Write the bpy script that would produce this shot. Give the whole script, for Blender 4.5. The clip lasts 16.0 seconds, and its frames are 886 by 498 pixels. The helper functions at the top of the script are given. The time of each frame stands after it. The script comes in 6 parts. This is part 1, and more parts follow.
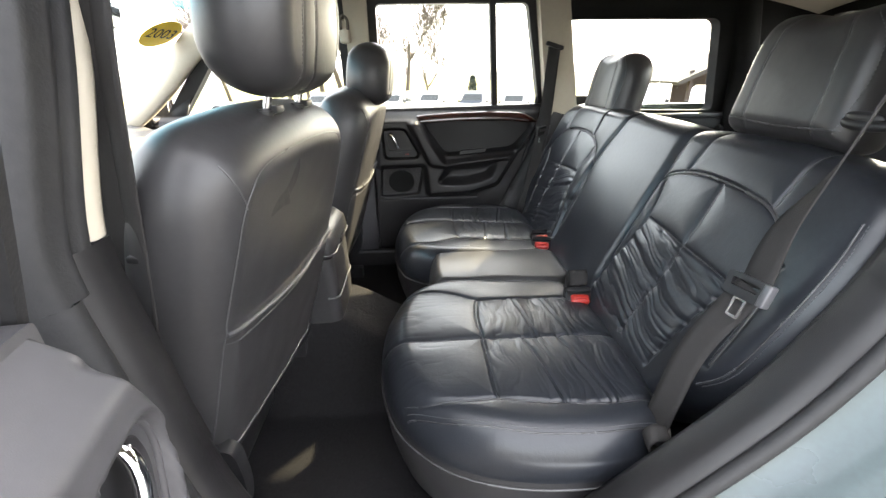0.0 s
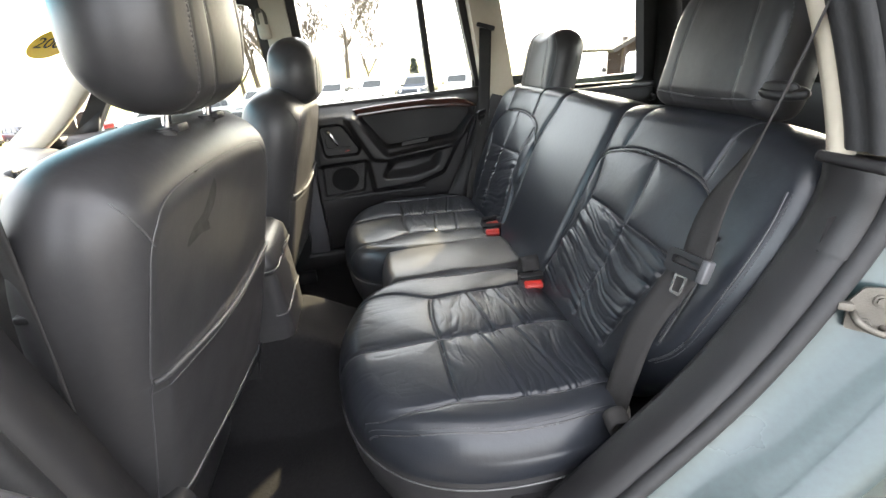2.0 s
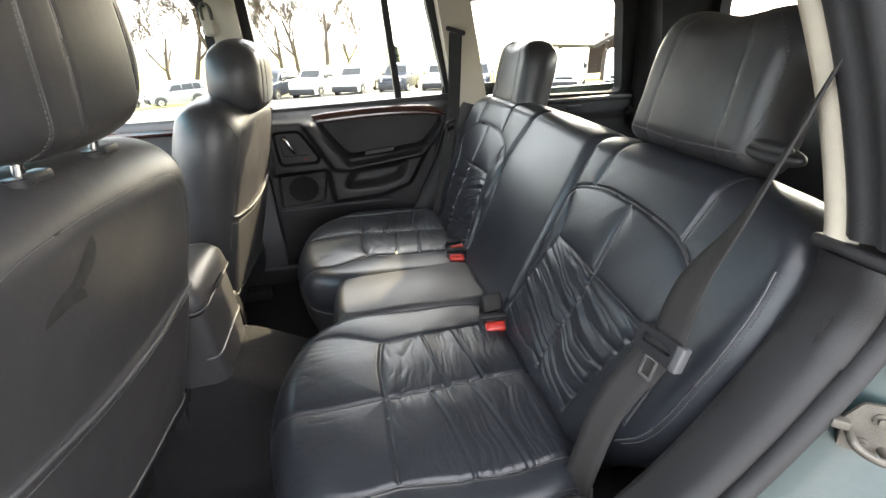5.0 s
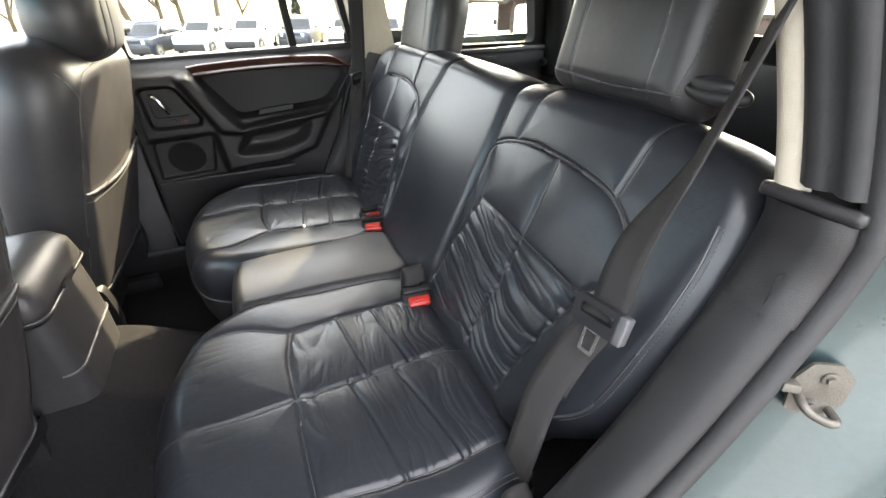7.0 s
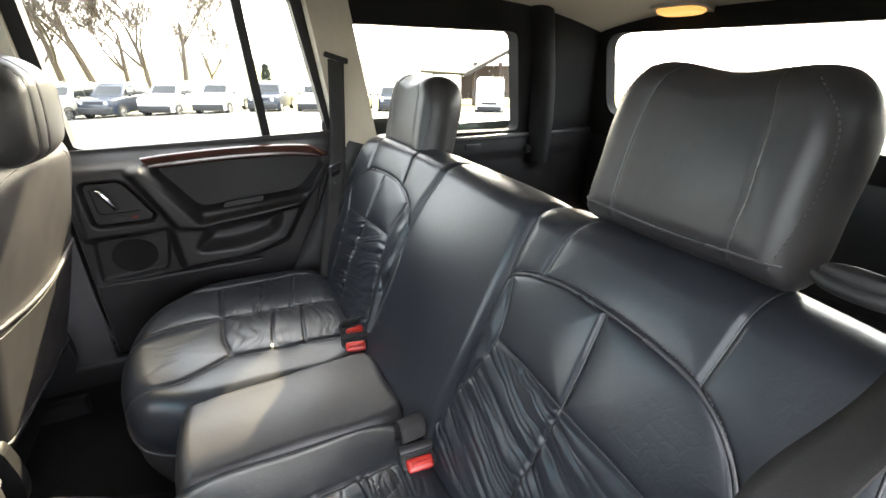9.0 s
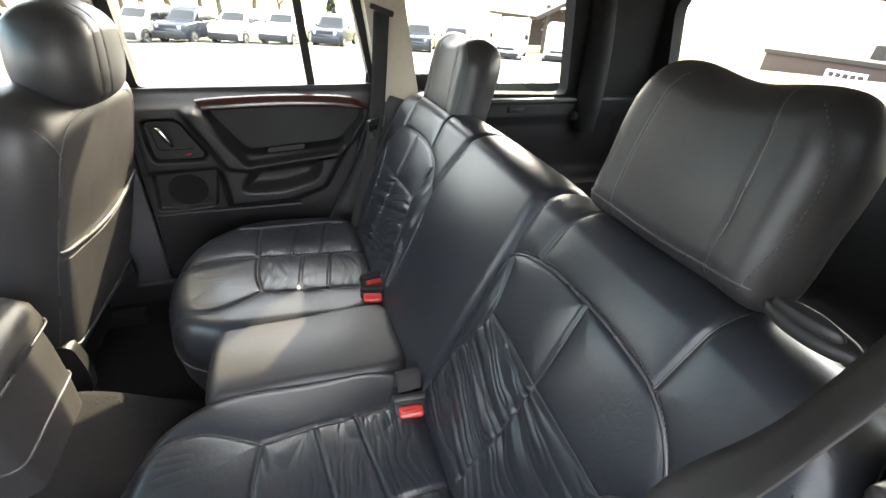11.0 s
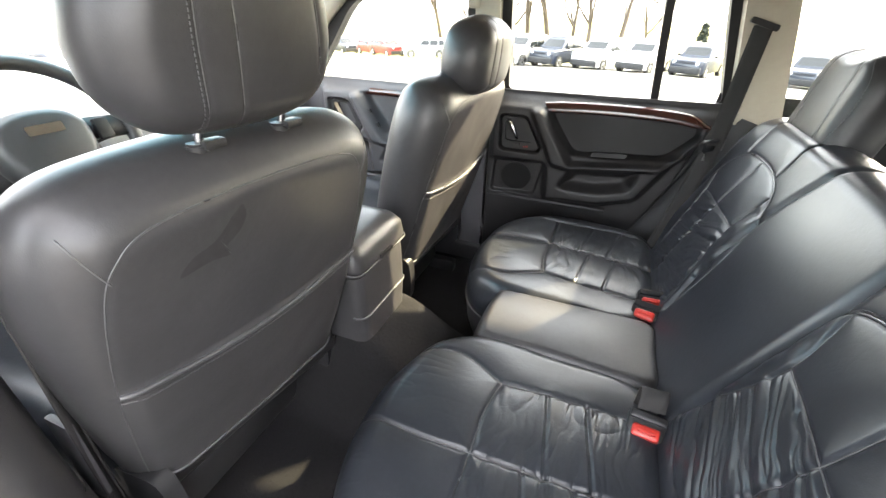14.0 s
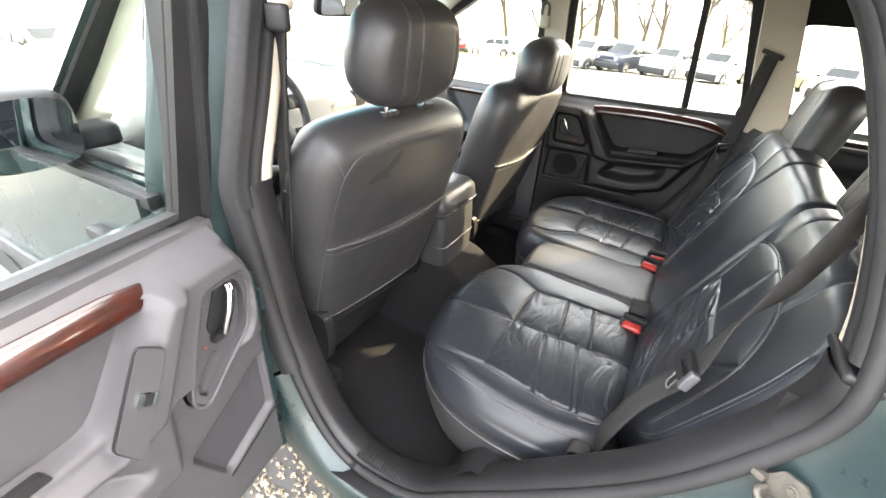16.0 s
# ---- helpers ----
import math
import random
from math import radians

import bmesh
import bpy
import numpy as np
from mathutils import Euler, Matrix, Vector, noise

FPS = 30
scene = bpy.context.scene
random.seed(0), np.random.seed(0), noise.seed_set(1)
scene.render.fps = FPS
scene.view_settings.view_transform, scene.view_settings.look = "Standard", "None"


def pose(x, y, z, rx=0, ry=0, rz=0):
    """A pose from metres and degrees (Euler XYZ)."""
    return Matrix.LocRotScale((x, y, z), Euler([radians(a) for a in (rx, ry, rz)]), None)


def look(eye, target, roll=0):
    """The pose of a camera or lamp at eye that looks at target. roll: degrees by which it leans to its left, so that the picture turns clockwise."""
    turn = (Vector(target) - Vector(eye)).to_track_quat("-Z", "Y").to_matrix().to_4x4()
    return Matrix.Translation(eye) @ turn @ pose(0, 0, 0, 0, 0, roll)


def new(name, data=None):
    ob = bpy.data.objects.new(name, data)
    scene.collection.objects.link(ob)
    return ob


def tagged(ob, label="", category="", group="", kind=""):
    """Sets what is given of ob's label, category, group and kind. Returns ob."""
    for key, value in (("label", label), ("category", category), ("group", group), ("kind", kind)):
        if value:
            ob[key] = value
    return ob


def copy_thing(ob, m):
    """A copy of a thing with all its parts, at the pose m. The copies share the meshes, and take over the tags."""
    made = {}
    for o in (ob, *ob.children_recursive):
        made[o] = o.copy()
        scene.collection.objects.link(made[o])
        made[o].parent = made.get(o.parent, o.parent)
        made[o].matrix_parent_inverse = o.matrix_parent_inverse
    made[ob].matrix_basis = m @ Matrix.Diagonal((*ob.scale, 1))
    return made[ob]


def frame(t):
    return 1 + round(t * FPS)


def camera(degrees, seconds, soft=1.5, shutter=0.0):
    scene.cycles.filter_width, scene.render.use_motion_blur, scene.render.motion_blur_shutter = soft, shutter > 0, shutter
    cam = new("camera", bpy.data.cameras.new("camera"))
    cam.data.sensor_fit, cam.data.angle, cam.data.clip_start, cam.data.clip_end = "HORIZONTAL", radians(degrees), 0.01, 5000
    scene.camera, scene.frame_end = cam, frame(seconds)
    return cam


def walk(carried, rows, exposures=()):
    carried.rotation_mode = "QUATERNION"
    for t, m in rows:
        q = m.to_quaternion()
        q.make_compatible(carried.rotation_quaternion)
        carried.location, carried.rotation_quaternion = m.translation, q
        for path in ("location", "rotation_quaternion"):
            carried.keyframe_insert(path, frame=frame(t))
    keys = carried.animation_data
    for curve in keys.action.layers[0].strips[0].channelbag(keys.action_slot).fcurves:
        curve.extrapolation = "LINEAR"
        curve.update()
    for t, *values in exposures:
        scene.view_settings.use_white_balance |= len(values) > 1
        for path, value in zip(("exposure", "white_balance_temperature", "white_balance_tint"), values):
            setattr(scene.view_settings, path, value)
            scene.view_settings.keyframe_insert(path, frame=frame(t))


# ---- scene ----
cam = camera(92.0, 16.0)
ROWS = [
    (0, 0.0371, -1.1680, 1.2971, 67.17, 0.71, -3.34),
    (0.5, 0.0637, -1.1422, 1.2989, 66.64, 2.92, -7.05),
    (1, 0.0506, -1.1393, 1.2964, 66.40, 3.04, -8.47),
    (1.5, 0.0605, -1.1305, 1.3032, 65.43, 3.97, -9.93),
    (2, 0.0750, -1.1300, 1.3139, 64.82, 4.50, -10.69),
    (2.5, 0.0781, -1.1341, 1.3164, 64.97, 4.43, -10.80),
    (3, 0.0855, -1.1306, 1.3215, 64.84, 4.47, -11.08),
    (3.5, 0.0990, -1.1400, 1.3307, 64.92, 4.60, -11.25),
    (4, 0.1398, -1.1134, 1.3589, 64.40, 3.92, -12.07),
    (4.2, 0.1532, -1.0866, 1.3639, 64.19, 3.77, -10.62),
    (6.3, 0.1708, -0.9436, 1.3549, 61.05, 1.17, -20.13),
    (6.5, 0.1845, -0.9372, 1.3486, 60.13, 2.03, -20.85),
    (7, 0.2032, -0.9111, 1.3217, 58.30, 0.87, -23.55),
    (7.5, 0.2073, -0.8717, 1.3570, 60.44, 0.61, -26.83),
    (8, 0.2439, -0.7756, 1.3776, 62.64, 3.02, -24.02),
    (8.2, 0.2448, -0.7463, 1.3786, 64.94, 2.60, -24.56),
    (10.3, 0.1791, -0.6871, 1.4170, 65.05, -2.12, -30.41),
    (10.5, 0.2110, -0.7043, 1.4278, 62.92, -2.49, -26.85),
    (11, 0.2768, -0.7415, 1.4324, 58.99, -3.34, -19.45),
    (11.5, 0.3044, -0.7730, 1.4307, 57.39, -1.73, -9.42),
    (12, 0.3144, -0.7963, 1.4295, 57.91, -1.60, -2.16),
    (12.5, 0.2944, -0.7968, 1.4244, 55.63, -1.25, 2.24),
    (13, 0.2850, -0.7896, 1.4145, 57.51, -1.92, 6.04),
    (13.5, 0.2950, -0.8000, 1.4154, 58.14, -1.32, 11.51),
    (14, 0.2752, -0.8306, 1.3982, 60.35, -1.37, 21.96),
    (14.5, 0.2355, -0.8837, 1.3788, 62.24, -1.84, 28.79),
    (15, 0.2631, -1.0229, 1.3874, 60.34, -2.48, 28.94),
    (15.5, 0.3595, -1.1781, 1.4336, 60.17, -3.34, 29.97),
    (16, 0.4015, -1.2639, 1.4735, 59.71, -3.32, 29.88),
]
walk(cam, [(t, pose(x, y, z, rx, ry, rz)) for t, x, y, z, rx, ry, rz in ROWS],
     exposures=[(0.0, 4.65, 6600, 11), (2.0, 4.65, 6600, 11), (4.0, 4.6, 6620, 11), (7.0, 4.85, 6700, 12), (11.0, 4.85, 6600, 11), (12.5, 5.12, 6650, 11), (13.5, 5.2, 6700, 11), (15.2, 5.15, 6700, 11), (16.0, 5.12, 6850, 12)])

# ---- light: bright hazy sky and a sun low over the passenger's rear corner ----
SUN = Vector((0.90, 1.0, 0.905)).normalized()
world = bpy.data.worlds.new("sky")
scene.world = world
world.use_nodes = True
wn = world.node_tree
sky = wn.nodes.new("ShaderNodeTexSky")
sky.sky_type = "NISHITA"
sky.sun_disc = False
sky.sun_elevation = math.asin(SUN.z)
sky.sun_rotation = math.atan2(SUN.x, SUN.y)
sky.air_density, sky.dust_density, sky.ozone_density = 1.0, 4.0, 1.0
wn.links.new(sky.outputs[0], wn.nodes["Background"].inputs[0])
wn.nodes["Background"].inputs[1].default_value = 0.05
haze = wn.nodes.new("ShaderNodeBackground")
haze.inputs[0].default_value, haze.inputs[1].default_value = (1.0, 0.962, 0.915, 1), 0.325
both = wn.nodes.new("ShaderNodeAddShader")
wn.links.new(wn.nodes["Background"].outputs[0], both.inputs[0])
wn.links.new(haze.outputs[0], both.inputs[1])
wn.links.new(both.outputs[0], wn.nodes["World Output"].inputs[0])
sun = bpy.data.lights.new("sun", "SUN")
sun.energy, sun.angle, sun.color = 1.15, radians(0.8), (1.0, 0.87, 0.56)
sun_ob = new("sun", sun)
sun_ob.matrix_world = look(SUN * 20, (0, 0, 0))

# ---- materials ----
def node_mat(name):
    m = bpy.data.materials.new(name)
    m.use_nodes = True
    nt = m.node_tree
    return m, nt, nt.nodes["Principled BSDF"]


def surface(name, col, rough=0.5, metal=0.0, grain=0.0, scale=300.0, vary=0.12, big=6.0, bump_big=0.0, spec=0.5, rvary=0.1, coat=0.0, grain_kind="noise", crease=0.0):
    """Colour with two scales of variation, a fine relief and an uneven gloss."""
    m, nt, b = node_mat(name)
    L, N = nt.links.new, nt.nodes.new
    tc = N("ShaderNodeTexCoord")
    n1 = N("ShaderNodeTexNoise")
    n1.inputs["Scale"].default_value, n1.inputs["Detail"].default_value = big, 5
    n2 = N("ShaderNodeTexNoise")
    n2.inputs["Scale"].default_value, n2.inputs["Detail"].default_value = big * 14, 4
    L(tc.outputs["Object"], n1.inputs["Vector"])
    L(tc.outputs["Object"], n2.inputs["Vector"])
    mix = N("ShaderNodeMix")
    mix.data_type = "FLOAT"
    mix.inputs[0].default_value = 0.4
    L(n1.outputs["Fac"], mix.inputs[2])
    L(n2.outputs["Fac"], mix.inputs[3])
    ramp = N("ShaderNodeValToRGB")
    ramp.color_ramp.elements[0].position, ramp.color_ramp.elements[1].position = 0.3, 0.7
    ramp.color_ramp.elements[0].color = (*[c * (1 - vary) for c in col], 1)
    ramp.color_ramp.elements[1].color = (*[min(1, c * (1 + vary)) for c in col], 1)
    L(mix.outputs[0], ramp.inputs[0])
    L(ramp.outputs[0], b.inputs["Base Color"])
    rr = N("ShaderNodeMapRange")
    rr.inputs[1].default_value, rr.inputs[2].default_value = 0.3, 0.7
    rr.inputs[3].default_value, rr.inputs[4].default_value = max(0.02, rough - rvary), min(1, rough + rvary)
    L(n1.outputs["Fac"], rr.inputs[0])
    L(rr.outputs[0], b.inputs["Roughness"])
    b.inputs["Metallic"].default_value = metal
    b.inputs["Specular IOR Level"].default_value = spec
    b.inputs["Coat Weight"].default_value = coat
    b.inputs["Coat Roughness"].default_value = 0.05
    last = None
    if grain:
        if grain_kind == "cells":
            g = N("ShaderNodeTexVoronoi")
            out = g.outputs["Distance"]
        else:
            g = N("ShaderNodeTexNoise")
            g.inputs["Detail"].default_value = 2
            out = g.outputs["Fac"]
        g.inputs["Scale"].default_value = scale
        L(tc.outputs["Object"], g.inputs["Vector"])
        bp = N("ShaderNodeBump")
        bp.inputs["Strength"].default_value, bp.inputs["Distance"].default_value = grain, 0.001
        L(out, bp.inputs["Height"])
        last = bp
    if bump_big:
        bp = N("ShaderNodeBump")
        bp.inputs["Strength"].default_value, bp.inputs["Distance"].default_value = bump_big, 0.004
        L(n2.outputs["Fac"], bp.inputs["Height"])
        if last:
            L(last.outputs[0], bp.inputs["Normal"])
        last = bp
    if crease:
        # fine cracks: the borders of warped cells, in worn patches only
        wob = N("ShaderNodeTexNoise")
        wob.inputs["Scale"].default_value, wob.inputs["Detail"].default_value = 22, 3
        L(tc.outputs["Object"], wob.inputs["Vector"])
        add = N("ShaderNodeMix")
        add.data_type = "VECTOR"
        add.inputs[0].default_value = 0.06
        L(tc.outputs["Object"], add.inputs[4])
        L(wob.outputs["Color"], add.inputs[5])
        cell = N("ShaderNodeTexVoronoi")
        cell.feature = "DISTANCE_TO_EDGE"
        cell.inputs["Scale"].default_value = 48
        L(add.outputs[1], cell.inputs["Vector"])
        cut = N("ShaderNodeMapRange")
        cut.inputs[1].default_value, cut.inputs[2].default_value = 0.0, 0.09
        L(cell.outputs["Distance"], cut.inputs[0])
        worn = N("ShaderNodeMapRange")
        worn.inputs[1].default_value, worn.inputs[2].default_value = 0.46, 0.62
        L(n1.outputs["Fac"], worn.inputs[0])
        blend = N("ShaderNodeMix")
        blend.data_type = "FLOAT"
        blend.inputs[2].default_value = 1.0
        L(worn.outputs[0], blend.inputs[0])
        L(cut.outputs[0], blend.inputs[3])
        bp = N("ShaderNodeBump")
        bp.inputs["Strength"].default_value, bp.inputs["Distance"].default_value = crease, 0.0015
        L(blend.outputs[0], bp.inputs["Height"])
        if last:
            L(last.outputs[0], bp.inputs["Normal"])
        last = bp
    if last:
        L(last.outputs[0], b.inputs["Normal"])
    return m


def glass_mat(name, tint=(1, 1, 1), rough=0.0):
    m = bpy.data.materials.new(name)
    m.use_nodes = True
    nt = m.node_tree
    nt.nodes.clear()
    N, L = nt.nodes.new, nt.links.new
    tr, gl, mx, lw, out = N("ShaderNodeBsdfTransparent"), N("ShaderNodeBsdfGlossy"), N("ShaderNodeMixShader"), N("ShaderNodeLayerWeight"), N("ShaderNodeOutputMaterial")
    tr.inputs[0].default_value = (*tint, 1)
    gl.inputs["Roughness"].default_value = rough
    lw.inputs[0].default_value = 0.5
    pw, ad = N("ShaderNodeMath"), N("ShaderNodeMath")
    pw.operation, pw.inputs[1].default_value = "POWER", 4.5
    ad.operation, ad.inputs[1].default_value, ad.inputs[2].default_value = "MULTIPLY_ADD", 0.75, 0.03
    L(lw.outputs["Facing"], pw.inputs[0])
    L(pw.outputs[0], ad.inputs[0])
    L(ad.outputs[0], mx.inputs[0])
    L(tr.outputs[0], mx.inputs[1])
    L(gl.outputs[0], mx.inputs[2])
    L(mx.outputs[0], out.inputs[0])
    return m


def glow_mat(name, col, strength):
    m, nt, b = node_mat(name)
    b.inputs["Base Color"].default_value = (*col, 1)
    b.inputs["Emission Color"].default_value = (*col, 1)
    b.inputs["Emission Strength"].default_value = strength
    return m


def burl_mat(name):
    """Dark red lacquered burl wood."""
    m, nt, b = node_mat(name)
    L, N = nt.links.new, nt.nodes.new
    tc, n1, n2 = N("ShaderNodeTexCoord"), N("ShaderNodeTexNoise"), N("ShaderNodeTexNoise")
    n1.inputs["Scale"].default_value, n1.inputs["Detail"].default_value, n1.inputs["Distortion"].default_value = 26, 6, 1.6
    n2.inputs["Scale"].default_value, n2.inputs["Detail"].default_value = 130, 3
    L(tc.outputs["Object"], n1.inputs["Vector"])
    L(tc.outputs["Object"], n2.inputs["Vector"])
    ramp = N("ShaderNodeValToRGB")
    e = ramp.color_ramp.elements
    e[0].position, e[0].color = 0.3, (0.008, 0.0024, 0.0018, 1)
    e[1].position, e[1].color = 0.72, (0.046, 0.0075, 0.0032, 1)
    mid = e.new(0.5)
    mid.color = (0.020, 0.0040, 0.0022, 1)
    mix = N("ShaderNodeMix")
    mix.data_type = "FLOAT"
    mix.inputs[0].default_value = 0.25
    L(n1.outputs["Fac"], mix.inputs[2])
    L(n2.outputs["Fac"], mix.inputs[3])
    L(mix.outputs[0], ramp.inputs[0])
    L(ramp.outputs[0], b.inputs["Base Color"])
    b.inputs["Roughness"].default_value = 0.25
    b.inputs["Coat Weight"].default_value = 0.6
    b.inputs["Coat Roughness"].default_value = 0.06
    return m


LEATHER = surface("black_leather", (0.0140, 0.0158, 0.0195), 0.33, grain=0.06, scale=520, vary=0.25, big=7, grain_kind="cells", rvary=0.05, bump_big=0.06, crease=0.08, spec=0.36)
LEATHER_SMOOTH = surface("smooth_vinyl_leather", (0.0255, 0.0250, 0.0262), 0.40, grain=0.06, scale=620, vary=0.18, big=6, grain_kind="cells", rvary=0.04, bump_big=0.05, spec=0.36)
THREAD = surface("grey_thread", (0.060, 0.060, 0.064), 0.6, vary=0.3)
PIPING = surface("piping_vinyl", (0.042, 0.042, 0.044), 0.32, vary=0.2)
CARPET = surface("black_carpet", (0.0085, 0.0082, 0.0088), 0.95, grain=1.0, scale=700, vary=0.4, big=9, bump_big=0.5, spec=0.15)
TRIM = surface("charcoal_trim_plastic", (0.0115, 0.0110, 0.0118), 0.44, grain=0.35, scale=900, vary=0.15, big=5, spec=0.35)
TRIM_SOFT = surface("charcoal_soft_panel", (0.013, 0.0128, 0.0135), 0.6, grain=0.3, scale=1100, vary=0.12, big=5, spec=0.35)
# door trim lightened: brighter daylight on near and front doors put into the colour
TRIM_GREY = surface("lightened_trim_plastic", (0.046, 0.045, 0.048), 0.48, grain=0.18, scale=1100, vary=0.1, big=4, spec=0.35)
BLACK = surface("black_plastic", (0.013, 0.013, 0.014), 0.45, grain=0.1, scale=800, vary=0.2, spec=0.3)
MATTE = surface("matte_black_trim", (0.006, 0.006, 0.0062), 0.85, grain=0.2, scale=900, vary=0.2, spec=0.2)
RUBBER = surface("black_rubber", (0.019, 0.019, 0.020), 0.6, grain=0.3, scale=300, vary=0.3, spec=0.3)
TAN = surface("tan_trim", (0.37, 0.335, 0.27), 0.72, grain=0.4, scale=800, vary=0.06, big=5)
HEADLINER = surface("tan_headliner_cloth", (0.50, 0.45, 0.37), 0.95, grain=0.6, scale=900, vary=0.05, big=6, spec=0.1)
PAINT = surface("green_metallic_paint", (0.030, 0.046, 0.044), 0.28, metal=0.35, grain=0.05, scale=1500, vary=0.10, big=5, coat=0.6, rvary=0.08)
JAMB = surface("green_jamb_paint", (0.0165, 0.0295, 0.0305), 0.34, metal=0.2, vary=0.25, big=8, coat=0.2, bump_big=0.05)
CHROME = surface("chrome", (0.75, 0.75, 0.76), 0.12, metal=1.0, vary=0.04)
STEEL = surface("worn_steel", (0.085, 0.078, 0.066), 0.55, metal=0.5, vary=0.4, big=40, bump_big=0.2)
RUST = surface("rusty_steel", (0.11, 0.068, 0.036), 0.75, metal=0.3, vary=0.5, big=60, bump_big=0.4)
WEBBING = surface("seat_belt_webbing", (0.026, 0.025, 0.0248), 0.85, grain=0.8, scale=1400, vary=0.2, big=30, spec=0.15)
RED = surface("red_plastic", (0.34, 0.022, 0.016), 0.38, vary=0.1)
WOOD = burl_mat("burl_wood")
GLASS = glass_mat("clear_glass", (0.95, 0.98, 0.97))
GLASS_TINT = glass_mat("tinted_band_glass", (0.30, 0.72, 0.85))


# ---- mesh tools ----
def link(name, me, mat, parent=None, label="", smooth=True):
    if mat is not None:
        me.materials.append(mat)
    if smooth:
        me.polygons.foreach_set("use_smooth", [True] * len(me.polygons))
    ob = new(name, me)
    if parent is not None:
        ob.parent = parent
        if parent.type == "EMPTY":
            ob.matrix_parent_inverse = Matrix.Translation(-parent.location)
    if label:
        ob["label"] = label
    return ob


def part(name, bm, mat, parent=None, label="", smooth=True, sharp=40):
    me = bpy.data.meshes.new(name)
    bmesh.ops.recalc_face_normals(bm, faces=bm.faces)
    if smooth:
        for e in bm.edges:
            if len(e.link_faces) == 2 and e.calc_face_angle(0) > radians(sharp):
                e.smooth = False
    bm.to_mesh(me)
    bm.free()
    return link(name, me, mat, parent, label, smooth)


def thing(name, label, category, group="", at=(0, 0, 0)):
    ob = new(name)
    ob.location = at
    ob.empty_display_size = 0.05
    return tagged(ob, label, category, group)


def setting(name, label, category):
    ob = new(name)
    return tagged(ob, label, category, kind="structure")


def from_grid(P, closed_u=False):
    """Quads over an array of points (rows, columns, 3)."""
    P = np.asarray(P, float)
    r, c = P.shape[:2]
    idx = np.arange(r * c).reshape(r, c)
    if closed_u:
        idx = np.concatenate([idx, idx[:, :1]], 1)
    q = np.stack([idx[:-1, :-1], idx[:-1, 1:], idx[1:, 1:], idx[1:, :-1]], -1).reshape(-1, 4)
    me = bpy.data.meshes.new("grid")
    me.from_pydata(P.reshape(-1, 3).tolist(), [], q.tolist())
    me.update()
    return me


def grid_part(name, P, mat, parent=None, label="", flip=False, closed_u=False):
    me = from_grid(P, closed_u)
    if flip:
        me.flip_normals()
    me.name = name
    return link(name, me, mat, parent, label)


def box(size, at=(0, 0, 0), bevel=0.004, seg=2, m=None):
    bm = bmesh.new()
    bmesh.ops.create_cube(bm, size=1, matrix=Matrix.Diagonal((*size, 1)))
    if bevel:
        bmesh.ops.bevel(bm, geom=bm.edges[:], offset=bevel, segments=seg, profile=0.6, affect="EDGES")
    bmesh.ops.transform(bm, matrix=(m or Matrix.Identity(4)) if m else Matrix.Translation(at), verts=bm.verts)
    return bm


def cyl(r, h, m=None, seg=24, bevel=0.0, r2=None):
    bm = bmesh.new()
    bmesh.ops.create_cone(bm, cap_ends=True, segments=seg, radius1=r, radius2=r if r2 is None else r2, depth=h)
    if bevel:
        ed = [e for e in bm.edges if e.calc_face_angle(0) > 1.0]
        bmesh.ops.bevel(bm, geom=ed, offset=bevel, segments=2, affect="EDGES")
    if m:
        bmesh.ops.transform(bm, matrix=m, verts=bm.verts)
    return bm


def merged(*bms):
    out = bmesh.new()
    for b in bms:
        me = bpy.data.meshes.new("tmp")
        b.to_mesh(me)
        b.free()
        out.from_mesh(me)
        bpy.data.meshes.remove(me)
    return out


def spline(pts, n=8, closed=False):
    """A smooth line through points."""
    P = np.asarray(pts, float)
    k = len(P)
    out = []
    for i in range(k if closed else k - 1):
        if closed:
            p0, p1, p2, p3 = P[(i - 1) % k], P[i], P[(i + 1) % k], P[(i + 2) % k]
        else:
            p0, p1, p2, p3 = P[max(i - 1, 0)], P[i], P[i + 1], P[min(i + 2, k - 1)]
        for t in np.linspace(0, 1, n, endpoint=False):
            out.append(0.5 * (2 * p1 + (p2 - p0) * t + (2 * p0 - 5 * p1 + 4 * p2 - p3) * t ** 2 + (3 * p1 - p0 - 3 * p2 + p3) * t ** 3))
    if not closed:
        out.append(P[-1])
    return np.array(out)


def tube_grid(pts, r, seg=8, closed=False):
    """Rings round a line; r may be a number or one radius for each point."""
    P = np.asarray(pts, float)
    T = np.roll(P, -1, 0) - np.roll(P, 1, 0) if closed else np.gradient(P, axis=0)
    T /= np.linalg.norm(T, axis=1)[:, None] + 1e-12
    up = np.array([0.0, 0.0, 1.0]) if abs(T[0][2]) < 0.9 else np.array([1.0, 0, 0])
    rows, nrm = [], np.cross(T[0], up)
    R = np.broadcast_to(r, (len(P),))
    for p, t, rr in zip(P, T, R):
        nrm = nrm - t * (nrm @ t)
        nrm /= np.linalg.norm(nrm) + 1e-12
        b = np.cross(t, nrm)
        a = np.linspace(0, 2 * np.pi, seg, endpoint=False)
        rows.append(p + rr * (np.cos(a)[:, None] * nrm + np.sin(a)[:, None] * b))
    if closed:
        rows.append(rows[0])
    return np.array(rows)


def tube(name, pts, r, mat, parent=None, seg=8, closed=False, label=""):
    return grid_part(name, tube_grid(pts, r, seg, closed), mat, parent, label, closed_u=True, flip=True)


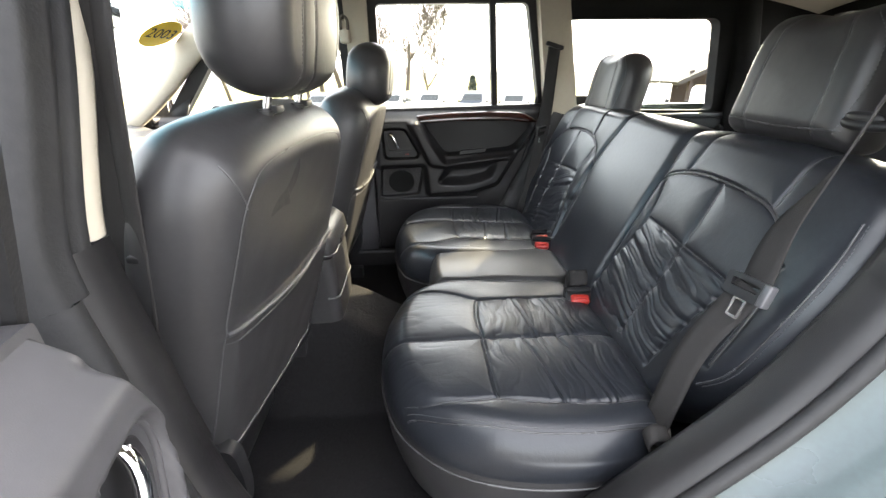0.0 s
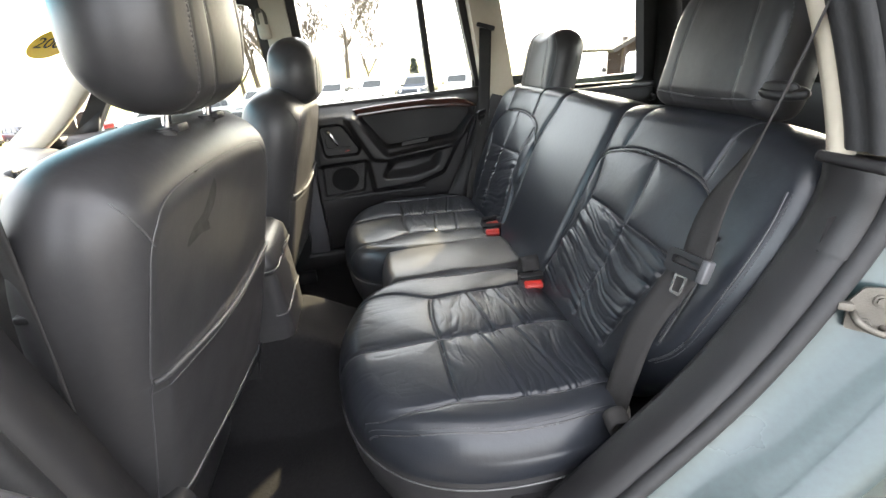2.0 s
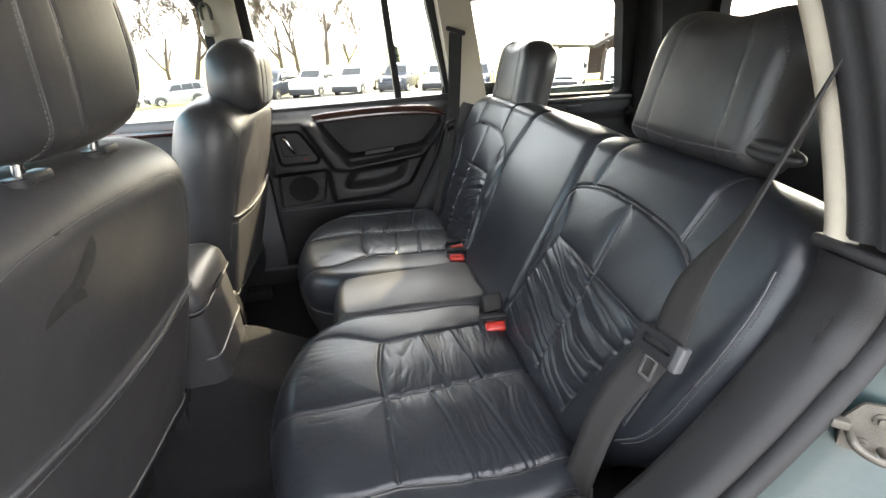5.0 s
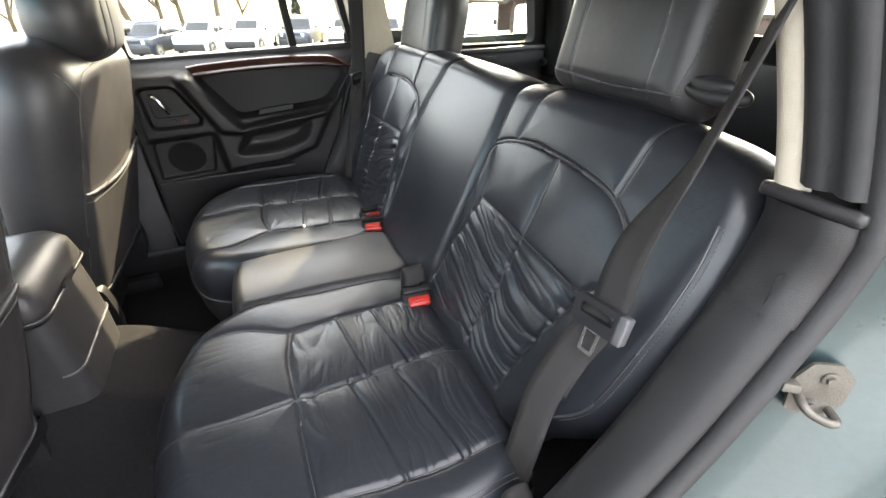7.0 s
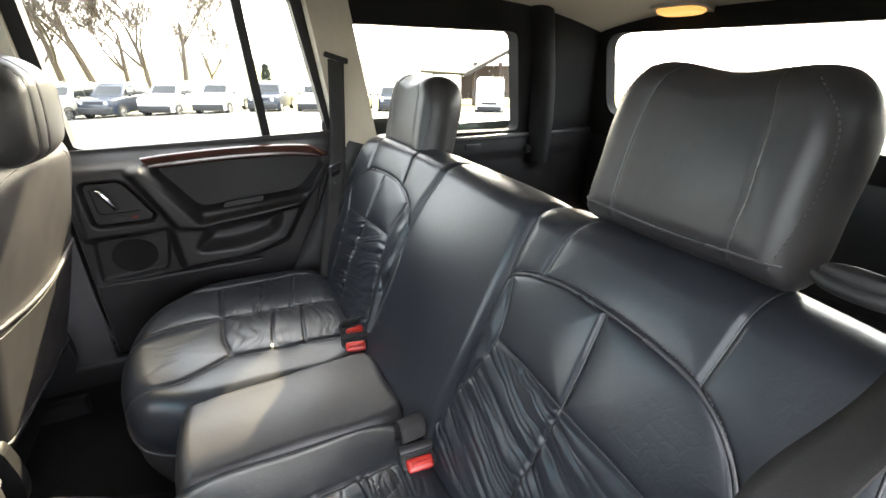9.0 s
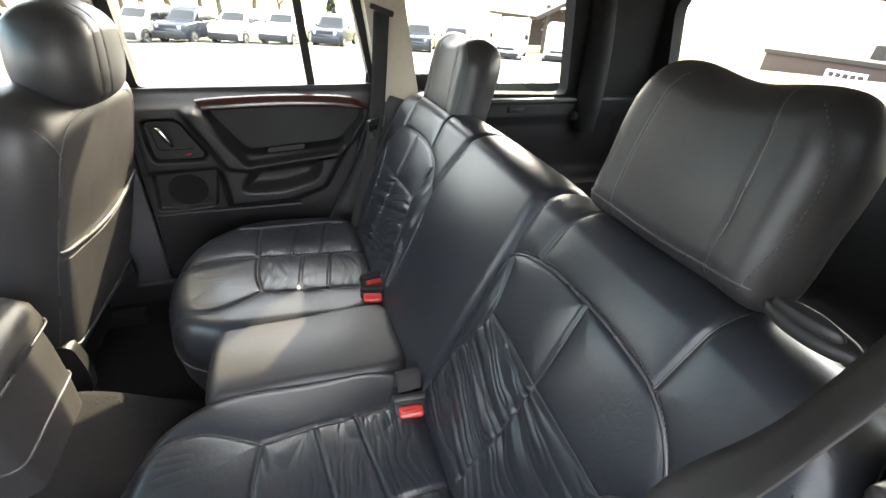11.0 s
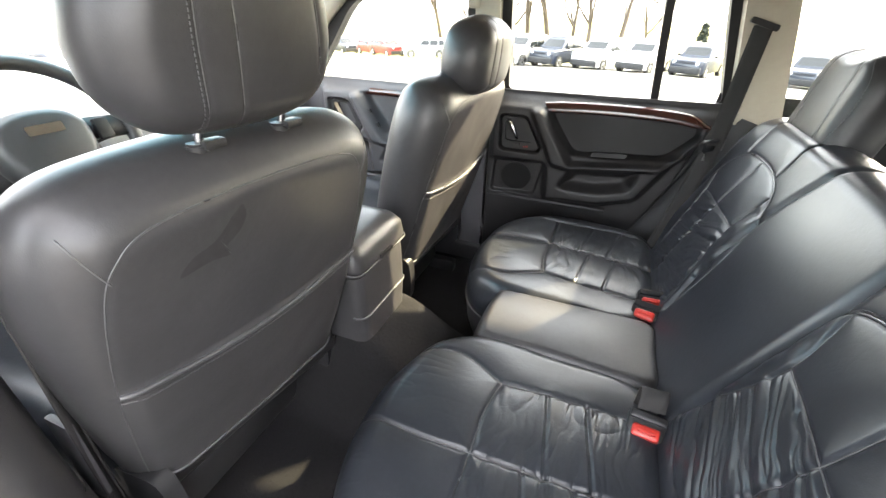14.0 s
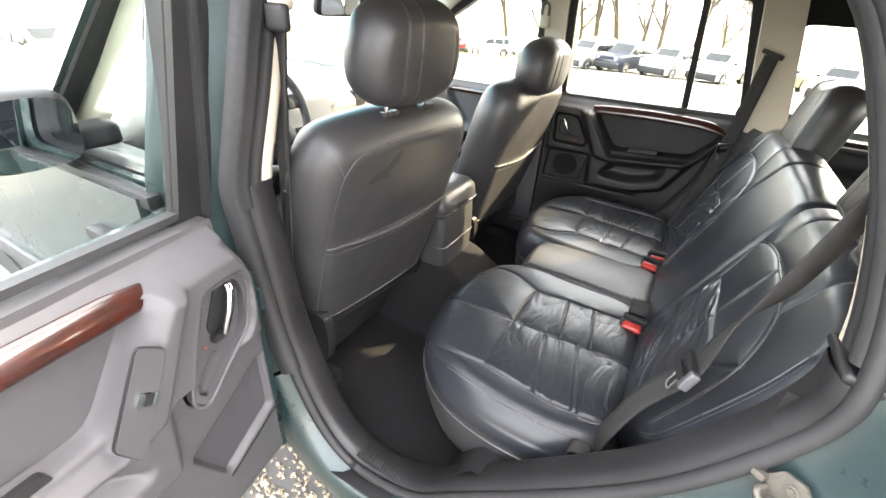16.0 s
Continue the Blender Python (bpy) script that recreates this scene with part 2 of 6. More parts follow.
def strap(name, pts, width_dirs, width, thick, mat, parent=None, label=""):
    """A flat band along a line: width_dirs gives its sideways direction at each point."""
    P, W = np.asarray(pts, float), np.asarray(width_dirs, float)
    T = np.gradient(P, axis=0)
    T /= np.linalg.norm(T, axis=1)[:, None] + 1e-12
    W = W - T * (W * T).sum(1)[:, None]
    W /= np.linalg.norm(W, axis=1)[:, None] + 1e-12
    Nn = np.cross(T, W)
    h, t = width / 2, thick / 2
    prof = [(-h, t), (-h * 0.5, t * 1.15), (0, t * 1.25), (h * 0.5, t * 1.15), (h, t), (h, -t), (0, -t), (-h, -t)]
    G = np.stack([P + W * a + Nn * b for a, b in prof], 1)
    return grid_part(name, G, mat, parent, label, closed_u=True)


def seg_dist(X, Y, line):
    """Distance of each point of two arrays to a polyline."""
    d = np.full(X.shape, 1e9)
    L = np.asarray(line, float)
    for a, b in zip(L[:-1], L[1:]):
        ab = b - a
        t = np.clip(((X - a[0]) * ab[0] + (Y - a[1]) * ab[1]) / (ab @ ab + 1e-12), 0, 1)
        d = np.minimum(d, np.hypot(X - a[0] - t * ab[0], Y - a[1] - t * ab[1]))
    return d


def poly_sd(X, Y, poly):
    """Signed distance to a polygon, positive inside."""
    L = np.asarray(poly, float)
    d = seg_dist(X, Y, np.vstack([L, L[:1]]))
    inside = np.zeros(X.shape, bool)
    for (x0, y0), (x1, y1) in zip(L, np.roll(L, -1, 0)):
        if y0 != y1:
            inside ^= ((Y > y0) != (Y > y1)) & (X < (x1 - x0) * (Y - y0) / (y1 - y0) + x0)
    return np.where(inside, d, -d)


def ease(v, w):
    """0 to 1 across a width w round zero."""
    t = np.clip(v / w + 0.5, 0, 1)
    return t * t * (3 - 2 * t)


NOISE = np.random.RandomState(5).rand(256, 256)


def vnoise(X, Y):
    xi, yi = np.floor(X).astype(int), np.floor(Y).astype(int)
    fx, fy = X - xi, Y - yi
    fx, fy = fx * fx * (3 - 2 * fx), fy * fy * (3 - 2 * fy)
    g = lambda i, j: NOISE[(xi + i) % 256, (yi + j) % 256]
    return (g(0, 0) * (1 - fx) + g(1, 0) * fx) * (1 - fy) + (g(0, 1) * (1 - fx) + g(1, 1) * fx) * fy


class Pillow:
    """A stuffed form: an outline in its own XY plane, rounded edges, a crown, and relief on both faces."""

    def __init__(self, outline, thick, edge, crown=0.0, back_crown=None, relief=None, back_relief=None, n=60, smooth_n=8):
        O = spline(outline, smooth_n, True)
        self.c = O.mean(0)
        self.O = np.vstack([O, O[:1]])
        self.half = np.abs(O - self.c).max(0)
        a = np.arctan2(O[:, 1] - self.c[1], O[:, 0] - self.c[0])
        r = np.hypot(O[:, 1] - self.c[1], O[:, 0] - self.c[0])
        o = np.argsort(a)
        self.a = np.concatenate([a[o] - 2 * np.pi, a[o], a[o] + 2 * np.pi])
        self.r = np.concatenate([r[o]] * 3)
        self.thick, self.edge, self.crown = thick, edge, crown
        self.back_crown = crown if back_crown is None else back_crown
        self.relief, self.back_relief, self.n = relief, back_relief, n

    def height(self, X, Y, side=1):
        X, Y = np.asarray(X, float), np.asarray(Y, float)
        dx, dy = X - self.c[0], Y - self.c[1]
        q, R = np.hypot(dx, dy), np.interp(np.arctan2(dy, dx), self.a, self.r)
        radial = np.clip(R - q, 0, None)
        inset = np.maximum(np.minimum(radial, seg_dist(X, Y, self.O)), 0.5 * radial)
        k = np.clip(1 - inset / self.edge, 0, 1)
        z = self.thick / 2 * np.sqrt(np.clip(1 - k ** 2, 0, 1))
        z = z + (1 - k ** 2) * (self.crown if side > 0 else self.back_crown) * np.clip(1 - (dx / self.half[0]) ** 2, 0, 1) * np.clip(1 - (dy / self.half[1]) ** 2, 0, 1)
        f = self.relief if side > 0 else self.back_relief
        if f is not None:
            z = z + f(X, Y) * np.clip(inset / 0.006, 0, 1)
        return side * z

    def grids(self):
        n = self.n
        u = np.linspace(-1, 1, 2 * n + 1)
        A, B = np.meshgrid(u, u)
        r, ang = np.maximum(abs(A), abs(B)), np.arctan2(B, A)
        R = np.interp(ang, self.a, self.r)
        rf = 0.80
        t = np.clip((r - rf) / (1 - rf), 0, 1)
        e = np.minimum(self.edge, R * 0.95)
        rho = np.where(r < rf, r / rf * (R - e), R - e * (1 - np.sin(t * np.pi / 2)))
        X, Y = self.c[0] + rho * np.cos(ang), self.c[1] + rho * np.sin(ang)
        return X, Y

    def mesh(self, name, m, mat, parent=None, label="", back=True):
        X, Y = self.grids()
        G = [np.stack([X, Y, self.height(X, Y, 1)], -1)]
        if back:
            G.append(np.stack([X, Y, self.height(X, Y, -1)], -1)[:, ::-1])
        M = np.array(m)
        V, F, off = [], [], 0
        for g in G:
            w = g.reshape(-1, 3) @ M[:3, :3].T + M[:3, 3]
            idx = np.arange(len(w)).reshape(g.shape[:2]) + off
            F.append(np.stack([idx[:-1, :-1], idx[:-1, 1:], idx[1:, 1:], idx[1:, :-1]], -1).reshape(-1, 4))
            V.append(w)
            off += len(w)
        bm_me = bpy.data.meshes.new(name)
        bm_me.from_pydata(np.concatenate(V).tolist(), [], np.concatenate(F).tolist())
        bm = bmesh.new()
        bm.from_mesh(bm_me)
        rim = [v for v in bm.verts if v.is_boundary]
        bmesh.ops.remove_doubles(bm, verts=rim, dist=0.0008)
        bm.to_mesh(bm_me)
        bm.free()
        return link(name, bm_me, mat, parent, label)

    def line(self, m, pts, side=1, lift=0.0, n=8, straight=False):
        """World points of a line drawn on a face."""
        S = np.asarray(pts, float)
        S = S if straight else spline(S, n)
        z = self.height(S[:, 0], S[:, 1], side) + side * lift
        M = np.array(m)
        return np.stack([S[:, 0], S[:, 1], z], 1) @ M[:3, :3].T + M[:3, 3]


def stitches(name, line, mat, parent, step=0.006, size=0.0011, width=None):
    """A row of thread stitches along a line, in one mesh."""
    P = np.asarray(line)
    L = np.concatenate([[0], np.cumsum(np.linalg.norm(np.diff(P, axis=0), axis=1))])
    V, F = [], []
    for s in np.arange(0, L[-1] - step * 0.6, step):
        a, b = [np.array([np.interp(v, L, P[:, i]) for i in range(3)]) for v in (s, s + step * 0.62)]
        t = b - a
        t /= np.linalg.norm(t) + 1e-12
        n1 = np.cross(t, (0.3, 0.5, 0.8))
        n1 /= np.linalg.norm(n1) + 1e-12
        n2 = np.cross(t, n1)
        k = len(V)
        for p in (a, b):
            for c in range(4):
                V.append(p + size * (np.cos(c * np.pi / 2) * n1 + np.sin(c * np.pi / 2) * n2))
        for c in range(4):
            F.append((k + c, k + (c + 1) % 4, k + 4 + (c + 1) % 4, k + 4 + c))
        F += [(k, k + 3, k + 2, k + 1), (k + 4, k + 5, k + 6, k + 7)]
    me = bpy.data.meshes.new(name)
    me.from_pydata([v.tolist() for v in V], [], F)
    ob = link(name, me, mat, parent)
    ob["kind"] = "stuff"
    return ob


def plate(outer, holes, place, thick, step=None):
    """A flat sheet with openings: outlines in a plane, placed by a function (u, v, depth) -> xyz, with thickness."""
    bm = bmesh.new()
    loops = []
    for loop in [outer, *holes]:
        vs = [bm.verts.new((u, v, 0)) for u, v in loop]
        es = [bm.edges.new((a, b)) for a, b in zip(vs, vs[1:] + vs[:1])]
        loops += es
    bmesh.ops.triangle_fill(bm, use_beauty=True, use_dissolve=False, edges=loops, normal=(0, 0, 1))
    r = bmesh.ops.extrude_face_region(bm, geom=bm.faces[:])
    for v in r["geom"]:
        if isinstance(v, bmesh.types.BMVert):
            v.co.z = thick
    for v in bm.verts:
        v.co = Vector(place(v.co.x, v.co.y, v.co.z))
    return bm


def rounded(poly, r, n=5):
    """A polygon with its corners rounded."""
    P = np.asarray(poly, float)
    out = []
    for p0, p, p1 in zip(np.roll(P, 1, 0), P, np.roll(P, -1, 0)):
        a, b = p0 - p, p1 - p
        la, lb = np.linalg.norm(a), np.linalg.norm(b)
        k = min(r, la * 0.45, lb * 0.45)
        s, e = p + a / la * k, p + b / lb * k
        for t in np.linspace(0, 1, n):
            out.append((1 - t) ** 2 * s + 2 * t * (1 - t) * p + t * t * e)
    return [tuple(q) for q in out]

# ---- the car's shell: x runs to the rear, y to the passenger's side ----
BELT, TUMBLE = 1.135, 0.25


def side_y(z, base):
    """The side walls stand upright to the belt line and lean inwards above it."""
    return base - TUMBLE * max(0.0, z - BELT)


def east(base):
    return lambda u, v, d: (u, side_y(v, base) + d, v)


def west(base):
    return lambda u, v, d: (u, -side_y(v, base) - d, v)


def arr(pts):
    return np.asarray(pts, float)


# floor: carpet with a tunnel in the middle and a raised load floor behind the seat
floor = setting("floor", "black carpeted car floor with a raised centre tunnel", "floor")
xs, ys = np.linspace(-1.75, 0.66, 90), np.linspace(-0.74, 0.80, 80)
FX, FY = np.meshgrid(xs, ys, indexing="ij")
FZ = 0.42 + (0.135 + 0.105 * ease(-0.10 - FX, 0.25)) * ease(0.06 - FX, 0.16) * ease(0.165 - abs(FY + 0.02), 0.12) + 0.004 * (vnoise(FX * 18, FY * 18) - 0.5) + 0.10 * ease(-1.25 - FX, 0.4)
FZ = FZ + 0.20 * ease(FX - 0.17, 0.12)
grid_part("carpet", np.stack([FX, FY, FZ], -1), CARPET, floor)
xs, ys = np.linspace(0.60, 1.80, 30), np.linspace(-0.72, 0.72, 20)
FX, FY = np.meshgrid(xs, ys, indexing="ij")
grid_part("load_floor", np.stack([FX, FY, 0.74 + 0.003 * vnoise(FX * 12, FY * 12)], -1), CARPET, floor, "black carpet of the load bay")
part("underbody", box((3.6, 1.5, 0.05), (0.0, 0.0, 0.33), 0.01), BLACK, floor, "black steel underbody")

# ceiling
ceiling = setting("ceiling", "tan cloth headliner", "ceiling")
xs, ys = np.linspace(-0.66, 1.72, 40), np.linspace(-0.73, 0.73, 30)
CX, CY = np.meshgrid(xs, ys, indexing="ij")
CZ = 1.612 - 0.062 * (abs(CY) / 0.70) ** 3 - 0.02 * np.clip((-0.35 - CX) / 0.31, 0, 1) ** 2 - 0.10 * np.clip((CX - 1.0) / 0.72, 0, 1) ** 2
grid_part("headliner", np.stack([CX, CY, CZ], -1), HEADLINER, ceiling, flip=True)
grid_part("roof_skin", np.stack([CX * 1.04, CY * 1.08, CZ + 0.06], -1), PAINT, ceiling, "green painted roof")

# passenger's side wall: pillars and the rear quarter
wall_east = setting("wall_east", "passenger side of the cabin with tan pillars and dark trim", "wall")
part("centre_pillar", plate(rounded([(-0.232, 1.10), (-0.150, 1.10), (-0.140, 1.60), (-0.228, 1.60)], 0.01), [], east(0.775), 0.05), TAN, wall_east, "tan plastic pillar cover")
part("centre_pillar_foot", plate([(-0.30, 0.42), (-0.185, 0.42), (-0.192, 1.10), (-0.285, 1.10)], [], east(0.775), 0.05), TRIM, wall_east, "charcoal pillar foot")
part("rear_pillar", plate(rounded([(0.600, 1.10), (0.495, 1.60), (0.610, 1.60), (0.735, 1.10)], 0.01), [], east(0.745), 0.06), TAN, wall_east, "tan plastic pillar cover")
quarter_hole = rounded([(0.632, 1.470), (0.725, 1.125), (1.350, 1.112), (1.245, 1.468)], 0.035)
part("quarter_upper", plate([(0.575, 1.605), (0.70, 1.085), (1.80, 1.085), (1.66, 1.605)], [quarter_hole], east(0.755), 0.06), MATTE, wall_east, "black quarter window surround")
QZ = np.linspace(0.70, 1.095, 24)
QX = np.linspace(0.70, 1.80, 40)
GX, GZ = np.meshgrid(QX, QZ, indexing="ij")
GY = 0.742 + 0.012 * ease(poly_sd(GX, GZ, [(0.86, 0.80), (0.86, 1.02), (1.62, 1.02), (1.62, 0.80)]), 0.02) 
grid_part("quarter_lower", np.stack([GX, GY, GZ], -1), TRIM, wall_east, "charcoal load bay side panel")
part("quarter_ledge", box((1.09, 0.06, 0.026), (1.245, 0.765, 1.092), 0.012), TRIM, wall_east)
part("quarter_pane", plate(quarter_hole, [], east(0.805), 0.004), GLASS, wall_east, "clear quarter window pane", smooth=False).visible_shadow = False
part("outer_skin", plate([(0.62, 0.55), (1.85, 0.55), (1.85, BELT), (0.62, BELT)], [], east(0.88), 0.02), PAINT, wall_east, "green painted rear wing")
part("load_socket", merged(cyl(0.017, 0.012, pose(1.385, 0.735, 1.035, 90)), cyl(0.012, 0.02, pose(1.385, 0.728, 1.035, 90), bevel=0.003)), BLACK, wall_east, "round load bay socket")
part("cover_slot", box((0.07, 0.012, 0.022), (1.12, 0.742, 1.062), 0.004), BLACK, wall_east)

# tailgate
wall_south = setting("wall_south", "tailgate with a wide rear window in black trim", "tailgate")


def gate(u, v, d):
    return (1.74 + 0.02 * (1 - (u / 0.7) ** 2) - 0.30 * max(0.0, v - 1.14) + d, u, v)


gate_hole = rounded([(-0.660, 1.165), (0.660, 1.165), (0.640, 1.475), (-0.640, 1.475)], 0.075, 8)
fine = [(u, 1.63) for u in np.linspace(-0.74, 0.74, 13)] + [(u, 1.08) for u in np.linspace(0.78, -0.78, 13)]
part("gate_frame", plate(fine, [gate_hole], gate, 0.05), MATTE, wall_south, "black tailgate trim")
part("gate_lower", box((0.06, 1.5, 0.42), (1.775, 0, 0.88), 0.02), BLACK, wall_south)
part("gate_pane", plate(gate_hole, [], lambda u, v, d: gate(u, v, d + 0.035), 0.004), GLASS, wall_south, "clear rear window pane", smooth=False).visible_shadow = False
part("gate_outer", box((0.03, 1.62, 0.55), (1.84, 0, 0.82), 0.01), PAINT, wall_south)
for s in (-1, 1):
    col = tube_grid(spline([(1.44, 0.745 * s, 0.98), (1.44, 0.735 * s, 1.12), (1.41, 0.715 * s, 1.30), (1.36, 0.690 * s, 1.47), (1.31, 0.66 * s, 1.60)], 6), 0.052, 12)
    grid_part("gate_pillar", col, MATTE, wall_south, closed_u=True, flip=True)
    part("grab_hook", box((0.10, 0.022, 0.018), (1.18, 0.60 * s, 1.612), 0.006), TAN, ceiling)

# driver's side wall: the rear door's opening, seen from outside
wall_west = setting("wall_west", "driver side body around the open rear door, green paint and black trim", "wall")
OPEN = spline([(-0.06, 0.462), (0.09, 0.478), (0.19, 0.565), (0.345, 0.71), (0.505, 0.88), (0.605, 1.05), (0.628, 1.15), (0.608, 1.27), (0.565, 1.39), (0.505, 1.50), (0.41, 1.572),
               (0.24, 1.592), (-0.12, 1.592), (-0.255, 1.56), (-0.292, 1.45), (-0.302, 1.30), (-0.315, 1.13), (-0.298, 1.00), (-0.268, 0.83), (-0.228, 0.69), (-0.155, 0.535)], 6, True)
OT = np.roll(OPEN, -1, 0) - np.roll(OPEN, 1, 0)
OT /= np.linalg.norm(OT, axis=1)[:, None]
ON = np.stack([OT[:, 1], -OT[:, 0]], 1)


def hoop(rings, a=0, b=None, shift=None):
    """A sheet that follows the opening: rings of (distance away from the opening, outward y at the belt)."""
    n = len(OPEN)
    ids = [(a + i) % n for i in range(((b - a) % n if b is not None else n) + 1)]
    G = []
    for o, y in rings:
        row = []
        for i in ids:
            p = OPEN[i] + ON[i] * o
            row.append((p[0], -side_y(p[1], y), p[1]))
        G.append(row)
    return np.array(G)


K = 6
grid_part("sill_trim", hoop([(0.16, 0.655), (0.10, 0.668), (0.035, 0.682), (0.008, 0.692), (-0.002, 0.705), (-0.004, 0.745), (0.002, 0.765), (0.02, 0.770)], 18 * K, 6 * K), TRIM, wall_west, "black plastic sill and wheel arch trim")
grid_part("rear_pillar_cover", hoop([(0.15, 0.735), (0.12, 0.706), (0.05, 0.694), (0.014, 0.694), (0.002, 0.700), (0.0, 0.708), (0.002, 0.720), (0.014, 0.726)], 5 * K + 3, 11 * K), TAN, wall_west, "tan plastic pillar cover")
grid_part("pillar_seal", hoop([(0.014, 0.718), (0.002, 0.722), (-0.004, 0.730), (-0.002, 0.740), (0.003, 0.747), (-0.002, 0.754), (-0.003, 0.764), (0.006, 0.772), (0.022, 0.774)], 6 * K + 1, 11 * K), RUBBER, wall_west, "black rubber door seal")
grid_part("pillar_seal", hoop([(0.014, 0.718), (0.002, 0.722), (-0.004, 0.730), (-0.002, 0.740), (0.003, 0.747), (-0.002, 0.754), (-0.004, 0.764), (0.001, 0.772), (-0.002, 0.780), (0.004, 0.790), (0.016, 0.798), (0.03, 0.80)], 11 * K, 16 * K + 2), RUBBER, wall_west, "broad black rubber door seal")
grid_part("lower_seal", hoop([(0.0, 0.764), (-0.004, 0.772), (-0.004, 0.782), (0.004, 0.792), (0.016, 0.798), (0.03, 0.80)], 16 * K + 2, 19 * K), RUBBER, wall_west, "black rubber door seal")
grid_part("roof_rail_cover", hoop([(0.06, 0.66), (0.02, 0.72), (0.0, 0.755), (0.02, 0.768)], 11 * K, 14 * K), HEADLINER, wall_west)
grid_part("centre_pillar_cover", hoop([(0.11, 0.680), (0.08, 0.684), (0.02, 0.688), (0.004, 0.693), (0.0, 0.702), (0.0, 0.716), (0.012, 0.724)], 14 * K, 16 * K), TAN, wall_west, "tan plastic pillar cover")
grid_part("centre_pillar_foot", hoop([(0.13, 0.675), (0.09, 0.680), (0.02, 0.688), (-0.004, 0.70), (-0.006, 0.74), (0.0, 0.762), (0.02, 0.770)], 16 * K, 18 * K), TRIM, wall_west, "charcoal pillar foot")
tube("door_seal", np.array(hoop([(0.016, 0.775)])[0]), 0.0115, RUBBER, wall_west, 10, True, "black rubber door seal")
JAMB_RINGS = [(0.02, 0.770), (0.03, 0.772), (0.040, 0.778), (0.060, 0.800), (0.088, 0.842), (0.104, 0.872), (0.122, 0.885)]
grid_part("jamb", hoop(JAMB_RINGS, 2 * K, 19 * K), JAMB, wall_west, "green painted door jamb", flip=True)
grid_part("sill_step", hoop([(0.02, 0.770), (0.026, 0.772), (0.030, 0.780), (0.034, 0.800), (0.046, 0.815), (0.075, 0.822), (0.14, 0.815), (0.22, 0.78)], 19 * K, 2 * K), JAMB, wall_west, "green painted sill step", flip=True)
grid_part("rear_wing", hoop([(0.122, 0.885), (0.15, 0.893), (0.22, 0.90), (0.34, 0.905), (0.50, 0.90), (0.75, 0.88)], 1 * K, 8 * K), PAINT, wall_west, "green painted rear wing", flip=True)
grid_part("roof_side", hoop([(0.122, 0.885), (0.14, 0.88), (0.16, 0.86), (0.17, 0.80)], 8 * K, 14 * K + 3), PAINT, wall_west, "green painted roof rail", flip=True)
grid_part("pillar_cap", hoop([(0.14, 0.690), (0.05, 0.690), (0.0, 0.698), (-0.008, 0.715), (-0.009, 0.745), (-0.004, 0.765), (0.014, 0.772)], 5 * K, 6 * K), TRIM, wall_west, "black plastic pillar cap")
part("pillar_cap_top", box((0.13, 0.085, 0.014), m=pose(0.686, -0.728, 1.143, 0, 12, 0), bevel=0.006, seg=3), TRIM, wall_west, "black pillar cap top")
tread = setting("trim_1", "ribbed black sill tread plate", "tread plate")
part("tread_base", box((0.30, 0.055, 0.008), (-0.02, -0.735, 0.462), 0.003), BLACK, tread)
part("tread_ribs", merged(*[box((0.004, 0.045, 0.004), (-0.16 + 0.0075 * i, -0.735, 0.468), 0.001, 1) for i in range(38)]), TRIM, tread)["kind"] = "stuff"
part("step_strip", box((0.24, 0.035, 0.006), (-0.03, -0.797, 0.432), 0.002), BLACK, tread, "black rubber step strip")
part("quarter_upper", plate([(0.585, 1.605), (0.70, 1.085), (1.80, 1.085), (1.66, 1.605)], [quarter_hole], west(0.755), 0.06), MATTE, wall_west, "black quarter window surround")
part("quarter_pane", plate(quarter_hole, [], west(0.805), 0.004), GLASS, wall_west, "clear quarter window pane", smooth=False).visible_shadow = False
grid_part("quarter_lower", np.stack([GX - 0.1, -GY, GZ], -1), TRIM, wall_west, "charcoal load bay side panel")
part("quarter_ledge", box((1.10, 0.06, 0.026), (1.25, -0.765, 1.092), 0.012), TRIM, wall_west)

# striker on the slanting jamb
striker = thing("door_striker", "worn steel door striker bolted to the green jamb", "striker", at=(0.630, -0.798, 0.994))
SN = Vector((-0.62, -0.77, 0.16)).normalized()
SX = Vector((0, 0, 1)).cross(SN).normalized()
SM = Matrix.Translation((0.630, -0.798, 0.994)) @ Matrix((SX, SN.cross(SX), SN)).transposed().to_4x4() @ Matrix.Diagonal((0.68, 0.68, 0.68, 1))
part("striker_plate", plate(rounded([(-0.030, -0.040), (0.012, -0.044), (0.034, -0.018), (0.036, 0.026), (0.018, 0.044), (-0.016, 0.040), (-0.033, 0.010)], 0.005), [], lambda u, v, d: tuple(SM @ Vector((u, v, d))), 0.006), STEEL, striker)
tube("striker_loop", spline([tuple(SM @ Vector(p)) for p in ((-0.022, -0.008, 0), (-0.024, -0.012, 0.030), (-0.012, -0.022, 0.034), (0.010, -0.030, 0.034), (0.020, -0.030, 0.028), (0.020, -0.028, 0))], 5), 0.0042, STEEL, striker, 8)
for dx, dz in ((0.008, 0.020), (-0.004, -0.026)):
    part("bolt", merged(cyl(0.011, 0.004, SM @ pose(dx, dz, 0.008), bevel=0.001), cyl(0.007, 0.008, SM @ pose(dx, dz, 0.011), 6)), STEEL, striker)
part("tab", box((0.022, 0.014, 0.018), bevel=0.003, m=SM @ pose(-0.038, 0.004, 0.012)), STEEL, striker)

# front of the car: pillars, windscreen, front doors
wall_north = setting("wall_north", "windscreen with a blue tinted band between tan pillars", "windscreen")


